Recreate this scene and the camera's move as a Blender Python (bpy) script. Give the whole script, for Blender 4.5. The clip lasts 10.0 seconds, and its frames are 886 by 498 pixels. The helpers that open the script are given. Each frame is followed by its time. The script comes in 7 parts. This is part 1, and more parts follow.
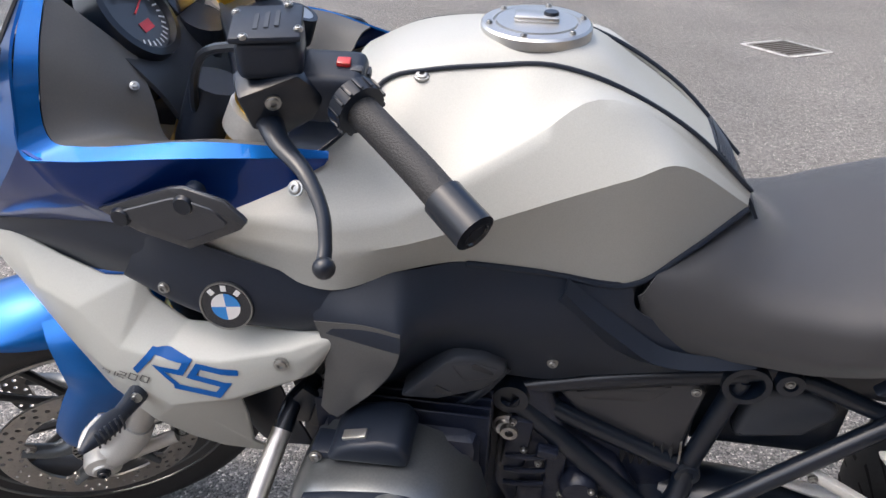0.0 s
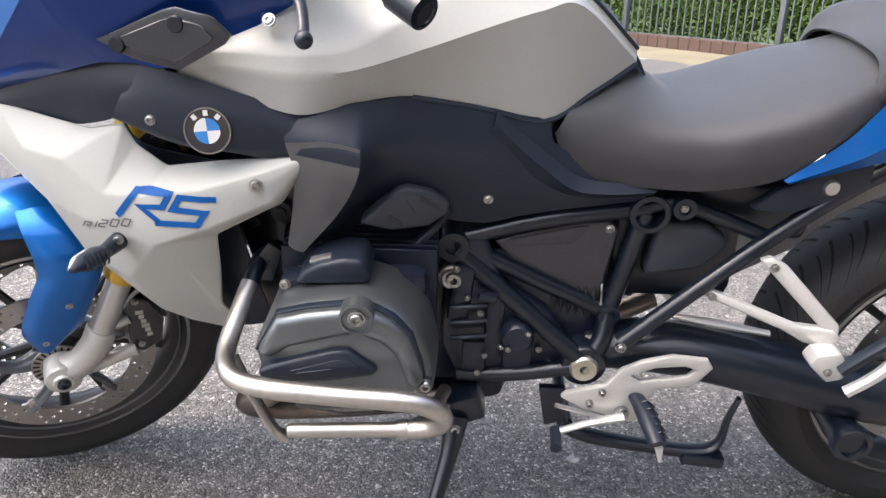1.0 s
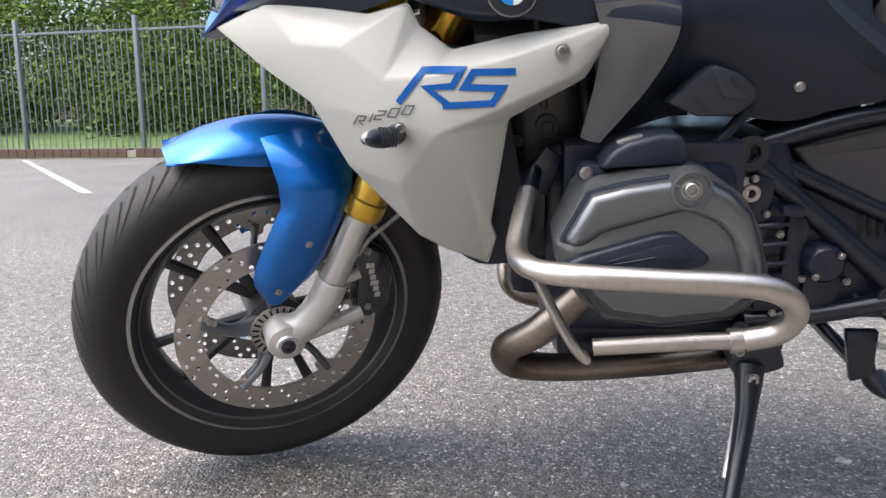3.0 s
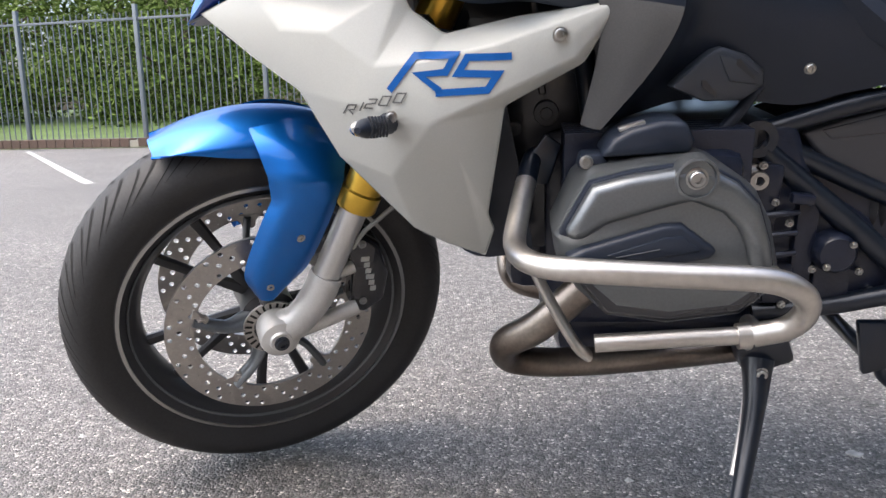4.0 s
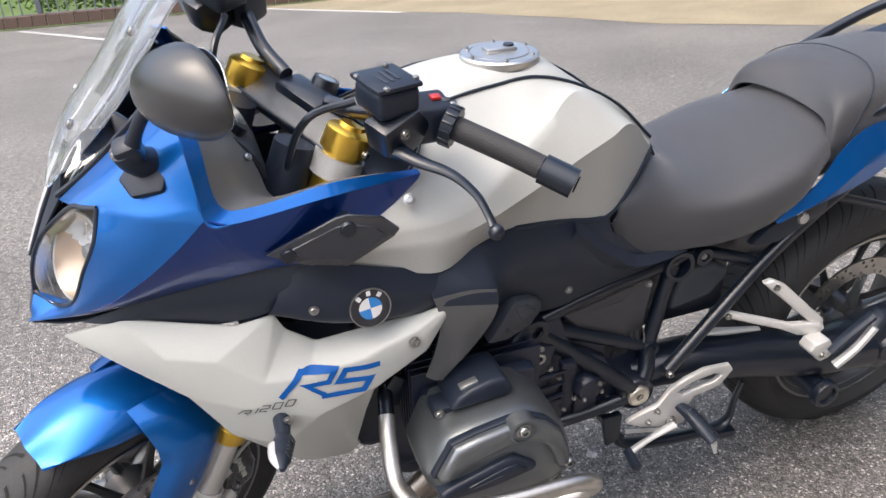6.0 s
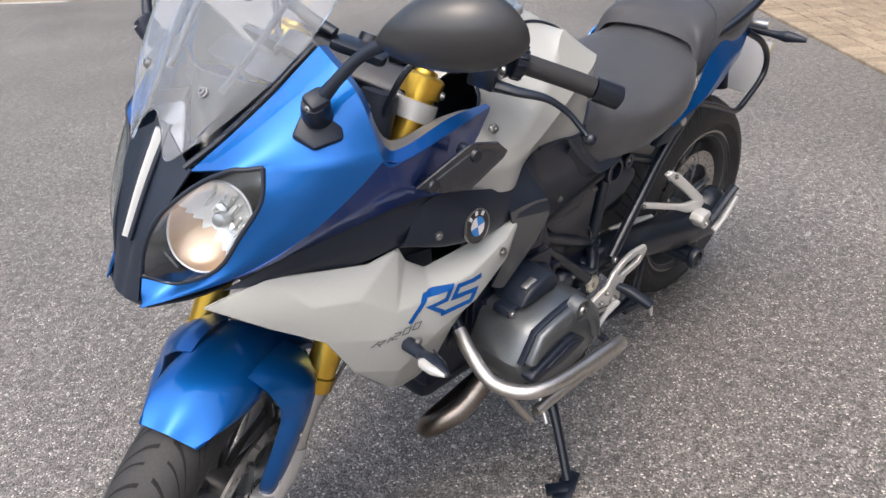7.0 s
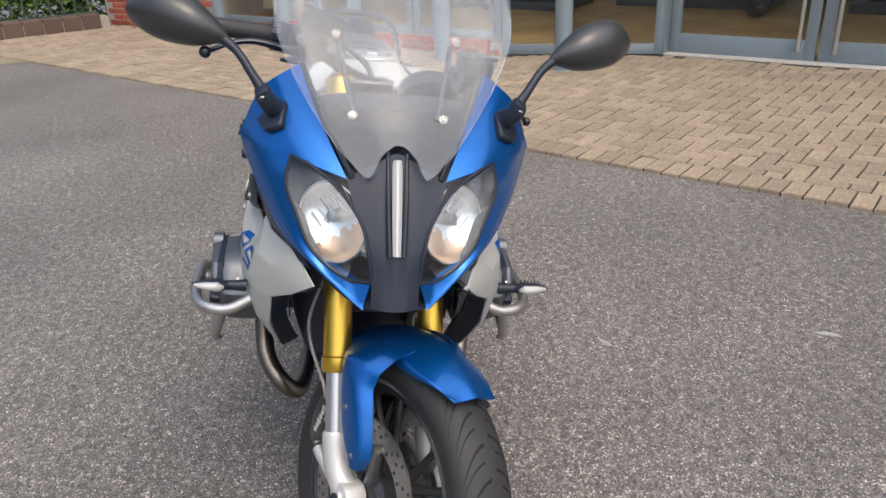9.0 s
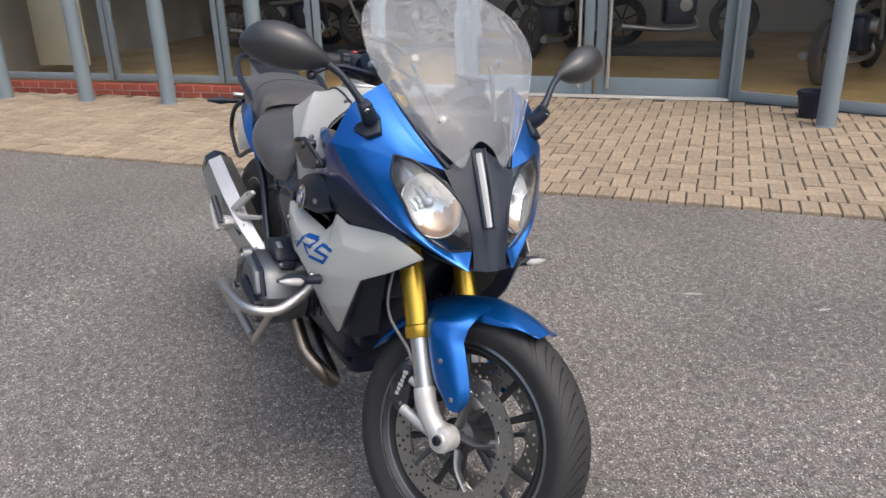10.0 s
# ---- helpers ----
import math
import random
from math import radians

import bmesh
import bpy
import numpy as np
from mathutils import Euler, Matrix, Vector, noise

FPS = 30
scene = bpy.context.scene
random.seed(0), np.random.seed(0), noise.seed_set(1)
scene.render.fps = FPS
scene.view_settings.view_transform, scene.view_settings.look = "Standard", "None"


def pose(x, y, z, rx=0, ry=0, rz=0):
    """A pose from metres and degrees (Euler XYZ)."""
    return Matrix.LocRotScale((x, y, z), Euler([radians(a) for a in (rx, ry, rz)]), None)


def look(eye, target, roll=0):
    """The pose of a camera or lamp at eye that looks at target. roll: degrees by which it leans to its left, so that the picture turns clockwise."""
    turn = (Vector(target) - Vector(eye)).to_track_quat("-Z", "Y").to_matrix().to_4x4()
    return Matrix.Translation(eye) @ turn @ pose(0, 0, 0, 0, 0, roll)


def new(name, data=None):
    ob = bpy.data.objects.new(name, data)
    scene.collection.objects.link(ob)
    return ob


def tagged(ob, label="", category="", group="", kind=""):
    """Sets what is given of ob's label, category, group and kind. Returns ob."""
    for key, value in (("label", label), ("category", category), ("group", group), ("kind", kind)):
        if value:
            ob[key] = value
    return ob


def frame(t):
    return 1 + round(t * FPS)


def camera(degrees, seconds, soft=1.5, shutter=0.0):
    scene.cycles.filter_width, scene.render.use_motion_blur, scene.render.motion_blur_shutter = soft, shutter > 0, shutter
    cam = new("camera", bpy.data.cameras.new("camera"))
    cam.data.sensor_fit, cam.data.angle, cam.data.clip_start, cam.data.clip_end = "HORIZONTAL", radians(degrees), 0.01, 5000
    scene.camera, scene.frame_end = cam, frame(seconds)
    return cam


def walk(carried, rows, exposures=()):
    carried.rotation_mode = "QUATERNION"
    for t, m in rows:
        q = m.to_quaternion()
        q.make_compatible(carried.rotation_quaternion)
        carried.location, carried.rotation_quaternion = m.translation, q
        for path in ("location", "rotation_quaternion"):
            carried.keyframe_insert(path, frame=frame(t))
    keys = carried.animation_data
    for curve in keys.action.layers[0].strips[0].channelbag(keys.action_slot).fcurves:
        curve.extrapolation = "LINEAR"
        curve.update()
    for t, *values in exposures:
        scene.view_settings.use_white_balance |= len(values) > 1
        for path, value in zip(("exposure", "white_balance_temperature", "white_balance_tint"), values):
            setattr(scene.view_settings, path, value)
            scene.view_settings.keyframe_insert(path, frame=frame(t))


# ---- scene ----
cam = camera(60.5, 10.0)
PATH = [
    (0, (0.047, -0.933, 1.192), (-0.238, 0.822, 0.276), 2.0),
    (0.5, (0.048, -1.101, 1.094), (-0.088, 0.727, 0.294), 1.5),
    (1, (0.045, -1.211, 0.93), (-0.038, 0.677, 0.274), 1.7),
    (1.5, (0.009, -1.25, 0.827), (-0.077, 0.679, 0.308), 1.4),
    (2, (-0.068, -1.241, 0.747), (-0.217, 0.714, 0.351), 0.6),
    (2.5, (-0.194, -1.228, 0.637), (-0.409, 0.733, 0.303), -0.3),
    (2.7, (-0.24, -1.212, 0.616), (-0.472, 0.748, 0.295), -0.5),
    (3.8, (-0.282, -1.129, 0.579), (-0.559, 0.822, 0.236), -1.5),
    (4, (-0.259, -1.143, 0.599), (-0.523, 0.807, 0.243), -1.5),
    (4.5, (-0.147, -1.189, 0.674), (-0.37, 0.755, 0.258), -1.5),
    (5, (-0.104, -1.186, 0.911), (-0.212, 0.73, 0.35), -2.3),
    (5.2, (-0.122, -1.192, 1.036), (-0.143, 0.711, 0.419), -2.8),
    (6.3, (-0.623, -1.198, 1.234), (0.082, 0.472, 0.389), -4.7),
    (6.5, (-0.744, -1.202, 1.227), (0.099, 0.396, 0.37), -4.8),
    (7, (-1.057, -1.062, 1.261), (0.113, 0.29, 0.364), -4.5),
    (7.5, (-1.33, -0.821, 1.303), (0.126, 0.208, 0.398), -4.3),
    (8, (-1.561, -0.612, 1.325), (0.099, 0.048, 0.426), -3.8),
    (8.5, (-1.726, -0.266, 1.34), (0.063, -0.055, 0.472), -3.3),
    (9, (-1.889, 0.026, 1.358), (-0.081, -0.171, 0.526), -2.6),
    (9.5, (-2.019, 0.352, 1.375), (-0.26, -0.184, 0.59), -2.0),
    (10, (-2.073, 0.707, 1.374), (-0.386, -0.078, 0.641), -1.5),
]
walk(cam, [(t, look(eye, target, roll)) for t, eye, target, roll in PATH], [(0, 1.0, 6300, 10), (0.5, 1.3, 6300, 10), (1, 1.5, 6350, 10), (2.5, 1.35, 6350, 10), (4, 1.4, 6300, 10), (5, 1.48, 6300, 10), (6.3, 1.12, 6400, 10), (7.5, 0.82, 6400, 10), (9, 0.58, 6400, 10), (10, 0.65, 6400, 10)])

# ---- light: bright overcast daylight ----
world = bpy.data.worlds.new("overcast_sky")
scene.world = world
world.use_nodes = True
wn = world.node_tree
sky = wn.nodes.new("ShaderNodeTexSky")
sky.sky_type = "NISHITA"
sky.sun_disc = False
sky.sun_elevation, sky.sun_rotation = radians(62), radians(-111)
sky.air_density, sky.dust_density, sky.ozone_density = 1.0, 6.0, 1.0
wn.nodes["Background"].inputs["Strength"].default_value = 0.145
wn.links.new(sky.outputs["Color"], wn.nodes["Background"].inputs["Color"])
sun = new("sun", bpy.data.lights.new("sun", "SUN"))
sun.data.energy, sun.data.angle, sun.data.color = 0.85, radians(110), (1.0, 0.955, 0.895)
sun.matrix_world = look((-2.1, -0.8, 4.2), (0, 0, 0))

# ---- materials ----
def material(name, base, rough=0.5, metal=0.0, coat=0.0, grain=0.0, grain_size=200.0, blotch=0.0, blotch_size=6.0,
             bump=0.0, bump_size=300.0, spec=0.5, second=None, coat_rough=0.05):
    """A procedural surface: base colour, broad blotches, fine grain and relief, all at real size."""
    m = bpy.data.materials.new(name)
    m.use_nodes = True
    nt = m.node_tree
    b = nt.nodes["Principled BSDF"]
    b.inputs["Base Color"].default_value = (*base, 1)
    b.inputs["Roughness"].default_value = rough
    b.inputs["Metallic"].default_value = metal
    b.inputs["Coat Weight"].default_value = coat
    b.inputs["Coat Roughness"].default_value = coat_rough
    b.inputs["Specular IOR Level"].default_value = spec
    tc = nt.nodes.new("ShaderNodeTexCoord")

    def noise_node(scale, detail):
        n = nt.nodes.new("ShaderNodeTexNoise")
        n.inputs["Scale"].default_value, n.inputs["Detail"].default_value = scale, detail
        nt.links.new(tc.outputs["Object"], n.inputs["Vector"])
        return n

    colour = None
    for amount, size, detail, other in ((blotch, blotch_size, 4, second), (grain, grain_size, 2, None)):
        if amount <= 0:
            continue
        n = noise_node(size, detail)
        ramp = nt.nodes.new("ShaderNodeMapRange")
        ramp.inputs["From Min"].default_value, ramp.inputs["From Max"].default_value = 0.3, 0.7
        nt.links.new(n.outputs["Fac"], ramp.inputs["Value"])
        mix = nt.nodes.new("ShaderNodeMix")
        mix.data_type = "RGBA"
        lo = tuple(c * (1 - amount) for c in base) if other is None else other
        if colour is None:
            mix.inputs["A"].default_value, mix.inputs["B"].default_value = (*lo, 1), (*base, 1)
            nt.links.new(ramp.outputs["Result"], mix.inputs["Factor"])
        else:
            mix.blend_type = "MULTIPLY"
            mix.inputs["Factor"].default_value = 1.0
            nt.links.new(colour, mix.inputs["A"])
            ramp.inputs["To Min"].default_value, ramp.inputs["To Max"].default_value = 1 - amount, 1 + amount
            nt.links.new(ramp.outputs["Result"], mix.inputs["B"])
        colour = mix.outputs["Result"]
    if colour is not None:
        nt.links.new(colour, b.inputs["Base Color"])
    if bump > 0:
        n = noise_node(bump_size, 3)
        bn = nt.nodes.new("ShaderNodeBump")
        bn.inputs["Strength"].default_value, bn.inputs["Distance"].default_value = bump, 0.002
        nt.links.new(n.outputs["Fac"], bn.inputs["Height"])
        nt.links.new(bn.outputs["Normal"], b.inputs["Normal"])
    return m


BLUE = material("metallic_blue_paint", (0.002, 0.130, 0.48), 0.36, 0.78, coat=0.6, grain=0.12, grain_size=900, coat_rough=0.025)
# same recipe as BLUE in a darker tone
DEEP_BLUE = material("deep_blue_gloss", (0.003, 0.040, 0.24), 0.36, 0.8, coat=0.7, grain=0.1, grain_size=900, coat_rough=0.03)
WHITE = material("pearl_white_paint", (0.455, 0.465, 0.44), 0.42, 0.0, spec=0.35, coat=0.12, grain=0.04, grain_size=700, blotch=0.04, blotch_size=8)
SILVER = material("light_silver_paint", (0.42, 0.427, 0.405), 0.45, 0.05, coat=0.2, grain=0.05, grain_size=700, blotch=0.04, blotch_size=8)
BLACK = material("matt_black_plastic", (0.016, 0.022, 0.036), 0.38, spec=0.36, grain=0.1, grain_size=400, bump=0.05, bump_size=900)
SATIN = material("satin_black_metal", (0.004, 0.008, 0.017), 0.34, 0.0, coat=0.35, coat_rough=0.14, grain=0.1, grain_size=300)
GLOSS = material("gloss_dark_plastic", (0.02, 0.021, 0.026), 0.12, coat=0.5)
GREY = material("dark_grey_plastic", (0.036, 0.042, 0.054), 0.42, grain=0.08, grain_size=500)
SEAT = material("black_seat_vinyl", (0.034, 0.035, 0.040), 0.44, spec=0.45, grain=0.12, grain_size=600, bump=0.35, bump_size=1100)
SEAT.node_tree.nodes["Principled BSDF"].inputs["Sheen Weight"].default_value = 0.22
RUBBER = material("tyre_rubber", (0.026, 0.026, 0.027), 0.62, grain=0.15, grain_size=250, blotch=0.25, blotch_size=9, bump=0.2, bump_size=700)
ALLOY = material("brushed_alloy", (0.62, 0.62, 0.61), 0.32, 0.9, grain=0.06, grain_size=400)
CASTING = material("painted_alloy_casting", (0.62, 0.615, 0.595), 0.42, 0.45, grain=0.08, grain_size=300, bump=0.1)
STEEL = material("polished_steel_tube", (0.60, 0.575, 0.54), 0.38, 1.0, grain=0.06, grain_size=120, blotch=0.12, blotch_size=14)
HEADER = material("heat_tinted_steel", (0.30, 0.27, 0.24), 0.33, 1.0, blotch=0.5, blotch_size=9, second=(0.14, 0.11, 0.09), grain=0.1)
ENGINE = material("grey_engine_paint", (0.165, 0.178, 0.188), 0.34, 0.75, grain=0.06, grain_size=350, blotch=0.06)
BLOCK = material("black_engine_casting", (0.011, 0.015, 0.030), 0.28, 0.0, grain=0.2, grain_size=120, bump=0.25, bump_size=200)
GOLD = material("gold_anodised", (0.72, 0.46, 0.07), 0.28, 0.9, grain=0.05)
CHROME = material("bright_bolt_steel", (0.40, 0.40, 0.39), 0.28, 1.0)
DISC = material("brake_disc_steel", (0.46, 0.44, 0.415), 0.34, 0.95, grain=0.1, grain_size=200)
WHEEL = material("dark_wheel_paint", (0.05, 0.051, 0.055), 0.33, 0.3, grain=0.08, grain_size=300)
LENS = material("clear_signal_lens", (0.42, 0.42, 0.41), 0.1, coat=1.0)
BADGEBLUE = material("badge_enamel_blue", (0.02, 0.22, 0.62), 0.2, coat=1.0)
PLAINWHITE = material("badge_enamel_white", (0.75, 0.75, 0.75), 0.25, coat=1.0)
BRASS = material("dull_brass", (0.56, 0.53, 0.45), 0.35, 0.9, grain=0.1)
GLOSSGREY = material("satin_dark_grey_plastic", (0.035, 0.036, 0.042), 0.3, coat=0.2, grain=0.05)
SMOKE = material("smoked_plastic", (0.022, 0.025, 0.032), 0.22, coat=0.6)
TRIM = material("grey_cockpit_plastic", (0.125, 0.125, 0.123), 0.42, grain=0.08, grain_size=500)
MIRRORSHELL = material("satin_mirror_plastic", (0.030, 0.031, 0.033), 0.30, spec=0.7, grain=0.06, grain_size=500)
HOSE = material("grey_braided_hose", (0.24, 0.24, 0.23), 0.45, 0.3, grain=0.2, grain_size=900)
TAILRED = material("red_plastic", (0.5, 0.02, 0.02), 0.25, coat=0.5)
PLATEBACK = material("white_plate_back", (0.42, 0.42, 0.42), 0.5)
PLATE = material("yellow_plate", (0.62, 0.50, 0.10), 0.4)
DIAL = material("dial_black", (0.02, 0.02, 0.022), 0.3, coat=1.0)
MIRRORMETAL = material("chromed_reflector", (0.86, 0.86, 0.84), 0.26, 0.8, bump=0.5, bump_size=45)
MIRRORGLASS = material("mirror_silver", (0.85, 0.86, 0.86), 0.02, 1.0)
AMBER = material("amber_tinted_chrome", (0.58, 0.43, 0.31), 0.3, 0.8)
FINGREY = material("flank_grey_plastic", (0.085, 0.086, 0.088), 0.4, grain=0.08, grain_size=500, blotch=0.1, blotch_size=8)
POLISHED = material("polished_silencer_steel", (0.66, 0.65, 0.63), 0.42, 1.0, grain=0.04, grain_size=120, blotch=0.08, blotch_size=12)
DRLMAT = material("white_light_strip", (0.50, 0.51, 0.51), 0.15, coat=1.0)
RUBBERGRIP = material("grip_rubber", (0.03, 0.03, 0.032), 0.6, grain=0.1, grain_size=300, bump=0.5, bump_size=500)
GLASS = bpy.data.materials.new("clear_plastic")
GLASS.use_nodes = True
gb = GLASS.node_tree.nodes["Principled BSDF"]
# the bluish tint imitates sky reflected in the screen
gb.inputs["Base Color"].default_value = (0.93, 0.965, 1.0, 1)
# the untransmitted remainder puts a milky reflection haze into the colour
gb.inputs["Transmission Weight"].default_value = 0.91
gb.inputs["Roughness"].default_value = 0.02
gb.inputs["IOR"].default_value = 1.24
CLEAR = GLASS.copy()
CLEAR.name = "clear_lamp_lens"
CLEAR.node_tree.nodes["Principled BSDF"].inputs["Transmission Weight"].default_value = 1.0
CLEAR.node_tree.nodes["Principled BSDF"].inputs["Roughness"].default_value = 0.0
CLEAR.node_tree.nodes["Principled BSDF"].inputs["IOR"].default_value = 1.4
HOUSING = material("grey_lamp_housing", (0.46, 0.46, 0.46), 0.22, 0.85, grain=0.05)


# ---- mesh tools ----
def part(name, bm, mat, parent=None, label="", smooth=40):
    """Links a bmesh as one mesh object, under a thing or a part."""
    bmesh.ops.recalc_face_normals(bm, faces=bm.faces)
    me = bpy.data.meshes.new(name)
    bm.to_mesh(me)
    bm.free()
    me.materials.append(mat)
    if smooth:
        me.shade_smooth()
        me.set_sharp_from_angle(angle=radians(smooth))
    ob = new(name, me)
    if parent is not None:
        ob.parent = parent
    if label:
        ob["label"] = label
    return ob


def curve_through(pts, n):
    """Points of a smooth curve through pts, n steps a span."""
    p = [Vector(q) for q in pts]
    if n <= 1 or len(p) < 3:
        return p
    p = [p[0] * 2 - p[1]] + p + [p[-1] * 2 - p[-2]]
    out = []
    for a, b, c, d in zip(p, p[1:], p[2:], p[3:]):
        for i in range(n):
            t = i / n
            out.append(0.5 * (2 * b + (c - a) * t + (2 * a - 5 * b + 4 * c - d) * t * t + (3 * b - a - 3 * c + d) * t ** 3))
    return out + [p[-2]]


def tube(pts, r, seg=10, n=4, caps=True, bm=None, squash=1.0):
    """A round tube along a smooth curve; r may be one radius or one for each given point."""
    bm = bm or bmesh.new()
    line = curve_through(pts, n)
    step = (len(line) - 1) / max(1, len(pts) - 1)
    rings, side = [], None
    for i, q in enumerate(line):
        way = (line[min(i + 1, len(line) - 1)] - line[max(i - 1, 0)]).normalized()
        if side is None:
            side = way.cross(Vector((0.13, 0.21, 1))).normalized()
        side = (side - way * side.dot(way)).normalized()
        up = way.cross(side)
        if isinstance(r, (list, tuple)):
            k = i / step
            a = min(int(k), len(r) - 1)
            rr = r[a] + (r[min(a + 1, len(r) - 1)] - r[a]) * (k - a)
        else:
            rr = r
        rings.append([bm.verts.new(q + (side * math.cos(a) + up * math.sin(a) * squash) * rr)
                      for a in (2 * math.pi * j / seg for j in range(seg))])
    for a, b in zip(rings, rings[1:]):
        for j in range(seg):
            bm.faces.new((a[j], a[(j + 1) % seg], b[(j + 1) % seg], b[j]))
    if caps:
        bm.faces.new(rings[0][::-1])
        bm.faces.new(rings[-1])
    return bm


def lathe(profile, seg=48, closed=False, bm=None, m=None):
    """Turns a profile of (radius, offset) round the y axis."""
    bm = bm or bmesh.new()
    m = m or Matrix()
    rings = []
    for r, y in profile:
        if r < 1e-6:
            rings.append([bm.verts.new(m @ Vector((0, y, 0)))])
        else:
            rings.append([bm.verts.new(m @ Vector((r * math.cos(a), y, r * math.sin(a))))
                          for a in (2 * math.pi * j / seg for j in range(seg))])
    pairs = list(zip(rings, rings[1:])) + ([(rings[-1], rings[0])] if closed else [])
    for a, b in pairs:
        for j in range(seg):
            k = (j + 1) % seg
            if len(a) == 1 and len(b) == 1:
                continue
            if len(a) == 1:
                bm.faces.new((a[0], b[k], b[j]))
            elif len(b) == 1:
                bm.faces.new((a[j], a[k], b[0]))
            else:
                bm.faces.new((a[j], a[k], b[k], b[j]))
    return bm


def block(size, m=None, bevel=0.0, seg=2, bm=None):
    """A box with rounded edges, centred on m."""
    out = bm or bmesh.new()
    b = bmesh.new()
    bmesh.ops.create_cube(b, size=1.0, matrix=Matrix.Diagonal((*size, 1)))
    if bevel:
        bmesh.ops.bevel(b, geom=b.edges[:], offset=bevel, segments=seg, affect="EDGES", profile=0.5)
    b.transform(m or Matrix())
    return join(out, b)


def join(bm, other):
    """Adds other's geometry to bm and frees it."""
    me = bpy.data.meshes.new("tmp")
    other.to_mesh(me)
    other.free()
    bm.from_mesh(me)
    bpy.data.meshes.remove(me)
    return bm


def plate(outline, y0, y1, bevel=0.004, seg=2, bm=None, holes=()):
    """A slab whose outline of (x, z) runs from y0 to y1, with rounded edges. y0 and y1 may be functions of (x, z)."""
    out = bm or bmesh.new()
    b = bmesh.new()
    f0 = y0 if callable(y0) else (lambda x, z: y0)
    f1 = y1 if callable(y1) else (lambda x, z: y1)

    def loop(pts, f):
        return [b.verts.new((x, f(x, z), z)) for x, z in pts]

    rims = []
    for pts in (outline, *holes):
        a, c = loop(pts, f0), loop(pts, f1)
        rims.append((a, c))
        for i in range(len(pts)):
            j = (i + 1) % len(pts)
            b.faces.new((a[i], a[j], c[j], c[i]))
    for side in (0, 1):
        edges = []
        for rim in rims:
            v = rim[side]
            edges += [b.edges.get((v[i], v[(i + 1) % len(v)])) for i in range(len(v))]
        if holes:
            bmesh.ops.triangle_fill(b, edges=edges, use_beauty=True)
        else:
            b.faces.new(rims[0][side])
    bmesh.ops.recalc_face_normals(b, faces=b.faces)
    if bevel:
        sharp = [e for e in b.edges if len(e.link_faces) == 2 and e.calc_face_angle(0) > 0.9]
        bmesh.ops.bevel(b, geom=sharp, offset=bevel, segments=seg, affect="EDGES", profile=0.5)
    return join(out, b)


def shell(b, thick):
    """Gives a sheet its thickness, towards the back of its faces."""
    bmesh.ops.recalc_face_normals(b, faces=b.faces)
    b.normal_update()
    rim = [e for e in b.edges if e.is_boundary]
    faces = b.faces[:]
    back = {v: b.verts.new(v.co - v.normal * thick) for v in b.verts[:]}
    for f in faces:
        b.faces.new([back[v] for v in reversed(f.verts)])
    for e in rim:
        p, q = e.verts
        b.faces.new((p, q, back[q], back[p]))


def skin(rows, n=4, thick=0.003, bm=None, loop=False, sharp=()):
    """A smooth panel through a net of points, with thickness. Rows of equal length; sharp: rows that keep a crease."""
    out = bm or bmesh.new()
    b = bmesh.new()
    across = [curve_through(r, n) for r in rows]
    cols = list(zip(*across))
    if sharp:
        cuts = [0] + sorted(sharp) + [len(rows) - 1]
        lines = []
        for c in cols:
            line = []
            for s, e in zip(cuts, cuts[1:]):
                piece = curve_through(c[s:e + 1], n) if e - s > 1 else [c[s].lerp(c[e], i / n) for i in range(n + 1)]
                line += piece if not line else piece[1:]
            lines.append(line)
    else:
        lines = [curve_through(c, n) if len(rows) > 2 else [c[0].lerp(c[1], i / n) for i in range(n + 1)] for c in cols]
    v = [[b.verts.new(q) for q in line] for line in lines]
    for p, q in zip(v, v[1:]):
        for i in range(len(p) - 1):
            b.faces.new((p[i], p[i + 1], q[i + 1], q[i]))
    bmesh.ops.remove_doubles(b, verts=b.verts, dist=1e-5)
    if thick:
        shell(b, thick)
    return join(out, b)


def loft(rings, n=3, smooth_ring=2, bm=None, caps=True):
    """A closed body through rings of equal count of points."""
    out = bm or bmesh.new()
    b = bmesh.new()
    full = []
    for r in rings:
        if smooth_ring > 1:
            k = len(r)
            wrap = curve_through([r[(i - 2) % k] for i in range(k + 4)], smooth_ring)
            full.append(wrap[2 * smooth_ring:2 * smooth_ring + k * smooth_ring])
        else:
            full.append([Vector(q) for q in r])
    lines = [curve_through(c, n) for c in zip(*full)]
    v = [[b.verts.new(q) for q in line] for line in lines]
    k = len(v)
    for i in range(k):
        p, q = v[i], v[(i + 1) % k]
        for j in range(len(p) - 1):
            b.faces.new((p[j], p[j + 1], q[j + 1], q[j]))
    if caps:
        b.faces.new([line[0] for line in v])
        b.faces.new([line[-1] for line in v][::-1])
    return join(out, b)


def facet(points, faces, thick=0.004, bevel=0.003, least=4):
    """A folded panel: flat faces between named corners, with thickness and softened creases."""
    b = bmesh.new()
    v = {k: b.verts.new(q) for k, q in points.items()}
    for f in faces.split():
        b.faces.new([v[k] for k in f.split("-")])
    shell(b, thick)
    bmesh.ops.recalc_face_normals(b, faces=b.faces)
    folds = [e for e in b.edges if len(e.link_faces) == 2 and e.calc_face_angle(0) > radians(least)]
    bmesh.ops.bevel(b, geom=folds, offset=bevel, segments=2, affect="EDGES", profile=0.5)
    return b


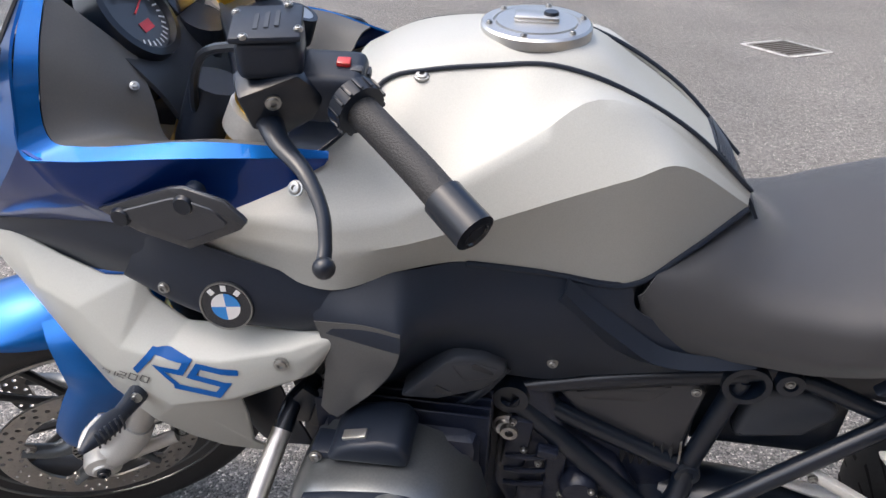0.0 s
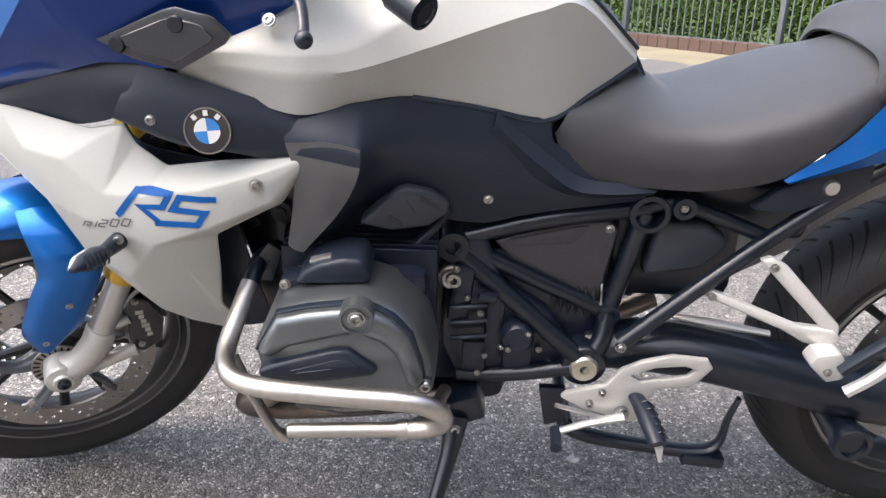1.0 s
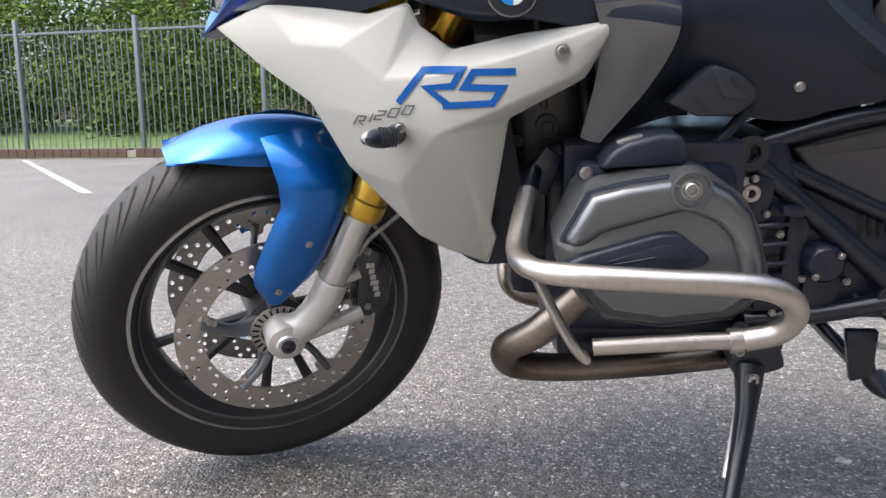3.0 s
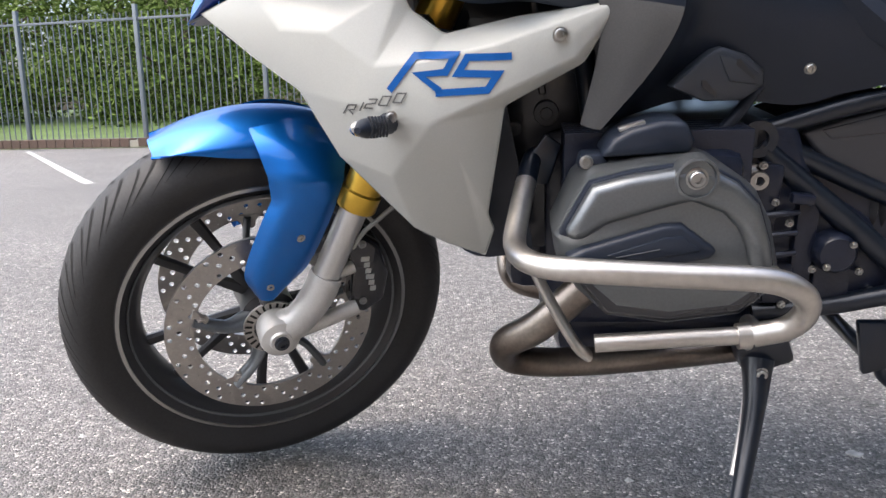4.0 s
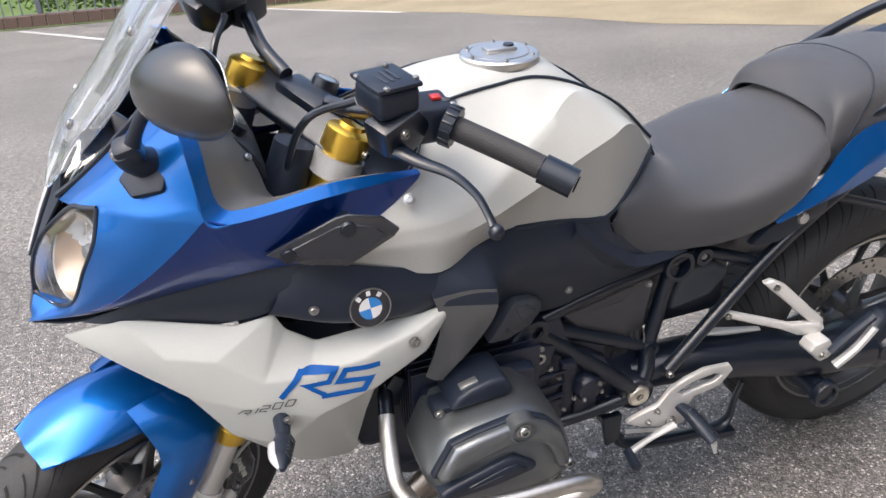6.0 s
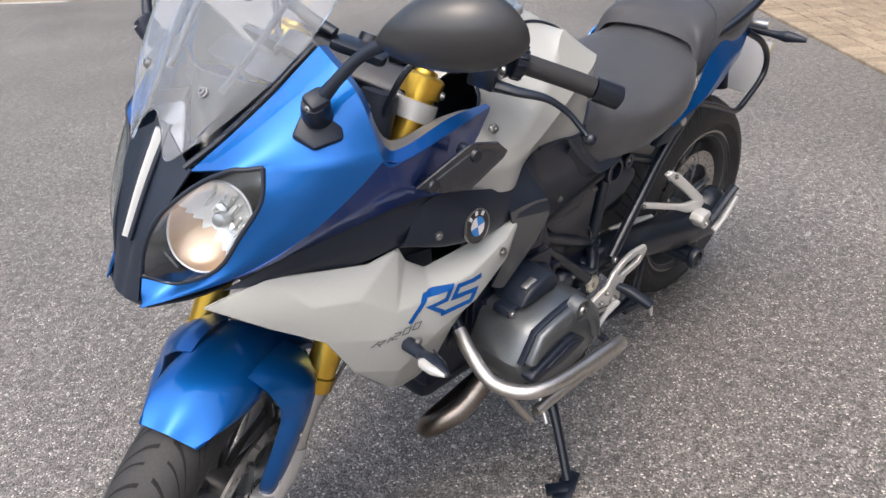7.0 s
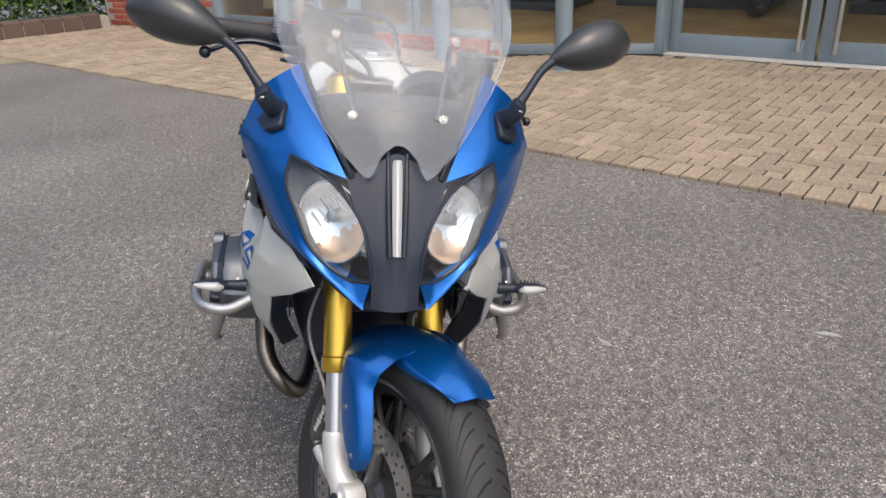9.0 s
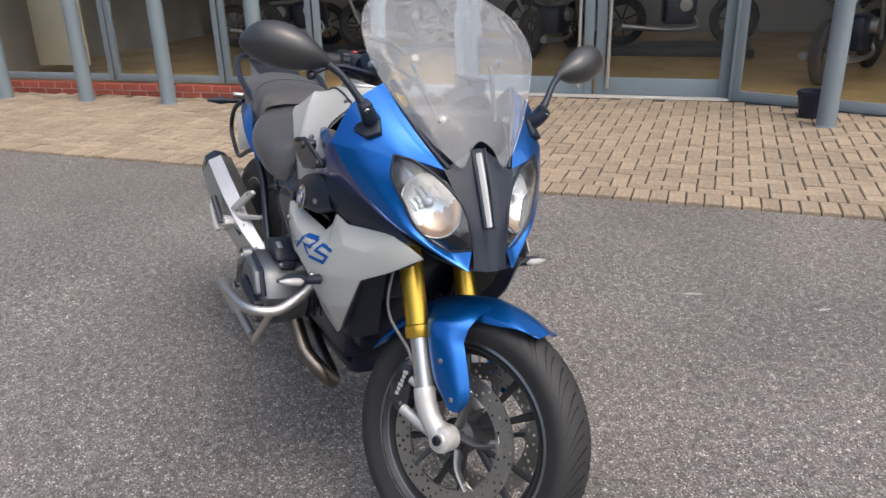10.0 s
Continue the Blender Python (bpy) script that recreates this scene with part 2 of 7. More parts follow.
def bolt_head(p, way=(0, -1, 0), r=0.008, h=0.005, bm=None):
    """A socket-head bolt: washer, domed head and hexagonal recess."""
    r *= 0.7
    turn = Vector(way).to_track_quat("Y", "Z").to_matrix().to_4x4()
    m = Matrix.Translation(p) @ turn
    return lathe([(r * 1.25, -0.002), (r * 1.25, h * 0.35), (r, h * 0.4), (r * 0.95, h * 0.85), (r * 0.8, h), (r * 0.45, h),
                  (r * 0.42, h * 0.45), (0, h * 0.45)], 14, m=m, bm=bm)

# ---- ground ----
def stone_chip_material(name, base, chip, pale, size):
    """Asphalt: a bitumen base with single stone chips, stains and a few pale stones."""
    m = material(name, base, 0.48, blotch=0.32, blotch_size=0.8, grain=0.35, grain_size=35)
    nt = m.node_tree
    bsdf = nt.nodes["Principled BSDF"]
    tc = next(n for n in nt.nodes if n.bl_idname == "ShaderNodeTexCoord")
    vor = nt.nodes.new("ShaderNodeTexVoronoi")
    vor.inputs["Scale"].default_value = size
    nt.links.new(tc.outputs["Object"], vor.inputs["Vector"])
    sep = nt.nodes.new("ShaderNodeSeparateColor")
    nt.links.new(vor.outputs["Color"], sep.inputs["Color"])
    ramp = nt.nodes.new("ShaderNodeValToRGB")
    e = ramp.color_ramp.elements
    e[0].position, e[0].color = 0.0, (0.30, 0.30, 0.31, 1)
    e[1].position, e[1].color = 1.0, (*pale, 1)
    for p, c in ((0.35, (0.70, 0.70, 0.70, 1)), (0.7, (1.12, 1.12, 1.12, 1)), (0.92, (*chip, 1))):
        k = ramp.color_ramp.elements.new(p)
        k.color = c
    nt.links.new(sep.outputs["Red"], ramp.inputs["Fac"])
    mul = nt.nodes.new("ShaderNodeMix")
    mul.data_type, mul.blend_type = "RGBA", "MULTIPLY"
    mul.inputs["Factor"].default_value = 1.0
    old = bsdf.inputs["Base Color"].links[0].from_socket
    nt.links.new(old, mul.inputs["A"])
    nt.links.new(ramp.outputs["Color"], mul.inputs["B"])
    nt.links.new(mul.outputs["Result"], bsdf.inputs["Base Color"])
    bump = nt.nodes.new("ShaderNodeBump")
    bump.inputs["Strength"].default_value, bump.inputs["Distance"].default_value = 1.0, 0.0045
    nt.links.new(vor.outputs["Distance"], bump.inputs["Height"])
    bump.invert = True
    nt.links.new(bump.outputs["Normal"], bsdf.inputs["Normal"])
    return m


def piece_material(name, base, spread, rough=0.8, size=60):
    """For bricks and slabs: each piece has a shade of its own, with grain."""
    m = material(name, base, rough, grain=0.22, grain_size=size, blotch=0.2, blotch_size=3, bump=0.4, bump_size=160)
    nt = m.node_tree
    bsdf = nt.nodes["Principled BSDF"]
    info, geo = nt.nodes.new("ShaderNodeObjectInfo"), nt.nodes.new("ShaderNodeNewGeometry")
    add = nt.nodes.new("ShaderNodeMath")
    add.operation = "ADD"
    nt.links.new(info.outputs["Random"], add.inputs[0])
    nt.links.new(geo.outputs["Random Per Island"], add.inputs[1])
    fr = nt.nodes.new("ShaderNodeMath")
    fr.operation = "FRACT"
    nt.links.new(add.outputs["Value"], fr.inputs[0])
    rng = nt.nodes.new("ShaderNodeMapRange")
    rng.inputs["To Min"].default_value, rng.inputs["To Max"].default_value = 1 - spread, 1 + spread
    nt.links.new(fr.outputs["Value"], rng.inputs["Value"])
    mul = nt.nodes.new("ShaderNodeMix")
    mul.data_type, mul.blend_type = "RGBA", "MULTIPLY"
    mul.inputs["Factor"].default_value = 1.0
    nt.links.new(bsdf.inputs["Base Color"].links[0].from_socket, mul.inputs["A"])
    nt.links.new(rng.outputs["Result"], mul.inputs["B"])
    nt.links.new(mul.outputs["Result"], bsdf.inputs["Base Color"])
    return m


def glass_material(name, tint, rough=0.0):
    m = bpy.data.materials.new(name)
    m.use_nodes = True
    g = m.node_tree.nodes["Principled BSDF"]
    g.inputs["Base Color"].default_value = (*tint, 1)
    g.inputs["Transmission Weight"].default_value = 1.0
    g.inputs["Roughness"].default_value = rough
    g.inputs["IOR"].default_value = 1.3
    return m


ASPHALT = stone_chip_material("worn_asphalt", (0.225, 0.213, 0.200), (1.58, 1.55, 1.52), (3.8, 3.7, 3.6), 225)
PAINT = material("worn_road_paint", (0.62, 0.62, 0.60), 0.7, blotch=0.4, blotch_size=14, second=(0.30, 0.29, 0.28), grain=0.2, grain_size=80)
PAVER = piece_material("buff_paving_brick", (0.330, 0.264, 0.188), 0.17)
JOINT = material("sandy_joint", (0.048, 0.040, 0.031), 0.95, grain=0.3, grain_size=60)
BRICK = piece_material("red_brick", (0.36, 0.085, 0.055), 0.25)
UPPER = material("dull_brown_brickwork", (0.24, 0.15, 0.11), 0.85, blotch=0.25, blotch_size=1.5, grain=0.25, grain_size=30)
PALESTONE = material("pale_concrete", (0.52, 0.50, 0.47), 0.8, blotch=0.15, blotch_size=4, grain=0.15, grain_size=60)
MORTAR = material("mortar", (0.40, 0.36, 0.31), 0.9, grain=0.2, grain_size=90)
STEELPAINT = material("grey_blue_steel_paint", (0.205, 0.255, 0.285), 0.38, grain=0.05, blotch=0.08, blotch_size=3)
FENCEPAINT = material("galvanised_fence_steel", (0.17, 0.195, 0.215), 0.5, 0.3, grain=0.08, grain_size=30)
GREENPAINT = material("dark_green_fence_steel", (0.045, 0.075, 0.065), 0.45, grain=0.08)
PANE = glass_material("shop_glass", (0.95, 0.97, 0.96))
FLOORWOOD = material("showroom_floor", (0.70, 0.48, 0.22), 0.2, blotch=0.35, blotch_size=1.2, grain=0.1, grain_size=20)
INDOOR = material("showroom_wall", (0.50, 0.49, 0.47), 0.8, blotch=0.4, blotch_size=1.0)
CREAM = material("cream_showroom_board", (0.50, 0.48, 0.38), 0.7, blotch=0.1, blotch_size=2)
GRASS = material("grass_blades", (0.11, 0.175, 0.045), 0.7, blotch=0.35, blotch_size=1.5, grain=0.3, grain_size=40)
LEAFA = piece_material("hedge_leaves", (0.105, 0.18, 0.035), 0.45, 0.75, 30)
LEAFB = piece_material("tree_leaves", (0.13, 0.185, 0.042), 0.5, 0.75, 30)
for leaf in (LEAFA, LEAFB):
    leaf.node_tree.nodes["Principled BSDF"].inputs["Specular IOR Level"].default_value = 0.2
BARK = material("bark", (0.10, 0.075, 0.055), 0.9, grain=0.4, grain_size=25, bump=0.8, bump_size=30)
KERBBRICK = piece_material("brown_kerb_brick", (0.115, 0.072, 0.058), 0.10)

gbm = bmesh.new()
bmesh.ops.create_grid(gbm, x_segments=1, y_segments=1, size=500)
ground = tagged(part("ground", gbm, ASPHALT, smooth=0), "grey worn asphalt car park with pale stone chips", "ground", kind="structure")

# painted bay lines, parallel strips a few millimetres proud
for (ax, ay), (bx, by) in (((-4.6, 5.65), (-10.9, 13.5)), ((-4.6, 10.0), (-7.7, 15.0)), ((-0.5, 8.65), (-3.4, 13.6)), ((2.4, 10.2), (0.6, 13.2))):
    long, turn = math.hypot(bx - ax, by - ay), math.atan2(by - ay, bx - ax)
    ob = tagged(part("bay_line", block((long, 0.10, 0.004), pose(0, 0, 0), 0.001, 1), PAINT), "worn white painted parking bay line", "bay line", "bay lines", "structure")
    ob.matrix_world = Matrix.Translation(((ax + bx) / 2, (ay + by) / 2, 0.003)) @ Matrix.Rotation(turn, 4, "Z")

# ochre strip of worn paving between the asphalt and the fence
strip = bmesh.new()
near = [(0.9, 12.9), (1.93, 11.0), (2.98, 9.45), (3.95, 7.4), (4.3, 6.4), (5.3, 5.15), (6.35, 4.1), (6.85, 3.2)]
far = [(9.1, 3.3), (8.0, 5.3), (6.4, 8.3), (4.9, 10.6), (3.4, 12.7), (2.5, 13.75), (0.2, 14.0)]
strip.faces.new([strip.verts.new((x, y, 0.004)) for x, y in near + far])
tagged(part("pavement_strip", strip, material("ochre_worn_paving", (0.30, 0.255, 0.168), 0.8, blotch=0.3, blotch_size=1.1, grain=0.25, grain_size=60, bump=0.4, bump_size=120), smooth=0), "worn ochre paved strip along the fence", "pavement", kind="structure")

# drain cover
dm = pose(1.6, 5.17, 0.0, 0, 0, -8)
drain = tagged(part("drain_cover", block((0.42, 0.42, 0.012), dm @ pose(0, 0, 0.002, 0, 0, 45), 0.003), material("cast_iron", (0.16, 0.15, 0.14), 0.7, 0.4, grain=0.3)), "square cast iron drain cover with pale rim", "drain cover")
for k in range(4):
    part("rim", block((0.44, 0.05, 0.006), dm @ pose(0, 0, 0, 0, 0, 45 + 90 * k) @ pose(0, 0.215, 0.005), 0.002), PAINT, drain)
for k in range(7):
    part("rib", block((0.34, 0.018, 0.006), dm @ pose(0, 0, 0.009, 0, 0, 45) @ pose(0, -0.15 + 0.05 * k, 0), 0.002), JOINT, drain)

# paint spots and pale scuffs on the asphalt
random.seed(4)
for x, y, w, h, a in ((0.20, -0.73, 0.13, 0.03, 40), (0.11, -1.46, 0.14, 0.035, 60), (-0.25, -1.81, 0.10, 0.03, 80), (0.54, -0.78, 0.05, 0.03, 10), (0.88, -0.70, 0.05, 0.025, 50), (-0.17, 0.74, 0.03, 0.025, 0), (0.27, 0.16, 0.05, 0.04, 20), (1.5, -0.1, 0.06, 0.03, 15), (2.2, 1.6, 0.07, 0.03, 35), (2.9, 3.9, 0.08, 0.05, 0)):
    pts = [(math.cos(t) * w * 0.36 * random.uniform(0.35, 1.0), math.sin(t) * h * 0.4 * random.uniform(0.3, 1.0)) for t in (2 * math.pi * i / 11 for i in range(11))]
    bm = bmesh.new()
    lo = [bm.verts.new((px, py, 0.001)) for px, py in pts]
    hi = [bm.verts.new((px * 0.92, py * 0.92, 0.0035)) for px, py in pts]
    bm.faces.new(hi)
    for i in range(11):
        bm.faces.new((lo[i], lo[(i + 1) % 11], hi[(i + 1) % 11], hi[i]))
    ob = tagged(part("paint_scuff", bm, PAINT), "pale scuff of old paint on the asphalt", "paint scuff", "scuffs on the asphalt", "structure")
    ob.matrix_world = pose(x, y, 0, 0, 0, a)

# loose pale stone chips lying on the asphalt
random.seed(12)
chips = bmesh.new()
for i in range(420):
    cx, cy = random.uniform(-2.6, 3.2), random.uniform(-2.4, 3.6)
    r, turn = random.choice((0.003, 0.004, 0.005, 0.006, 0.009)), random.uniform(0, 6.28)
    rim = [chips.verts.new((cx + r * math.cos(turn + a) * random.uniform(0.5, 1.3), cy + r * math.sin(turn + a) * random.uniform(0.4, 0.9), 0.0)) for a in (0, 1.26, 2.51, 3.77, 5.03)]
    top = chips.verts.new((cx, cy, r * random.uniform(0.4, 0.8)))
    for a, b in zip(rim, rim[1:] + rim[:1]):
        chips.faces.new((a, b, top))
tagged(part("stone_chips", chips, PAINT, smooth=0), "small pale stone chips scattered over the asphalt", "stone chips", kind="stuff")

# ---- the shop front: everything in its own frame, x along the front, y towards the car park ----
SHOP = pose(4.05, -3.8, 0, 0, 0, 48.3)


def shop(name, bm, mat, label="", category="", kind="structure", parent=None, smooth=40):
    ob = part(name, bm, mat, parent, label if parent else "", smooth)
    if parent is None:
        ob.matrix_world = SHOP
        tagged(ob, label, category, kind=kind)
    return ob


EDGE = radians(-3.4)
edge_m = Matrix.Translation((0, 3.24, 0)) @ Matrix.Rotation(EDGE, 4, "Z")
base = block((15.4, 5.2, 0.05), edge_m @ pose(1.5, -2.61, -0.0095), 0)
shop("pavement", base, JOINT, "sandy bed of the block paving", "pavement")
# doors and glazing
def glazed_frame(name, x0, x1, y, z0, z1, rail, label, bottom=None, m=Matrix()):
    """A framed pane: two stiles, a bottom and a top rail, and the glass."""
    w, mid = x1 - x0, (x0 + x1) / 2
    bm = block((rail, 0.05, z1 - z0), m @ pose(x0 + rail / 2, y, (z0 + z1) / 2), 0.004)
    ob = shop(name, bm, STEELPAINT, label, "window")
    bl = bottom or rail
    shop("stile", block((rail, 0.05, z1 - z0), m @ pose(x1 - rail / 2, y, (z0 + z1) / 2), 0.004), STEELPAINT, parent=ob)
    shop("bottom_rail", block((w - 2 * rail, 0.046, bl), m @ pose(mid, y, z0 + bl / 2), 0.004), STEELPAINT, parent=ob)
    shop("top_rail", block((w - 2 * rail, 0.046, rail), m @ pose(mid, y, z1 - rail / 2), 0.004), STEELPAINT, parent=ob)
    pane = shop("pane", block((w - 2 * rail + 0.01, 0.008, z1 - z0 - bl - rail + 0.01), m @ pose(mid, y, z0 + bl + (z1 - z0 - bl - rail) / 2), 0), PANE, parent=ob)
    pane.visible_shadow = False
    return ob


for i, (x0, x1, hx) in enumerate(((0.012, 1.24, 0.14), (-1.24, -0.012, -0.14))):
    door = glazed_frame("door_%d" % (i + 1), x0, x1, 0.0, 0.02, 2.25, 0.09, "grey-blue framed glass shop door, closed", 0.17)
    if i == 0:
        glazed_frame("window_7", -1.24, 1.24, 0.0, 2.27, 3.25, 0.07, "fanlight over the shop doors")
    door["category"] = "door"
    shop("door_handle", tube([(hx, 0.075, 0.10), (hx, 0.075, 0.6), (hx, 0.075, 1.5)], 0.017, 14, 2), ALLOY, "long brushed steel pull bar", parent=door)
    for z in (0.2, 1.4):
        shop("handle_post", tube([(hx, 0.0, z), (hx, 0.075, z)], 0.009, 10, 1), ALLOY, parent=door)
shop("threshold", block((2.5, 0.115, 0.034), pose(0, 0.085, 0.012), 0.004), PALESTONE, "pale concrete door threshold", "threshold")
# splayed windows lead from the recessed doors out to the bays on either side
CANT = 22.8
for k, m in ((1, pose(-2.60, 0.68, 0, 0, 0, -CANT)), (3, pose(1.27, 0.12, 0, 0, 0, CANT))):
    glazed_frame("window_%d" % k, 0.0, 1.443, 0.0, 0.022, 3.25, 0.07, "splayed shop window beside the doors", 0.09, m)
for x in (-1.265, 1.265):
    shop("door_jamb", block((0.05, 0.17, 3.2), pose(x, 0.06, 1.62), 0.005), STEELPAINT, "grey-blue door jamb", "jamb")
for k, x0, x1 in ((2, -3.90, -2.62), (8, -6.0, -3.92), (4, 2.62, 3.62), (5, 3.64, 4.95), (6, 4.97, 6.55)):
    glazed_frame("window_%d" % k, x0, x1, 0.66, 0.16, 3.25, 0.06, "shop window on a low brick plinth", 0.07)
shop("wall_head", block((14.0, 0.5, 1.2), pose(1.0, -0.05, 3.85), 0.01), STEELPAINT, "grey-blue fascia above the shop windows", "fascia")
# two unseen walls, added so that the bike's paint reflects a dark side
shop("wall_upper", block((22.0, 0.3, 1.9), pose(-2.0, -0.25, 5.35), 0), UPPER, "unseen plain upper wall added to darken reflections", "wall")
shop("wall_beyond", block((7.0, 0.3, 4.4), pose(-9.5, -0.25, 2.2), 0), UPPER, "unseen plain wall added beyond the shop to darken reflections", "wall")
# showroom inside
shop("floor", block((13.0, 6.0, 0.04), pose(1.0, -3.05, 0.0), 0), FLOORWOOD, "brown polished showroom floor", "floor")
for name, way in (("floor_bay", 1), ("floor_bay_far", -1)):
    b = bmesh.new()
    vs = [b.verts.new((x * way, y, 0.02)) for x, y in ((1.29, -0.05), (1.29, 0.08), (2.60, 0.64), (7.4, 0.64), (7.4, -0.05))]
    up = b.faces.new(vs if way < 0 else vs[::-1])
    bmesh.ops.extrude_face_region(b, geom=[up])
    bmesh.ops.translate(b, verts=vs, vec=(0, 0, -0.04))
    bmesh.ops.recalc_face_normals(b, faces=b.faces[:])
    shop(name, b, FLOORWOOD, "brown polished floor of the window bay", "floor", smooth=0)
shop("wall_back", block((13.0, 0.2, 3.4), pose(1.0, -6.1, 1.7), 0), INDOOR, "dark back wall of the showroom", "wall")
shop("wall_side", block((0.2, 6.5, 3.4), pose(-5.6, -3.1, 1.7), 0), INDOOR, "dark side wall of the showroom", "wall")
shop("wall_side_b", block((0.2, 6.5, 3.4), pose(7.6, -3.1, 1.7), 0), INDOOR, "dark side wall of the showroom", "wall")
shop("ceiling", block((13.4, 7.0, 0.2), pose(1.0, -2.9, 3.4), 0), CREAM, "pale showroom ceiling", "ceiling")
tagged(shop("display_board", block((0.75, 0.04, 1.6), pose(6.55, -0.4, 0.95), 0.005), CREAM, "cream display board behind the window", "board", "thing"))
for x, y, w, d in ((4.2, -2.6, 1.7, 0.9), (-0.75, -3.3, 1.9, 0.9), (2.0, -3.3, 1.9, 0.9)):
    shop("display_plinth", block((w, d, 0.10), pose(x, y, 0.07), 0.01), GREY, "low dark display plinth", "plinth", "thing")

# round posts
for x in (6.03, 5.0, 4.03, 3.0, 1.77, -1.91, -4.0):
    post = shop("canopy_post", lathe([(0.0, 0.0), (0.078, 0.0), (0.078, 0.02), (0.072, 0.024), (0.072, 3.4), (0, 3.4)], 24, m=pose(x, 1.10, 0.004, 90, 0, 0)), STEELPAINT, "grey-blue round steel canopy post", "post", "thing")
    post["group"] = "posts along the shop front"
    for a in (30, 150, 270):
        shop("base_bolt", bolt_head((x + 0.088 * math.cos(radians(a)), 1.10 + 0.088 * math.sin(radians(a)), 0.006), (0, 0, 1), 0.008, 0.008), CHROME, parent=post)

# planters beside the posts
for x, y in ((-1.84, 0.78), (1.72, 0.77)):
    pot = shop("planter", lathe([(0.0, 0.0), (0.085, 0.0), (0.115, 0.20), (0.125, 0.20), (0.125, 0.235), (0.110, 0.235), (0.105, 0.19), (0, 0.18)], 24, m=pose(x, y, 0.004, 90, 0, 0)), BLACK, "black plastic planter standing by a post", "planter", "thing")
    pot["group"] = "planters by the doors"


# simple motorcycles standing in the showroom
def show_bike(m, body):
    root = new("showroom_motorcycle")
    root.matrix_world = SHOP @ m
    tagged(root, "dark motorcycle on show behind the glass", "motorcycle", "motorcycles in the showroom")
    for x in (-0.72, 0.72):
        ty = part("wheel", lathe([(0.22, -0.05), (0.27, -0.06), (0.31, -0.035), (0.32, 0), (0.31, 0.035), (0.27, 0.06), (0.22, 0.05)], 32, closed=True, m=Matrix.Translation((x, 0, 0.32))), RUBBER, root)
        part("rim", lathe([(0.20, -0.03), (0.222, -0.045), (0.222, 0.045), (0.20, 0.03)], 32, closed=True, m=Matrix.Translation((x, 0, 0.32))), WHEEL, ty)
        for k in range(7):
            s = tube([(0.02, 0, 0), (0.205, 0, 0.01)], 0.012, 8, 1)
            s.transform(Matrix.Translation((x, 0, 0.32)) @ Matrix.Rotation(2 * math.pi * k / 7, 4, "Y"))
            part("spoke", s, WHEEL, ty)
    part("engine", block((0.42, 0.34, 0.36), pose(0, 0, 0.45), 0.06, 3), BLOCK, root)
    part("cylinder", lathe([(0.0, -0.25), (0.08, -0.24), (0.09, -0.1), (0.09, 0.1), (0.08, 0.24), (0, 0.25)], 20, m=Matrix.Translation((-0.05, 0, 0.52))), DISC, root)
    for s in (-1, 1):
        part("exhaust", tube([(-0.15, s * 0.13, 0.42), (-0.22, s * 0.17, 0.25), (0.1, s * 0.18, 0.21), (0.75, s * 0.2, 0.27)], [0.022, 0.022, 0.025, 0.045], 12, 4), DISC, root)
        part("fork", tube([(-0.72, s * 0.09, 0.32), (-0.48, s * 0.09, 0.95)], 0.025, 10, 1), DISC, root)
    part("tank", tube([(-0.38, 0, 0.78), (-0.2, 0, 0.86), (0.05, 0, 0.80), (0.2, 0, 0.72)], [0.08, 0.15, 0.14, 0.07], 16, 4), body, root)
    part("seat", tube([(0.15, 0, 0.72), (0.35, 0, 0.72), (0.7, 0, 0.82)], [0.1, 0.13, 0.08], 14, 4, squash=0.5), SEAT, root)
    part("handlebar", tube([(-0.35, -0.36, 1.05), (-0.44, -0.1, 1.0), (-0.44, 0.1, 1.0), (-0.35, 0.36, 1.05)], 0.013, 10, 3), DISC, root)
    part("headlight", lathe([(0, -0.05), (0.06, -0.04), (0.085, 0.03), (0, 0.05)], 20, m=Matrix.Translation((-0.56, 0, 0.9)) @ Matrix.Rotation(radians(90), 4, "Z")), DISC, root)


for x, y, z, r, mat in ((-2.5, -1.5, 0.02, 62, GLOSS), (-0.75, -3.3, 0.12, 10, DEEP_BLUE), (0.85, -3.0, 0.02, 75, GLOSS), (2.0, -3.3, 0.12, 5, TAILRED), (4.2, -2.6, 0.12, 8, GLOSS), (3.0, -3.4, 0.02, 20, GLOSS), (-3.9, -2.2, 0.02, 40, GLOSS), (5.2, -3.6, 0.02, 15, DEEP_BLUE)):
    show_bike(pose(x, y, z, 0, 0, r), mat)

# brick wall at the far end, built course by course
wall_brick = bpy.data.meshes.new("brick")
bm = block((0.206, 0.10, 0.065), None, 0.004, 1)
bm.to_mesh(wall_brick)
bm.free()
wall_brick.materials.append(BRICK)
end_wall = shop("wall_end", block((2.2, 0.28, 2.9), pose(7.75, 0.55, 1.45), 0), MORTAR, "red brick end wall of the shop", "wall")
plinths = [shop(name, block((w, 0.16, 0.135), pose(x, 0.66, 0.0675), 0), MORTAR, "low red brick plinth under the windows", "wall")
           for name, w, x in (("wall_plinth", 3.98, 4.59), ("wall_plinth_far", 3.4, -4.30))]
for c in range(20):
    for i in range(10):
        x = 6.75 + 0.216 * i + (0.108 if c % 2 else 0)
        if x > 8.8:
            continue
        ob = new("brick", wall_brick)
        ob.parent = end_wall
        ob.matrix_basis = pose(x, 0.645, 0.04 + 0.075 * c)
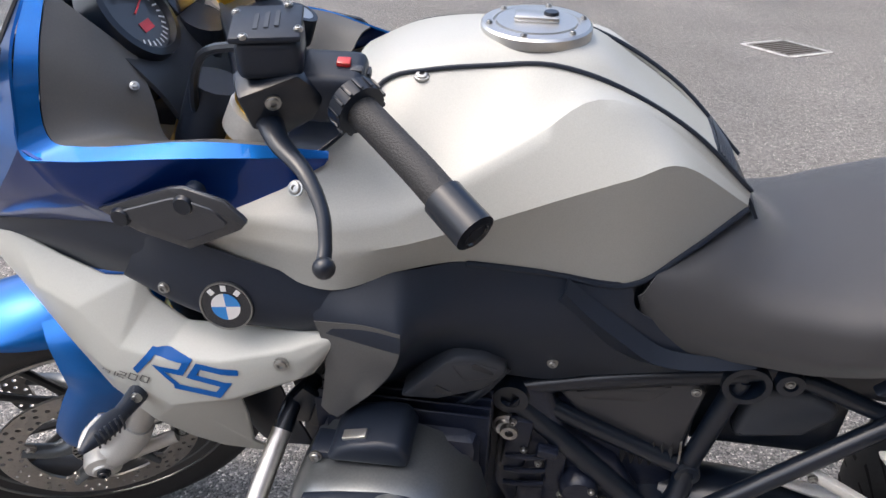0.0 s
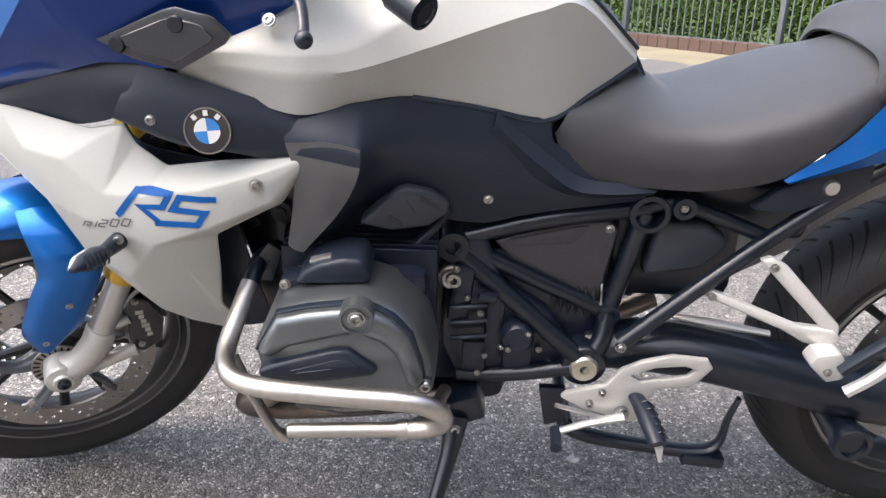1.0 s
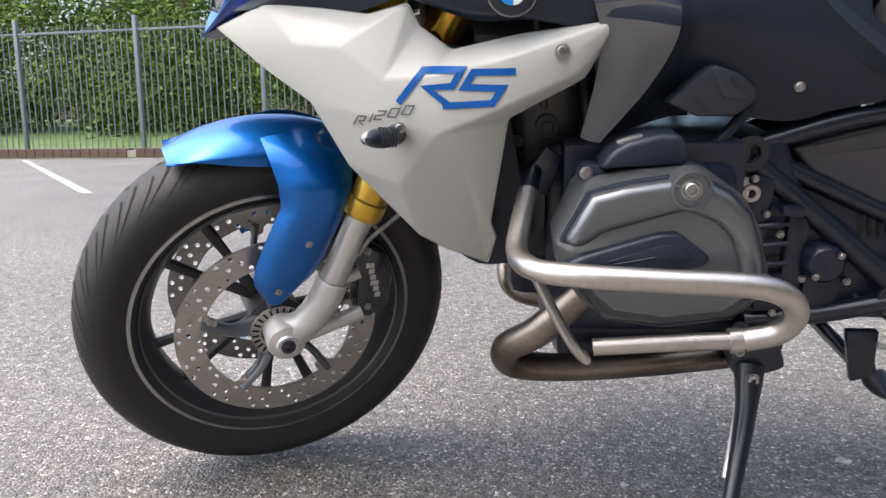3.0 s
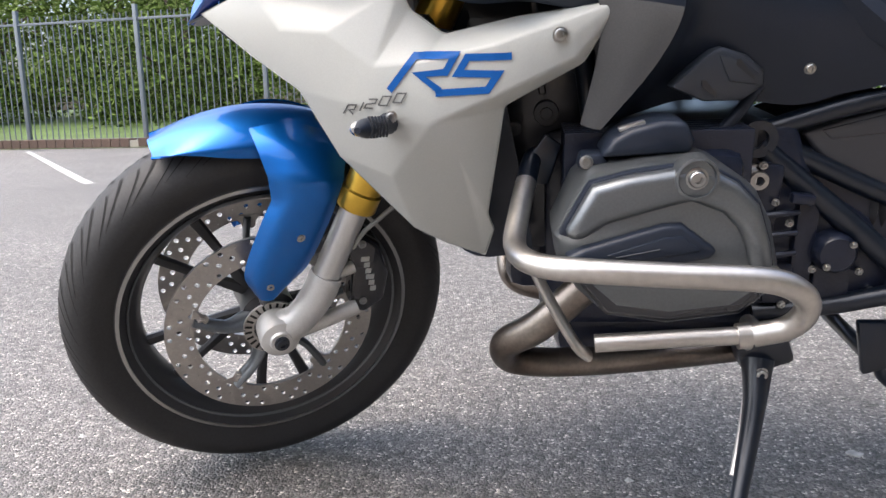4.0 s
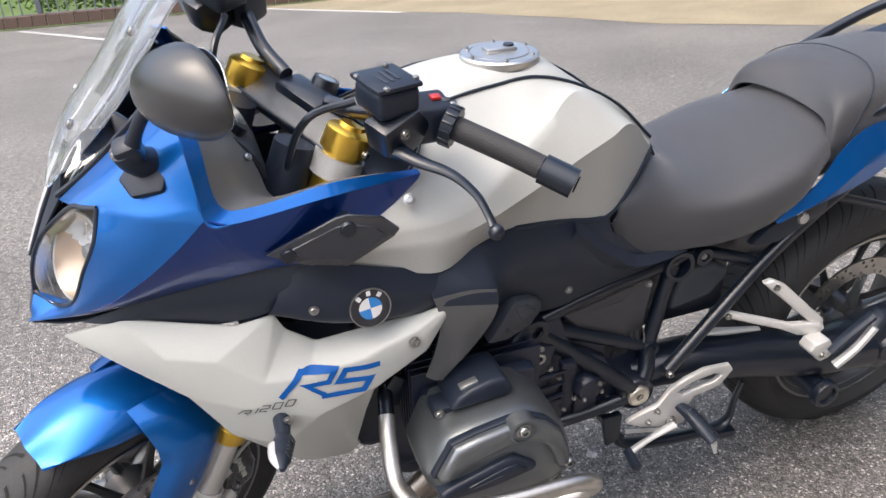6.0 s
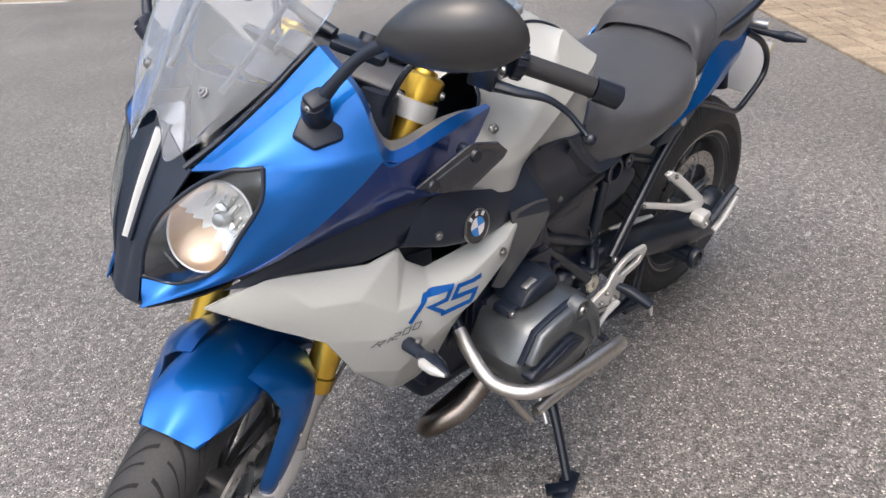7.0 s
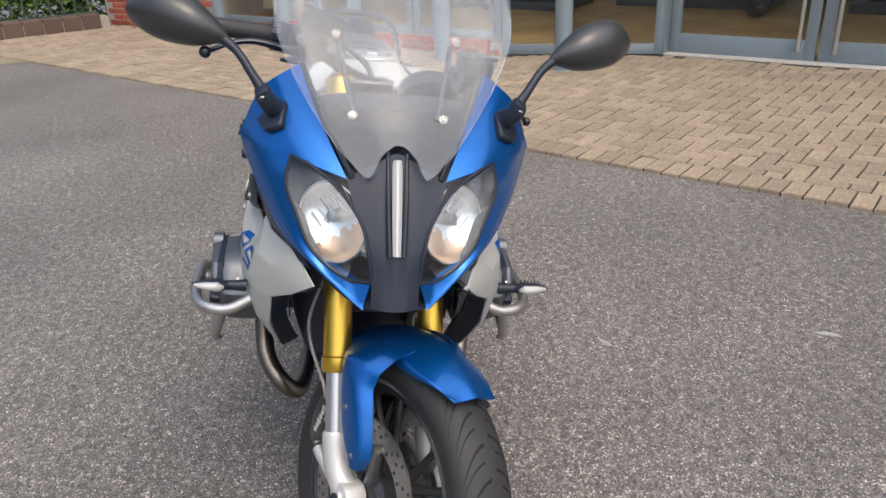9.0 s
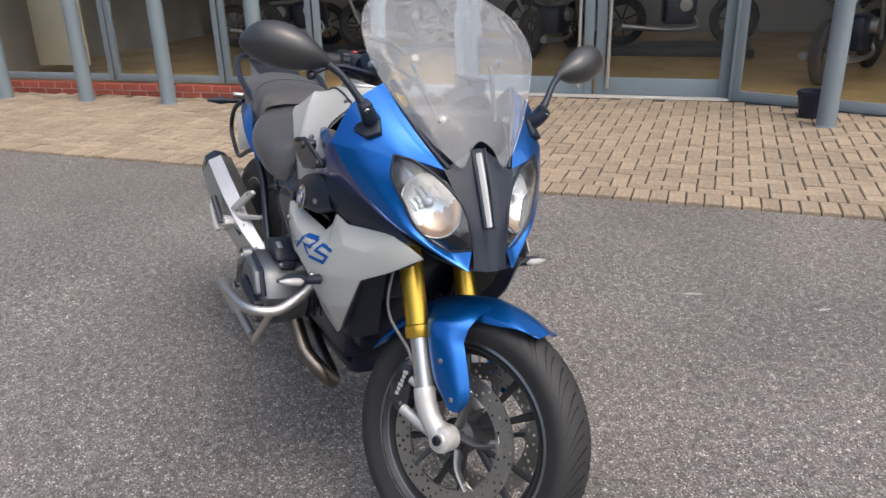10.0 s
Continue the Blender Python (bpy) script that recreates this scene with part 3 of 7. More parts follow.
for plinth, x0, count in ((plinths[0], 2.71, 18), (plinths[1], -5.78, 15)):
    for c in range(2):
        for i in range(count):
            ob = new("brick", wall_brick)
            ob.parent = plinth
            ob.matrix_basis = pose(x0 + 0.216 * i + (0.08 if c else 0), 0.695, 0.036 + 0.072 * c)

# ---- block paving: herringbone with a soldier course along the edge ----
paver = bpy.data.meshes.new("paving_brick")
bm = bmesh.new()
v = [bm.verts.new((sx * hx, sy * hy, z)) for z, hx, hy in ((-0.004, 0.0960, 0.0460), (0.016, 0.0960, 0.0460), (0.0215, 0.0910, 0.0410)) for sx, sy in ((-1, -1), (1, -1), (1, 1), (-1, 1))]
for r in (0, 4):
    for i in range(4):
        j = (i + 1) % 4
        bm.faces.new((v[r + i], v[r + j], v[r + 4 + j], v[r + 4 + i]))
bm.faces.new(v[8:12])
bm.to_mesh(paver)
bm.free()
paver.materials.append(PAVER)
paved = shop("pavement_bricks", block((0.3, 0.3, 0.01), pose(-6.5, 1.5, 0.0), 0), JOINT, "buff herringbone block paving before the shop", "pavement")
spots = []
for i in range(-62, 92):
    spots.append(edge_m @ pose(0.1 * i, -0.1, 0, 0, 0, 90))
for n in range(-70, 100):
    for k in range(-50, 60):
        # 90 degree herringbone: pairs of bricks stepping along the diagonal
        for turn, ox, oy in ((0, 0.10, 0.05), (90, 0.05, 0.20)):
            x = 0.1 * n + 0.2 * k + ox
            y = 0.1 * n - 0.2 * k + oy
            if turn and -6.2 < x < 9.2 and abs(y + 0.2) < 0.01:
                spots.append(edge_m @ pose(x, -0.25, 0, 0, 0, turn) @ Matrix.Diagonal((0.5, 1, 1, 1)))
            if -6.2 < x < 9.2 and -3.4 < y < -0.24:
                spots.append(edge_m @ pose(x, y, 0, 0, 0, turn))
rest_v, rest_f = [], []
base_v = [tuple(q.co) for q in paver.vertices]
base_f = [tuple(p.vertices) for p in paver.polygons]
random.seed(8)
singles = 0
for m in spots:
    p = m.translation
    if p.y < (0.19 if abs(p.x) < 1.27 else min(0.76, 0.19 + (abs(p.x) - 1.27) * 0.42)):
        continue
    m = m @ pose(0, 0, random.uniform(-0.003, 0.003), random.uniform(-1.1, 1.1), random.uniform(-1.1, 1.1), random.uniform(-1.6, 1.6))
    if -1.9 < p.x < 1.1 and p.y > 1.2 and singles < 300:
        ob = new("paving_brick", paver)
        ob.parent = paved
        ob.matrix_basis = m
        singles += 1
    else:
        k = len(rest_v)
        rest_v += [tuple(m @ Vector(q)) for q in base_v]
        rest_f += [tuple(i + k for i in f) for f in base_f]
rest = bpy.data.meshes.new("paving_rest")
rest.from_pydata(rest_v, [], rest_f)
rest.materials.append(PAVER)
ob = new("paving_bricks_far", rest)
ob.parent = paved
tagged(ob, kind="stuff")

# ---- fence, hedge and trees round the car park ----
def fence_run(p, q, mat, height=2.9, base=0.12, pitch=0.155):
    p, q = Vector(p), Vector(q)
    way = (q - p).normalized()
    n = max(1, round((q - p).length / 2.75))
    step = (q - p).length / n
    turn = math.atan2(way.y, way.x)
    pale = bpy.data.meshes.new("pale")
    b = block((0.022, 0.022, height - base), None, 0.003, 1)
    b.to_mesh(pale)
    b.free()
    pale.materials.append(mat)
    for k in range(n):
        m = Matrix.Translation(p + way * step * k) @ Matrix.Rotation(turn, 4, "Z")
        root = new("fence_panel")
        root.matrix_world = m
        tagged(root, "steel palisade fence panel of thin upright pales", "fence", "fence panels round the car park")
        part("post", block((0.09, 0.09, height + 0.15), pose(0, 0, (height + 0.15) / 2), 0.006), mat, root)
        for z in (base + 0.06, height - 0.15):
            part("rail", block((step - 0.09, 0.04, 0.05), pose(step / 2, 0, z), 0.004), mat, root)
        for i in range(1, int(step / pitch)):
            ob = new("pale", pale)
            ob.parent = root
            ob.matrix_basis = pose(i * pitch, 0.0, (height + base) / 2)


LEFT, MID, RIGHT, BEND, END = (-24.0, 16.2, 0), (-9.0, 14.9, 0), (2.7, 13.9, 0), (6.5, 8.5, 0), (9.3, 3.3, 0)
fence_run(LEFT, MID, FENCEPAINT)
fence_run(MID, RIGHT, FENCEPAINT)
fence_run(RIGHT, BEND, FENCEPAINT)
fence_run(BEND, END, GREENPAINT, 1.5)
kerb_mesh = bpy.data.meshes.new("kerb_brick")
bm = block((0.22, 0.30, 0.20), None, 0.008, 1)
bm.to_mesh(kerb_mesh)
bm.free()
kerb_mesh.materials.append(KERBBRICK)
for a, b_ in ((LEFT, MID), (MID, RIGHT), (RIGHT, BEND), (BEND, END)):
    p, q = Vector(a), Vector(b_)
    way = (q - p).normalized()
    turn = math.atan2(way.y, way.x)
    kerb = tagged(part("kerb", block(((q - p).length, 0.26, 0.17), Matrix.Translation((p + q) / 2 + way.cross(Vector((0, 0, 1))) * 0.2 + Vector((0, 0, 0.075))) @ Matrix.Rotation(turn, 4, "Z"), 0), MORTAR), "low brown brick kerb wall under the fence", "kerb", kind="structure")
    count = int((q - p).length / 0.232)
    for i in range(count):
        ob = new("kerb_brick", kerb_mesh)
        ob.parent = kerb
        ob.matrix_world = Matrix.Translation(p + way * (0.232 * (i + 0.5)) + way.cross(Vector((0, 0, 1))) * 0.2 + Vector((0, 0, 0.10 + random.uniform(-0.004, 0.004)))) @ Matrix.Rotation(turn, 4, "Z")

# the lawn starts level behind the fence and climbs gently to the trees
verge = bmesh.new()
ledge = [[verge.verts.new((x, y - 0.085 * x, z)) for x in (-78, -40, -14, 10, 62)] for y, z in ((13.6, 0.012), (17.0, 0.03), (20.0, 0.40), (25.0, 0.95), (60.0, 1.6))]
for a, b in zip(ledge, ledge[1:]):
    for i in range(4):
        verge.faces.new((a[i], a[i + 1], b[i + 1], b[i]))
tagged(part("verge", verge, GRASS, smooth=0), "green mown grass behind the fence", "grass", kind="structure")
lane = bmesh.new()
bmesh.ops.create_grid(lane, x_segments=1, y_segments=1, size=1, matrix=Matrix.Translation((-14, 16.75, 0.034)) @ Matrix.Rotation(radians(-5), 4, "Z") @ Matrix.Diagonal((16, 0.75, 1, 1)))
tagged(part("road", lane, material("pale_lane", (0.20, 0.195, 0.19), 0.85, blotch=0.2, blotch_size=0.6, grain=0.2), smooth=0), "pale grey lane behind the fence", "road", kind="structure")


def leaf_cloud(name, centres, count, size, mat, parent=None, seed=1):
    """Many small bent leaves round the given (centre, radii) lumps, thicker towards the skin."""
    rnd = random.Random(seed)
    vs, fs = [], []
    weights = [r[0] * r[1] * r[2] for _, r in centres]
    total = sum(weights)
    for (c, r), w in zip(centres, weights):
        for _ in range(int(count * w / total)):
            d = Vector((rnd.gauss(0, 1), rnd.gauss(0, 1), rnd.gauss(0, 1))).normalized() * (rnd.random() ** 0.45) * rnd.uniform(0.8, 1.12)
            p = Vector((c[0] + d.x * r[0], c[1] + d.y * r[1], max(0.03, c[2] + d.z * r[2])))
            u = Vector((rnd.gauss(0, 1), rnd.gauss(0, 1), rnd.gauss(0, 0.6))).normalized()
            w_ = u.cross(Vector((rnd.gauss(0, 1), rnd.gauss(0, 1), rnd.gauss(0, 1)))).normalized()
            s = size * rnd.uniform(0.6, 1.4)
            k = len(vs)
            n = u.cross(w_) * s * 0.18
            vs += [tuple(p - u * s), tuple(p + w_ * s * 0.45 + n), tuple(p + u * s), tuple(p - w_ * s * 0.45 + n)]
            fs += [(k, k + 1, k + 2), (k, k + 2, k + 3)]
    me = bpy.data.meshes.new(name)
    me.from_pydata(vs, [], fs)
    me.materials.append(mat)
    ob = new(name, me)
    if parent:
        ob.parent = parent
    return ob


random.seed(21)
lumps = []
x = -3.0
while x < 3.0:
    lumps.append(((x, 14.5 - 0.085 * x + random.uniform(0, 0.8) + 0.4, random.uniform(0.5, 0.9)), (random.uniform(0.6, 1.1), random.uniform(0.5, 0.8), random.uniform(0.6, 1.1))))
    x += random.uniform(0.4, 0.8)
u = 0.0
while u < 1.0:
    c = Vector(RIGHT).lerp(Vector(BEND), u) + Vector((0.82, 0.57, 0)) * random.uniform(0.75, 1.4)
    lumps.append(((c.x, c.y, random.uniform(0.5, 1.0)), (random.uniform(0.6, 0.8), random.uniform(0.6, 0.8), random.uniform(0.7, 1.2))))
    u += random.uniform(0.05, 0.10)
hedge = leaf_cloud("hedge", lumps, 52000, 0.045, LEAFA, seed=2)
tagged(hedge, "bright green unclipped hedge behind the fence", "hedge", kind="stuff")
lumps = []
for k in range(12):
    c = Vector(BEND).lerp(Vector(END), k / 11) + Vector((0.88, 0.47, 0)) * 1.0
    lumps.append(((c.x, c.y, random.uniform(0.6, 1.0)), (0.65, 0.7, random.uniform(0.8, 1.2))))
hedge2 = leaf_cloud("hedge", lumps, 26000, 0.05, LEAFA, seed=3)
tagged(hedge2, "bright green hedge behind the dark fence", "hedge", kind="stuff")

lumps = []
for k in range(64):
    x = -34 + 0.75 * k
    lumps.append(((x, 23.5 + random.uniform(-1.5, 2.5), random.uniform(0.8, 3.2)), (random.uniform(1.0, 1.8), random.uniform(0.8, 1.4), random.uniform(0.9, 1.8))))
thicket = leaf_cloud("thicket", lumps, 60000, 0.10, LEAFB, seed=5)
tagged(thicket, "dark green thicket below the trees", "thicket", kind="stuff")


def tree(x, y, h, spread, seed):
    rnd = random.Random(seed)
    root = new("tree")
    root.location = (x, y, 0)
    tagged(root, "leafy green broadleaf tree behind the fence", "tree", "trees behind the fence")
    trunk = tube([(0, 0, 0), (rnd.uniform(-0.2, 0.2), 0.1, h * 0.3), (rnd.uniform(-0.4, 0.4), 0, h * 0.7)], [0.22, 0.17, 0.07], 10, 4)
    limbs, lumps_ = [], []
    for k in range(9):
        a = rnd.uniform(0, 2 * math.pi)
        z0 = h * rnd.uniform(0.15, 0.5)
        end = (math.cos(a) * spread * rnd.uniform(0.4, 0.9), math.sin(a) * spread * rnd.uniform(0.4, 0.9), z0 + h * rnd.uniform(0.1, 0.4))
        tube([(0, 0.05, z0), (end[0] * 0.5, end[1] * 0.5, (z0 + end[2]) / 2 + 0.2), end], [0.07, 0.05, 0.02], 7, 3, bm=trunk)
        lumps_.append((end, (spread * rnd.uniform(0.35, 0.6), spread * rnd.uniform(0.35, 0.6), h * rnd.uniform(0.12, 0.24))))
        lumps_.append(((end[0] * 1.1, end[1] * 1.1, max(0.6, end[2] - h * 0.3)), (spread * 0.4, spread * 0.4, h * 0.14)))
    part("trunk", trunk, BARK, root)
    leaf_cloud("crown", lumps_, 6500, 0.11, LEAFB, root, seed)


for i, (x, y, h, s) in enumerate(((-24, 27, 8, 3.6), (-19.5, 24, 7, 3.4), (-16, 27, 9, 3.8), (-12.5, 24.5, 7.5, 3.4), (-9, 27.5, 9, 4.0), (-5, 25, 7.5, 3.5), (-1, 28, 9, 4.0), (3, 26, 8, 3.6), (-28, 22, 7, 3.2), (7.5, 24, 8, 3.8), (-21, 32, 11, 4.6), (-14, 33, 11, 4.8), (-7, 33, 11, 4.8), (0, 34, 11, 4.8), (12, 20, 8, 3.6), (14, 12, 8, 3.6))):
    tree(x, y, h, s, 30 + i)

# ---- the motorcycle: built upright with its nose to -x, then leant on its stand ----
bike = new("motorcycle")
tagged(bike, "blue, white and black sport touring motorcycle leaning on its side stand", "motorcycle")
bike.matrix_world = pose(0, 0.113, 0, 0, 0, 1.7) @ pose(0, 0, 0, 7.7)
AXLE_F, AXLE_R = Vector((-0.724, 0, 0.313)), Vector((0.872, 0, 0.318))
HEAD = Vector((-0.51, 0, 0.60))
STEER_AXIS = Vector((math.sin(radians(27)), 0, math.cos(radians(27))))
STEER = Matrix.Translation(HEAD) @ Matrix.Rotation(radians(29.5), 4, STEER_AXIS) @ Matrix.Translation(-HEAD)


def steered(name, bm, mat, parent, label="", smooth=40):
    bm.transform(STEER)
    return part(name, bm, mat, parent, label, smooth)


def flip(bm):
    """A mirror copy of bm on the other side of the machine."""
    c = bm.copy()
    c.transform(Matrix.Diagonal((1, -1, 1, 1)))
    bmesh.ops.reverse_faces(c, faces=c.faces[:])
    return c


def pair(name, bm, mat, parent, label="", turn=False, smooth=40):
    """The part on the left and its mirror image on the right."""
    c = flip(bm)
    put = steered if turn else part
    return put(name, bm, mat, parent, label, smooth), put(name, c, mat, parent, label, smooth)


# -- wheels --
def tyre_bm(R, w, rim, seg=96):
    pts = [(rim - 0.004, -w * 0.34)]
    for i in range(19):
        a = math.pi * i / 18 - math.pi / 2
        y = math.sin(a) * w / 2
        r = rim + 0.032 + (R - rim - 0.032) * abs(math.cos(a)) ** 0.85
        pts.append((r, y))
    pts += [(rim - 0.004, w * 0.34), (rim - 0.012, w * 0.3), (rim - 0.012, -w * 0.3)]
    return lathe(pts, seg, closed=True)


def groove_strip(R, w, rim, side, count, bm):
    """Curved tread grooves, slightly sunk dark slots laid on the crown."""
    for k in range(count):
        a0 = 2 * math.pi * k / count + (0.5 * math.pi / count if side > 0 else 0)
        for q in range(2):
            left, right = [], []
            for i in range(9):
                u = i / 8
                b = side * (0.12 + 0.95 * u + 0.12 * q)
                ang = a0 + q * math.pi / count + 0.16 * u * u + 0.05 * u
                y = math.sin(min(1.35, abs(b))) * w / 2 * side
                r = rim + 0.032 + (R - rim - 0.032) * math.cos(min(1.35, abs(b))) ** 0.85 + 0.0006
                d = (0.0034 if q == 0 else 0.0022) / R * (1 - 0.75 * u * u)
                left.append(bm.verts.new((r * math.cos(ang - d), y, r * math.sin(ang - d))))
                right.append(bm.verts.new((r * math.cos(ang + d), y, r * math.sin(ang + d))))
            for i in range(8):
                bm.faces.new((left[i], left[i + 1], right[i + 1], right[i]))
    return bm


def rim_bm(rim, w, seg=72):
    h = w / 2
    return lathe([(rim + 0.008, -h), (rim + 0.008, -h + 0.005), (rim - 0.004, -h + 0.008), (rim - 0.016, -h + 0.02), (rim - 0.02, 0),
                  (rim - 0.016, h - 0.02), (rim - 0.004, h - 0.008), (rim + 0.008, h - 0.005), (rim + 0.008, h), (rim, h + 0.001),
                  (rim - 0.022, h - 0.016), (rim - 0.032, h * 0.3), (rim - 0.032, -h * 0.3), (rim - 0.022, -h + 0.016), (rim, -h - 0.001)], seg, closed=True)


def spoke_bm(r0, r1, spread, y0, y1):
    """One forked cast spoke."""
    bm = bmesh.new()
    for s in (-1, 1):
        tube([(r0, y0, 0.0), ((r0 + r1) / 2, (y0 + y1) / 2, s * spread * 0.55), (r1, y1, s * spread)], [0.010, 0.0065, 0.0085], 8, 3, bm=bm, squash=1.25)
    return bm


def drilled_disc(r0, r1, rows, count, thick=0.005):
    """A brake ring with real holes in staggered rows."""
    bm = bmesh.new()
    for j in range(rows):
        ra, rb = r0 + (r1 - r0) * j / rows, r0 + (r1 - r0) * (j + 1) / rows
        for k in range(count):
            c = (k + 0.5 + 0.5 * (j % 2)) / count
            c0, c1 = k / count, (k + 1) / count
            shift = 0.5 * (j % 2) / count
            c0, c1 = c0 + shift, c1 + shift
            am, rm = 2 * math.pi * (c0 + c1) / 2, (ra + rb) / 2
            hole = 0.0042 if (k + 2 * j) % 3 else 0.0010
            outer, inner = [], []
            for cc, rr in ((c0, ra), ((c0 + c1) / 2, ra), (c1, ra), (c1, rm), (c1, rb), ((c0 + c1) / 2, rb), (c0, rb), (c0, rm)):
                a = 2 * math.pi * cc
                outer.append((rr * math.cos(a), rr * math.sin(a)))
            for i in range(8):
                b = math.pi * 1.25 + i * math.pi / 4
                tx, rx = math.cos(b) * hole, math.sin(b) * hole
                inner.append(((rm + rx) * math.cos(am) - tx * math.sin(am), (rm + rx) * math.sin(am) + tx * math.cos(am)))
            for y in (-thick / 2, thick / 2):
                o = [bm.verts.new((x, y, z)) for x, z in outer]
                n = [bm.verts.new((x, y, z)) for x, z in inner]
                for i in range(8):
                    bm.faces.new((o[i], o[(i + 1) % 8], n[(i + 1) % 8], n[i]))
                if y < 0:
                    first = n
            for i in range(8):
                bm.faces.new((first[i], first[(i + 1) % 8], n[(i + 1) % 8], n[i]))
    lathe([(r1, -thick / 2), (r1, thick / 2)], count * 2, bm=bm)
    lathe([(r0, -thick / 2), (r0, thick / 2)], count * 2, bm=bm)
    return bm


def wheel(name, axle, R, w, rim, rim_w, put, discs):
    hubm = Matrix.Translation(axle)

    def fix(bm):
        bm.transform(hubm)
        return bm

    root = put("%s_wheel" % name, fix(rim_bm(rim, rim_w)), WHEEL, bike, "dark grey cast alloy rim")
    for way in (-1, 1):
        h = way * (rim_w / 2 + 0.001)
        put("rim_edge", fix(lathe([(rim - 0.001, h), (rim + 0.0045, h - way * 0.002), (rim + 0.0045, h + way * 0.0018), (rim - 0.001, h + way * 0.0025)], 72, closed=True)), CHROME, root, "bright turned rim edge")
        put("rim_edge", fix(lathe([(rim - 0.014, h - way * 0.012), (rim - 0.011, h - way * 0.010), (rim - 0.012, h - way * 0.006), (rim - 0.015, h - way * 0.008)], 72, closed=True)), ENGINE, root, "grey turned rim edge")
    ty = put("tyre", fix(tyre_bm(R, w, rim)), RUBBER, root, "worn black rubber tyre with curved grooves")
    g = bmesh.new()
    for side in (-1, 1):
        groove_strip(R, w, rim, side, 32, g)
    put("tread_groove", fix(g), GROOVE, ty)
    for k in range(5):
        s = spoke_bm(0.035, rim - 0.024, 0.045, 0, 0)
        s.transform(Matrix.Rotation(2 * math.pi * (k + 0.2) / 5, 4, "Y"))
        put("spoke", fix(s), WHEEL, root)
    put("hub", fix(lathe([(0, -0.075), (0.028, -0.075), (0.03, -0.06), (0.045, -0.05), (0.04, 0), (0.045, 0.05), (0.03, 0.06), (0.028, 0.075), (0, 0.075)], 28)), WHEEL, root)
    for y in discs:
        d = drilled_disc(0.118, 0.16, 3, 40)
        d.transform(Matrix.Translation((0, y, 0)))
        disc = put("brake_disc", fix(d), DISC, root, "drilled steel brake disc")
        c = bmesh.new()
        for k in range(5):
            tube([(0.03, y * 0.8, 0), (0.07, y, 0.008), (0.12, y, 0)], [0.022, 0.0135, 0.013], 10, 3, bm=c, squash=0.5)
            c.verts.ensure_lookup_table()
            bmesh.ops.rotate(c, verts=c.verts[:], cent=(0, 0, 0), matrix=Matrix.Rotation(2 * math.pi / 5, 3, "Y"))
        c.transform(Matrix.Rotation(radians(-18), 4, "Y"))
        put("disc_carrier", fix(c), ENGINE, disc, "grey cast disc carrier")
        for k in range(5):
            a = 2 * math.pi * k / 5 + radians(18)
            lobe = plate([(0.098, -0.006), (0.102, -0.011), (0.110, -0.012), (0.120, -0.021), (0.124, -0.021), (0.124, 0.021), (0.120, 0.021), (0.110, 0.012), (0.102, 0.011), (0.098, 0.006)], y - 0.003, y + 0.003, 0.001, 1)
            lobe.transform(Matrix.Rotation(-a, 4, "Y"))
            put("disc_lobe", fix(lobe), DISC, disc)
            put("disc_button", fix(bolt_head((0.108 * math.cos(a), y + math.copysign(0.004, y), 0.108 * math.sin(a)), (0, math.copysign(1, y), 0), 0.011, 0.004)), DISC, disc)
    return root


GROOVE = material("tread_groove_rubber", (0.008, 0.008, 0.008), 0.9)
front_wheel = wheel("front", AXLE_F, 0.303, 0.122, 0.222, 0.094, steered, (-0.072, 0.072))
def slotted_ring(axle, y, put, parent):
    """A toothed wheel-speed ring beside the hub."""
    put("sensor_ring", lathe([(0.030, y - 0.002), (0.046, y - 0.002), (0.046, y + 0.002), (0.030, y + 0.002)], 40, closed=True, m=Matrix.Translation(axle)), DISC, parent)
    slots = bmesh.new()
    for k in range(24):
        block((0.011, 0.001, 0.0035), Matrix.Translation(axle) @ Matrix.Rotation(2 * math.pi * k / 24, 4, "Y") @ Matrix.Translation((0.0385, y - 0.0024, 0)), 0, bm=slots)
    put("ring_slot", slots, GROOVE, parent)


slotted_ring(AXLE_F, -0.079, steered, front_wheel)
wheel("rear", AXLE_R, 0.320, 0.182, 0.222, 0.145, part, (-0.06,))

# -- front fork --
TOP_L, LOW_L = Vector((-0.345, -0.118, 1.01)), Vector((-0.720, -0.098, 0.318))
FOOT_L = Vector((-0.6875, -0.112, 0.312))


def along(k):
    return TOP_L.lerp(FOOT_L, k)


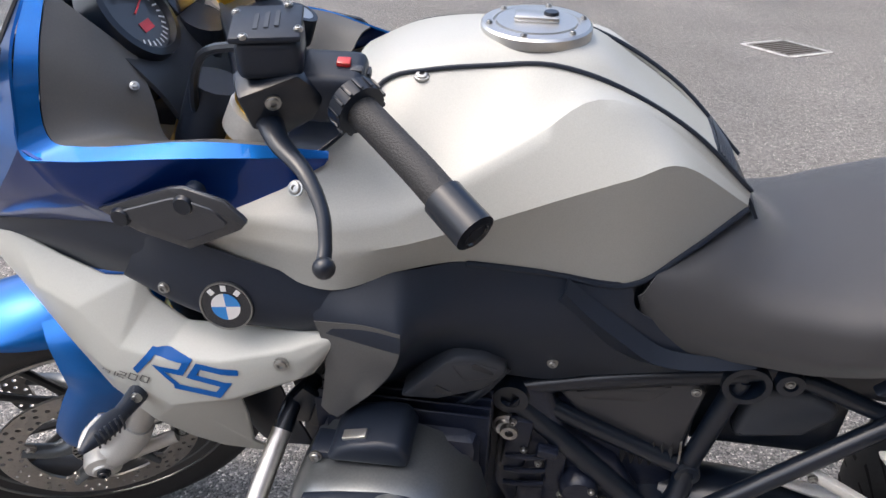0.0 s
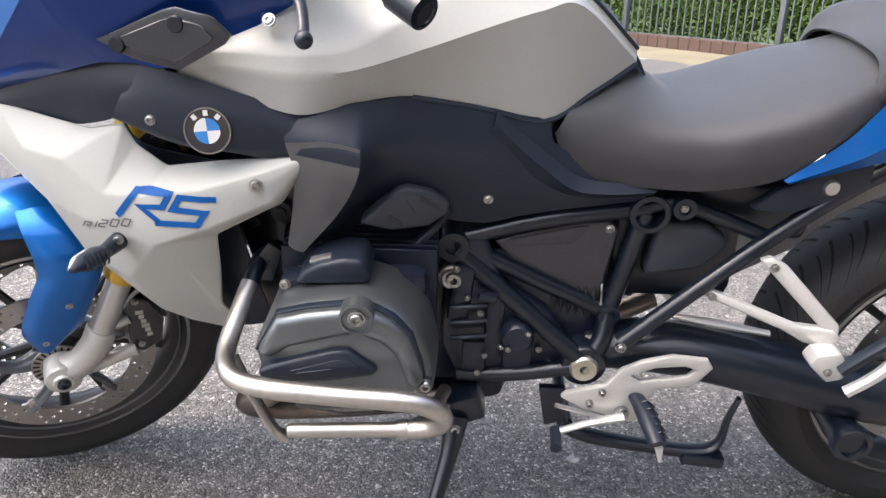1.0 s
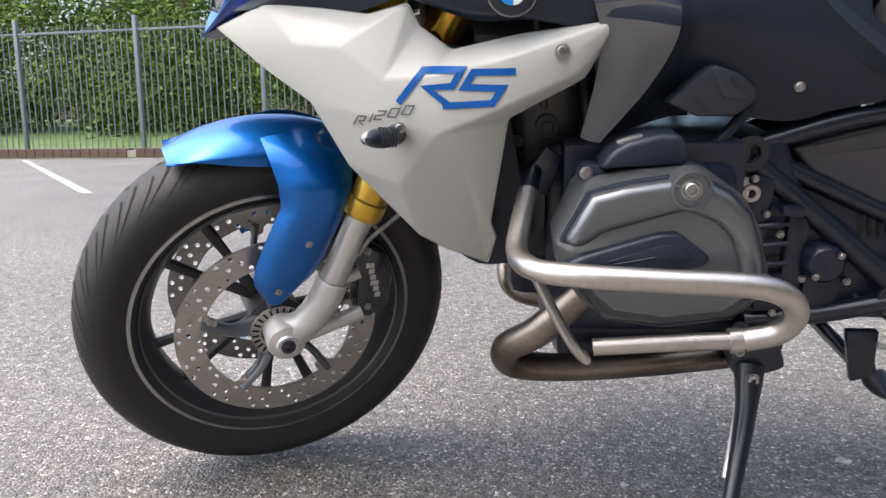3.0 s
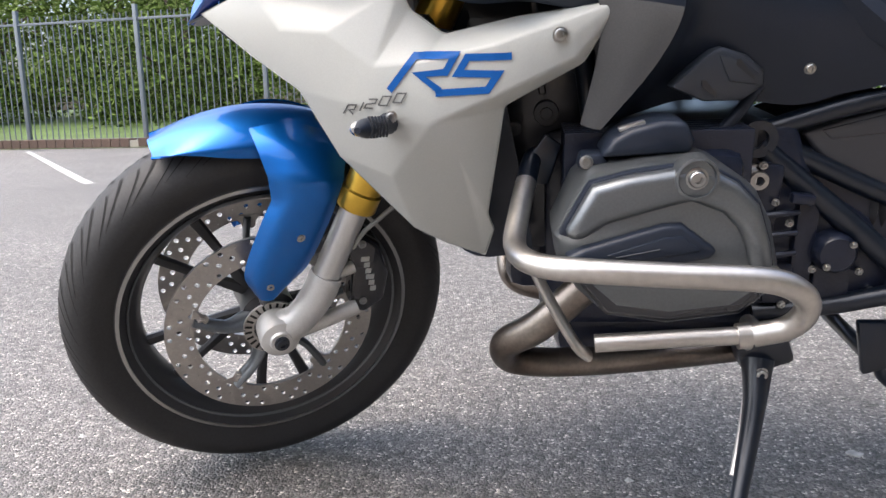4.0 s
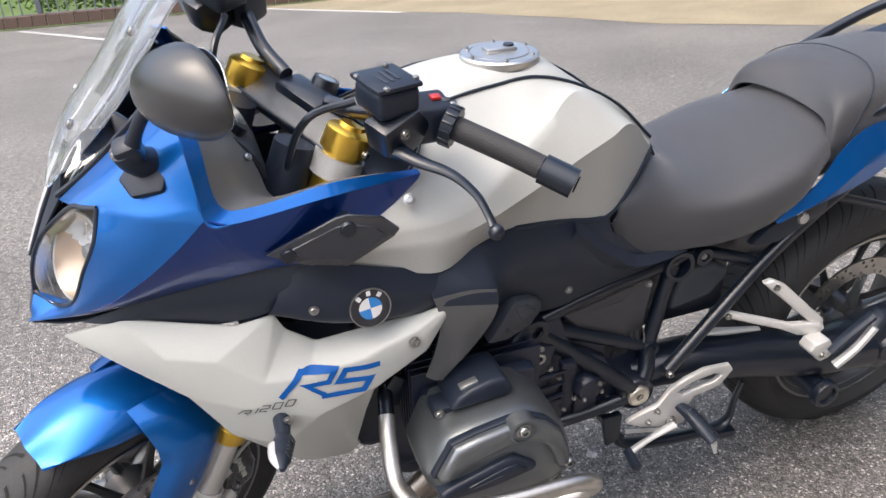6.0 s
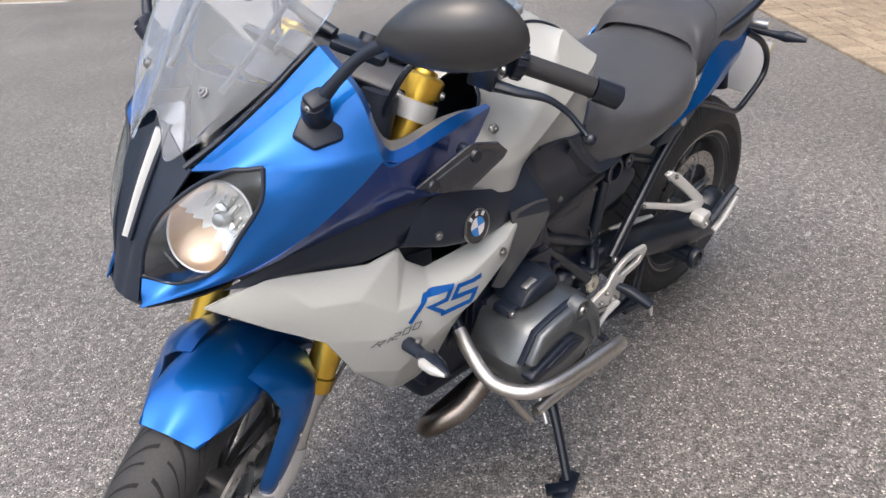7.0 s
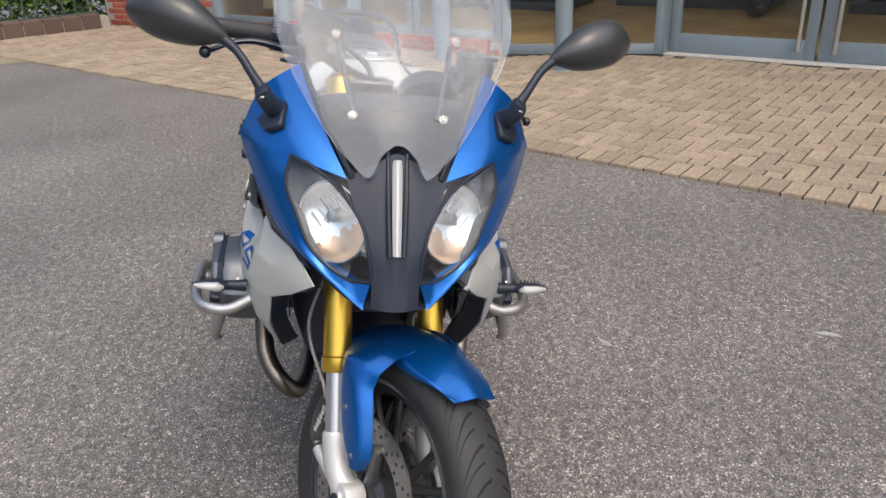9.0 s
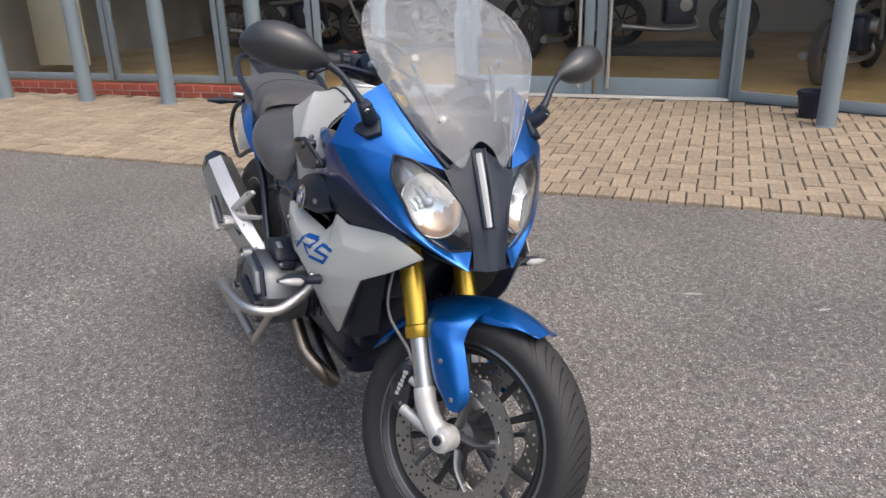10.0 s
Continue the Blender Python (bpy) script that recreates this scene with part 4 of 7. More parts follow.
fork_l, fork_r = pair("fork_leg", tube([along(0.02), along(0.705)], 0.0275, 24, 1), GOLD, bike, "gold anodised fork tube", True)
for f, s in ((fork_l, 1), (fork_r, -1)):
    def side(bm):
        return bm if s > 0 else flip(bm)
    steered("fork_collar", side(tube([along(0.672), along(0.676), along(0.706), along(0.712)], [0.0275, 0.0305, 0.0305, 0.0275], 24, 1)), GOLD, f)
    steered("slider", side(tube([along(0.68), along(0.88)], 0.0208, 20, 1)), ALLOY, f, "polished alloy slider tube")
    ax = lathe([(0, -0.034), (0.016, -0.034), (0.018, -0.03), (0.029, -0.026), (0.031, -0.02), (0.031, 0.016), (0.026, 0.02), (0, 0.02)], 24, m=Matrix.Translation(LOW_L))
    tube([along(0.858), along(0.863), along(0.91), along(0.95).lerp(LOW_L, 0.35), LOW_L], [0.0225, 0.0255, 0.0255, 0.025, 0.03], 18, 2, bm=ax)
    tube([LOW_L + Vector((0.01, -0.004, 0.0)), LOW_L + Vector((0.070, -0.010, 0.008)), LOW_L + Vector((0.125, -0.010, 0.020))], [0.020, 0.013, 0.012], 10, 3, bm=ax)
    tube([along(0.9), LOW_L + Vector((0.095, -0.008, 0.085)), LOW_L + Vector((0.125, -0.006, 0.092))], [0.019, 0.012, 0.011], 10, 3, bm=ax)
    steered("axle_clamp", side(ax), CASTING, f, "silver cast axle clamp and caliper arms")
    steered("axle_bolt", side(bolt_head(LOW_L + Vector((0, -0.036, 0)), (0, -1, 0), 0.013, 0.006)), SATIN, f)
    cal = plate([(-0.605, 0.335), (-0.585, 0.320), (-0.550, 0.338), (-0.540, 0.385), (-0.552, 0.437), (-0.585, 0.462), (-0.612, 0.452), (-0.598, 0.405)], -0.108, -0.045, 0.008, 3)
    caliper = steered("caliper", side(cal), GLOSS, f, "black brake caliper with white lettering")
    bars = bmesh.new()
    for i in range(6):
        k = i / 5
        block((0.009 + 0.004 * (i % 3 == 0), 0.001, 0.0085), pose(-0.577 + 0.009 * k, -0.1086, 0.420 - 0.055 * k, 0, 8, 0), 0, bm=bars)
    steered("caliper_mark", side(bars), WHITE, caliper)
    for q in ((-0.585, -0.108, 0.345), (-0.58, -0.108, 0.446)):
        steered("bolt", side(bolt_head(q, (0, -1, 0), 0.007, 0.005)), CHROME, caliper)
    steered("brake_hose", side(tube([(-0.592, -0.100, 0.440), (-0.596, -0.124, 0.456), (-0.580, -0.130, 0.481), (-0.552, -0.136, 0.505), (-0.515, -0.142, 0.538), (-0.498, -0.148, 0.590), (-0.478, -0.120, 0.68), (-0.46, -0.06, 0.76)], 0.0036, 8, 5)), HOSE, f, "grey braided brake hose")

# -- front mudguard --
guard = new("mudguard")
guard.parent = bike
guard["label"] = "glossy blue front mudguard with fork covers"
rows = []
for k in range(12):
    a = radians(-22.5 + 8.4375 * k)
    R = 0.321 + 0.004 * math.sin(math.pi * k / 11)
    drop = (0.002, 0.017, 0.034, 0.043, 0.046, 0.044, 0.040, 0.036, 0.034, 0.030, 0.024, 0.012)[k]
    squeeze = (0.62, 0.88, 0.99, 1.0, 0.98, 0.94, 0.92, 0.90, 0.88, 0.86, 0.84, 0.78)[k]
    half = [(-0.073, -drop), (-0.069, -0.004 - 0.45 * drop), (-0.040, -0.003)]
    rows.append([(AXLE_F.x + (R + dr) * math.sin(a), y * squeeze, AXLE_F.z + (R + dr) * math.cos(a))
                 for y, dr in half + [(0, 0.004)] + [(-y, dr) for y, dr in half[::-1]]])
steered("guard_shell", skin(rows, 4, 0.003), BLUE, guard)
# each fork cover flares out of the guard over a rounded shoulder and folds down the leg
leg = skin([[(-0.714, -0.050, 0.630), (-0.680, -0.052, 0.633), (-0.640, -0.052, 0.626), (-0.596, -0.050, 0.606)],
            [(-0.710, -0.082, 0.611), (-0.676, -0.088, 0.614), (-0.635, -0.090, 0.609), (-0.590, -0.086, 0.592)],
            [(-0.704, -0.106, 0.578), (-0.670, -0.124, 0.576), (-0.630, -0.127, 0.571), (-0.602, -0.118, 0.563)],
            [(-0.704, -0.110, 0.545), (-0.676, -0.132, 0.545), (-0.634, -0.133, 0.543), (-0.612, -0.124, 0.543)],
            [(-0.727, -0.112, 0.505), (-0.702, -0.133, 0.503), (-0.654, -0.134, 0.500), (-0.631, -0.124, 0.500)],
            [(-0.756, -0.110, 0.437), (-0.737, -0.130, 0.432), (-0.692, -0.131, 0.432), (-0.668, -0.122, 0.436)],
            [(-0.746, -0.108, 0.398), (-0.738, -0.122, 0.394), (-0.722, -0.126, 0.394), (-0.711, -0.118, 0.402)]], 4, 0.003, sharp=(2, 3))
pair("fork_cover", leg, BLUE, guard, turn=True)
for q in ((-0.674, -0.1335, 0.492), (-0.724, -0.1285, 0.419)):
    for bm in (bolt_head(q, (0, -1, 0), 0.0075, 0.004), flip(bolt_head(q, (0, -1, 0), 0.0075, 0.004))):
        steered("bolt", bm, CHROME, guard)

# -- fuel tank --
tank = new("fuel_tank")
tank.parent = bike
tank["label"] = "light silver fuel tank with sharp creases"
tank_side = [
    [(-0.352, -0.240, 0.848), (-0.273, -0.246, 0.829), (-0.197, -0.247, 0.808), (-0.127, -0.210, 0.816), (-0.056, -0.187, 0.821), (0.033, -0.167, 0.804), (0.132, -0.145, 0.780), (0.198, -0.110, 0.814), (0.267, -0.052, 0.842)],
    [(-0.344, -0.246, 0.866), (-0.270, -0.252, 0.866), (-0.198, -0.250, 0.860), (-0.128, -0.233, 0.864), (-0.046, -0.214, 0.887), (0.044, -0.190, 0.915), (0.112, -0.171, 0.934), (0.168, -0.138, 0.936), (0.267, -0.053, 0.847)],
    [(-0.325, -0.242, 0.884), (-0.262, -0.244, 0.886), (-0.195, -0.240, 0.884), (-0.132, -0.222, 0.890), (-0.062, -0.195, 0.927), (0.004, -0.161, 0.965), (0.070, -0.122, 0.998), (0.150, -0.088, 0.958), (0.267, -0.051, 0.854)],
    [(-0.255, -0.200, 0.920), (-0.200, -0.165, 0.952), (-0.165, -0.100, 0.990), (-0.115, -0.092, 1.004), (-0.047, -0.082, 1.010), (0.020, -0.080, 1.014), (0.096, -0.076, 0.992), (0.185, -0.066, 0.940), (0.268, -0.046, 0.862)]]
tank_side.insert(3, [((a[0] + b[0]) / 2, (a[1] + b[1]) / 2 + 0.001, (a[2] + b[2]) / 2 + 0.001) for a, b in zip(tank_side[2], tank_side[3])])
tank_side[3][8] = (0.2675, -0.0485, 0.858)
pair("tank_side", skin(tank_side, 5, 0.004, sharp=(1, 2)), SILVER, tank)
stations = ((-0.215, 0.985, 0.085, 0.962), (-0.165, 1.008, 0.096, 0.988), (-0.115, 1.022, 0.089, 1.003), (-0.047, 1.031, 0.079, 1.009), (0.02, 1.030, 0.077, 1.011),
            (0.07, 1.018, 0.075, 0.999), (0.12, 0.984, 0.070, 0.977), (0.18, 0.943, 0.063, 0.939), (0.22, 0.915, 0.057, 0.906))
pair_rows = []
for x, zc, ys, zs in stations:
    half = [(x, -ys, zs), (x, -ys * 0.72, zs + (zc - zs) * 0.72), (x, -ys * 0.35, zc - (zc - zs) * 0.06)]
    pair_rows.append(half + [(x, 0, zc)] + [(a, -b, c) for a, b, c in half[::-1]])
part("tank_top", skin(pair_rows, 4, 0.004), SILVER, tank)
tail_st = ((0.219, 0.914, 0.058, 0.905), (0.245, 0.886, 0.052, 0.882), (0.27, 0.85, 0.047, 0.852), (0.285, 0.825, 0.045, 0.825))
rows = [[(x, -ys, zs), (x, -ys * 0.6, zc + 0.003), (x, 0, zc + 0.005), (x, ys * 0.6, zc + 0.003), (x, ys, zs)] for x, zc, ys, zs in tail_st]
part("tank_pad", skin(rows, 4, 0.004), BLACK, tank, "ribbed black tank tail pad")
for i in range(7):
    x = 0.223 + 0.004 * i
    part("pad_rib", tube([(x, -0.05, 0.912 - i * 0.0045), (x, 0, 0.917 - i * 0.0045), (x, 0.05, 0.912 - i * 0.0045)], 0.0012, 6, 3), GREY, tank)
seam = [(-0.248, -0.198, 0.925), (-0.200, -0.163, 0.954), (-0.165, -0.100, 0.992), (-0.115, -0.092, 1.006), (-0.047, -0.082, 1.012), (0.020, -0.080, 1.016), (0.096, -0.077, 0.994), (0.185, -0.067, 0.942), (0.268, -0.048, 0.864)]
pair("tank_seam", tube(seam, 0.0028, 8, 5), BLACK, tank)
edge = [(-0.056, -0.188, 0.819), (0.033, -0.168, 0.802), (0.129, -0.147, 0.779), (0.198, -0.112, 0.812), (0.267, -0.054, 0.842)]
pair("tank_gasket", tube(edge, 0.004, 8, 5), BLACK, tank)
cap_m = pose(-0.004, 0.0, 1.034, 90, 0, 0) @ Matrix.Scale(0.9, 4)
cap = part("filler_cap", lathe([(0.072, -0.012), (0.072, 0.0), (0.069, 0.003), (0.056, 0.004), (0.055, 0.001), (0.053, 0.001), (0.052, 0.005), (0.0, 0.007)], 48, m=cap_m), ALLOY, tank, "round brushed alloy filler cap")
for k in range(6):
    a = 2 * math.pi * (k + 0.3) / 6
    part("bolt", bolt_head((-0.004 + 0.0562 * math.cos(a), 0.0562 * math.sin(a), 1.0375), (0, 0, 1), 0.0045, 0.003), CHROME, cap)
part("cap_flap", block((0.052, 0.028, 0.007), pose(-0.004, 0, 1.042), 0.003), ALLOY, cap)
part("cap_lock", lathe([(0, 0.004), (0.008, 0.004), (0.009, 0)], 16, m=pose(0.012, 0.0, 1.045, 90)), SATIN, cap)
for q, n in (((-0.232, -0.2275, 0.922), (-0.20, -0.80, 0.55)), ((-0.122, -0.096, 1.000), (0, -0.3, 0.95))):
    for bm in (bolt_head(q, n, 0.010, 0.004), flip(bolt_head(q, n, 0.010, 0.004))):
        part("bolt", bm, CHROME, tank)

# -- seats --
seat_half = [
    [(0.145, -0.140, 0.760), (0.152, -0.148, 0.775), (0.175, -0.120, 0.800), (0.255, 0, 0.812)],
    [(0.165, -0.150, 0.720), (0.190, -0.156, 0.760), (0.228, -0.118, 0.808), (0.285, 0, 0.826)],
    [(0.215, -0.155, 0.694), (0.250, -0.164, 0.742), (0.290, -0.130, 0.786), (0.338, 0, 0.794)],
    [(0.295, -0.160, 0.688), (0.330, -0.174, 0.735), (0.360, -0.148, 0.782), (0.400, 0, 0.801)],
    [(0.375, -0.170, 0.692), (0.410, -0.190, 0.745), (0.435, -0.162, 0.800), (0.470, 0, 0.828)],
    [(0.470, -0.172, 0.715), (0.500, -0.190, 0.765), (0.515, -0.162, 0.825), (0.530, 0, 0.850)],
    [(0.555, -0.150, 0.770), (0.570, -0.158, 0.805), (0.580, -0.130, 0.848), (0.585, 0, 0.868)],
    [(0.610, -0.120, 0.795), (0.625, -0.124, 0.825), (0.635, -0.095, 0.875), (0.640, 0, 0.898)]]
rows = [r + [(x, -y, z) for x, y, z in r[-2::-1]] for r in seat_half]
seat = part("rider_seat", skin(rows, 5, 0.006), SEAT, bike, "black vinyl rider seat")
pill_half = [
    [(0.575, -0.120, 0.784), (0.577, -0.135, 0.834), (0.587, -0.110, 0.872), (0.590, 0, 0.884)],
    [(0.590, -0.140, 0.794), (0.595, -0.152, 0.844), (0.610, -0.120, 0.909), (0.650, 0, 0.926)],
    [(0.690, -0.150, 0.819), (0.695, -0.156, 0.864), (0.700, -0.122, 0.929), (0.700, 0, 0.944)],
    [(0.790, -0.140, 0.839), (0.792, -0.148, 0.884), (0.792, -0.115, 0.941), (0.790, 0, 0.954)],
    [(0.900, -0.110, 0.854), (0.905, -0.118, 0.899), (0.900, -0.090, 0.949), (0.895, 0, 0.960)],
    [(0.950, -0.050, 0.874), (0.955, -0.055, 0.909), (0.950, -0.045, 0.934), (0.945, 0, 0.939)]]
rows = [r + [(x, -y, z) for x, y, z in r[-2::-1]] for r in pill_half]
pillion = part("pillion_seat", skin(rows, 5, 0.006), SEAT, bike, "black vinyl pillion seat with stitched front panel")
stitch = [(0.606, -0.160, 0.850), (0.665, -0.134, 0.920), (0.702, -0.075, 0.947), (0.712, 0, 0.953), (0.702, 0.075, 0.947), (0.665, 0.134, 0.920), (0.606, 0.160, 0.850)]
part("seam_stitch", tube(stitch, 0.0012, 6, 6), BLACK, pillion)

# -- tail --
tail_net = [
    [(0.470, -0.172, 0.712), (0.540, -0.178, 0.775), (0.595, -0.168, 0.835), (0.660, -0.160, 0.866), (0.760, -0.145, 0.865), (0.895, -0.115, 0.862)],
    [(0.475, -0.176, 0.709), (0.560, -0.192, 0.755), (0.630, -0.190, 0.800), (0.700, -0.180, 0.822), (0.790, -0.160, 0.835), (0.895, -0.120, 0.848)],
    [(0.480, -0.172, 0.706), (0.570, -0.180, 0.738), (0.655, -0.178, 0.762), (0.730, -0.168, 0.790), (0.810, -0.150, 0.812), (0.897, -0.115, 0.836)]]
pair("tail_fairing", skin(tail_net, 5, 0.003, sharp=(1,)), BLUE, bike, "glossy blue tail side panel")
part("tail_underside", block((0.42, 0.22, 0.05), pose(0.72, 0, 0.79, 0, -14, 0), 0.02), BLACK, bike)
part("lock_plate", plate([(0.47, 0.69), (0.56, 0.735), (0.60, 0.735), (0.60, 0.70), (0.50, 0.655), (0.44, 0.66)], -0.16, -0.14, 0.004), BLACK, bike)
part("seat_lock", lathe([(0, -0.166), (0.010, -0.166), (0.012, -0.162), (0.012, -0.15)], 18, m=Matrix.Translation((0.545, 0, 0.699))), ALLOY, bike)

# -- white lower fairing --
fold = dict(
    t=(-0.719, -0.135, 0.760), a=(-0.638, -0.168, 0.789), b=(-0.554, -0.198, 0.781), c=(-0.489, -0.216, 0.772), h=(-0.437, -0.227, 0.784),
    i=(-0.424, -0.229, 0.757), l=(-0.385, -0.230, 0.727), e=(-0.300, -0.247, 0.744), r=(-0.182, -0.260, 0.758),
    s=(-0.525, -0.239, 0.733), p=(-0.468, -0.258, 0.694), q=(-0.407, -0.273, 0.699), u=(-0.326, -0.283, 0.715), v=(-0.242, -0.278, 0.741),
    f=(-0.590, -0.212, 0.738), x=(-0.643, -0.172, 0.706), y=(-0.572, -0.213, 0.664), m=(-0.500, -0.252, 0.652),
    d=(-0.402, -0.279, 0.627), g=(-0.320, -0.289, 0.661), k=(-0.233, -0.277, 0.698), w=(-0.235, -0.280, 0.724), z=(-0.224, -0.260, 0.690))
low = dict(n=(-0.314, -0.270, 0.645), o=(-0.325, -0.241, 0.580), n1=(-0.339, -0.214, 0.500), n2=(-0.332, -0.200, 0.476), sp=(-0.345, -0.172, 0.431),
           b4=(-0.397, -0.192, 0.456), b3=(-0.437, -0.202, 0.480), b2=(-0.526, -0.218, 0.581), m2=(-0.455, -0.247, 0.560), m3=(-0.366, -0.246, 0.565))
fold.update(low)
folds = ("t-a-f-x a-b-f b-s-f b-c-s c-h-s h-p-s h-i-p i-l-q-p l-e-u-q e-r-v-u x-f-y f-s-y s-p-m-y p-q-d-m q-u-g-d u-v-w u-w-k-g v-r-w w-r-k k-r-z g-k-z-n d-g-n "
         "y-m-b2 m-d-m2 m-m2-b2 b2-m2-b3 d-m3-m2 d-n-m3 n-o-m3 m3-o-n1 m3-n1-n2-sp m3-sp-b4 m2-m3-b4 m2-b4-b3")
white_l, white_r = pair("lower_fairing", facet(fold, folds, 0.004, 0.0035, 15), WHITE, bike, "pearl white lower fairing with blue emblem")
for s, f in ((1, white_l), (-1, white_r)):
    # inner return edge, facing the wheel
    ret = skin([[(-0.690, -0.146, 0.738), (-0.568, -0.208, 0.663), (-0.522, -0.212, 0.581), (-0.437, -0.197, 0.482), (-0.397, -0.187, 0.459)],
                [(-0.660, -0.120, 0.734), (-0.540, -0.180, 0.660), (-0.490, -0.185, 0.585), (-0.415, -0.170, 0.50), (-0.385, -0.160, 0.47)]], 4, 0.003)
    part("fairing_return", ret if s > 0 else flip(ret), BLACK, f)
    b = bolt_head((-0.252, -0.2835, 0.723), (0.1, -1, 0.1), 0.010, 0.004)
    part("bolt", b if s > 0 else flip(b), CHROME, f)
    # turn signal on its short stalk
    stalk = tube([(-0.453, -0.266, 0.628), (-0.455, -0.290, 0.629), (-0.457, -0.306, 0.630)], [0.013, 0.011, 0.010], 12, 3)
    ind = part("turn_signal", stalk if s > 0 else flip(stalk), BLACK, f, "black turn signal with clear lens")
    body = tube([(-0.456, -0.300, 0.630), (-0.460, -0.320, 0.632), (-0.464, -0.346, 0.635), (-0.467, -0.372, 0.637)], [0.010, 0.0155, 0.0135, 0.004], 14, 4, squash=0.8)
    part("signal_body", body if s > 0 else flip(body), BLACK, ind)
    for i in range(6):
        rib = tube([(-0.446 - 0.0022 * i, -0.318 - 0.007 * i, 0.621 + 0.001 * i), (-0.443 - 0.0022 * i, -0.320 - 0.007 * i, 0.632 + 0.001 * i), (-0.447 - 0.0022 * i, -0.318 - 0.007 * i, 0.644 + 0.001 * i)], 0.0014, 6, 2)
        part("signal_rib", rib if s > 0 else flip(rib), GREY, ind)
    lens = tube([(-0.463, -0.306, 0.631), (-0.4685, -0.322, 0.632), (-0.4715, -0.346, 0.635), (-0.471, -0.368, 0.637)], [0.004, 0.0125, 0.0105, 0.003], 12, 4, squash=0.85)
    part("signal_lens", lens if s > 0 else flip(lens), LENS, ind, "clear lens")
    b = bolt_head((-0.445, -0.2835, 0.638), (0, -1, 0), 0.008, 0.004)
    part("bolt", b if s > 0 else flip(b), CHROME, ind)

# -- black side covers --
arm = [[(-0.690, -0.142, 0.781), (-0.538, -0.203, 0.842), (-0.430, -0.232, 0.868), (-0.360, -0.246, 0.866)],
       [(-0.660, -0.160, 0.782), (-0.530, -0.210, 0.812), (-0.440, -0.240, 0.826), (-0.375, -0.254, 0.845)],
       [(-0.640, -0.160, 0.780), (-0.540, -0.195, 0.770), (-0.462, -0.225, 0.785), (-0.405, -0.246, 0.812)]]
pair("infill_panel", skin(arm, 4, 0.003), BLACK, bike, "matt black infill panel")
badge_net = [[(-0.420, -0.240, 0.840), (-0.375, -0.250, 0.863), (-0.273, -0.250, 0.836), (-0.195, -0.240, 0.808)],
             [(-0.432, -0.246, 0.815), (-0.370, -0.263, 0.822), (-0.290, -0.268, 0.803), (-0.190, -0.256, 0.775)],
             [(-0.444, -0.242, 0.795), (-0.365, -0.264, 0.778), (-0.285, -0.268, 0.764), (-0.180, -0.240, 0.738)],
             [(-0.440, -0.222, 0.790), (-0.355, -0.244, 0.760), (-0.280, -0.246, 0.758), (-0.180, -0.220, 0.732)]]
badge_l, badge_r = pair("badge_panel", skin(badge_net, 4, 0.003), BLACK, bike, "matt black badge panel")
main = [[(-0.225, -0.243, 0.813), (-0.215, -0.262, 0.775), (-0.206, -0.262, 0.735), (-0.212, -0.256, 0.683), (-0.226, -0.240, 0.618)],
        [(-0.172, -0.226, 0.815), (-0.160, -0.264, 0.778), (-0.158, -0.270, 0.737), (-0.176, -0.263, 0.683), (-0.215, -0.247, 0.614)],
        [(-0.127, -0.212, 0.817), (-0.118, -0.264, 0.770), (-0.121, -0.271, 0.735), (-0.148, -0.262, 0.681), (-0.203, -0.250, 0.612)],
        [(-0.100, -0.202, 0.818), (-0.092, -0.232, 0.764), (-0.094, -0.226, 0.730), (-0.112, -0.212, 0.680), (-0.160, -0.200, 0.622)],
        [(-0.056, -0.188, 0.821), (-0.050, -0.208, 0.765), (-0.045, -0.204, 0.727), (-0.050, -0.188, 0.685), (-0.070, -0.172, 0.638)],
        [(0.033, -0.168, 0.805), (0.040, -0.184, 0.760), (0.045, -0.186, 0.720), (0.048, -0.174, 0.675), (0.044, -0.154, 0.622)],
        [(0.129, -0.148, 0.782), (0.118, -0.166, 0.745), (0.112, -0.170, 0.712), (0.108, -0.164, 0.672), (0.105, -0.150, 0.634)],
        [(0.155, -0.152, 0.742), (0.165, -0.158, 0.715), (0.172, -0.160, 0.695), (0.175, -0.156, 0.672), (0.176, -0.148, 0.647)],
        [(0.290, -0.142, 0.690), (0.288, -0.146, 0.683), (0.287, -0.147, 0.677), (0.285, -0.146, 0.667), (0.282, -0.140, 0.660)]]
main_l, main_r = pair("side_cover", skin(main, 5, 0.004, sharp=(2,)), BLACK, bike, "matt black side cover under the tank")
# a lighter grey sheet lies just proud of the cover's front rows
flank = [[(x, y - 0.0015, z) for x, y, z in r[1:]] for r in main[:3]]
for s_, f in ((1, main_l), (-1, main_r)):
    b = skin(flank, 5, 0.003)
    part("shroud_flank", b if s_ > 0 else flip(b), FINGREY, f, "lighter grey flank of the shroud")
swoosh = [[(0.060, -0.172, 0.800), (0.095, -0.168, 0.770), (0.140, -0.166, 0.735), (0.185, -0.164, 0.704), (0.245, -0.158, 0.694), (0.300, -0.150, 0.690)],
          [(0.058, -0.182, 0.785), (0.088, -0.182, 0.755), (0.132, -0.180, 0.719), (0.178, -0.178, 0.688), (0.240, -0.170, 0.681), (0.298, -0.158, 0.682)],
          [(0.050, -0.176, 0.765), (0.078, -0.172, 0.735), (0.122, -0.168, 0.700), (0.172, -0.162, 0.674), (0.236, -0.156, 0.669), (0.296, -0.150, 0.674)]]
for s_, f in ((1, main_l), (-1, main_r)):
    b = skin(swoosh, 5, 0.003, sharp=(1,))
    part("cover_ridge", b if s_ > 0 else flip(b), BLACK, f)


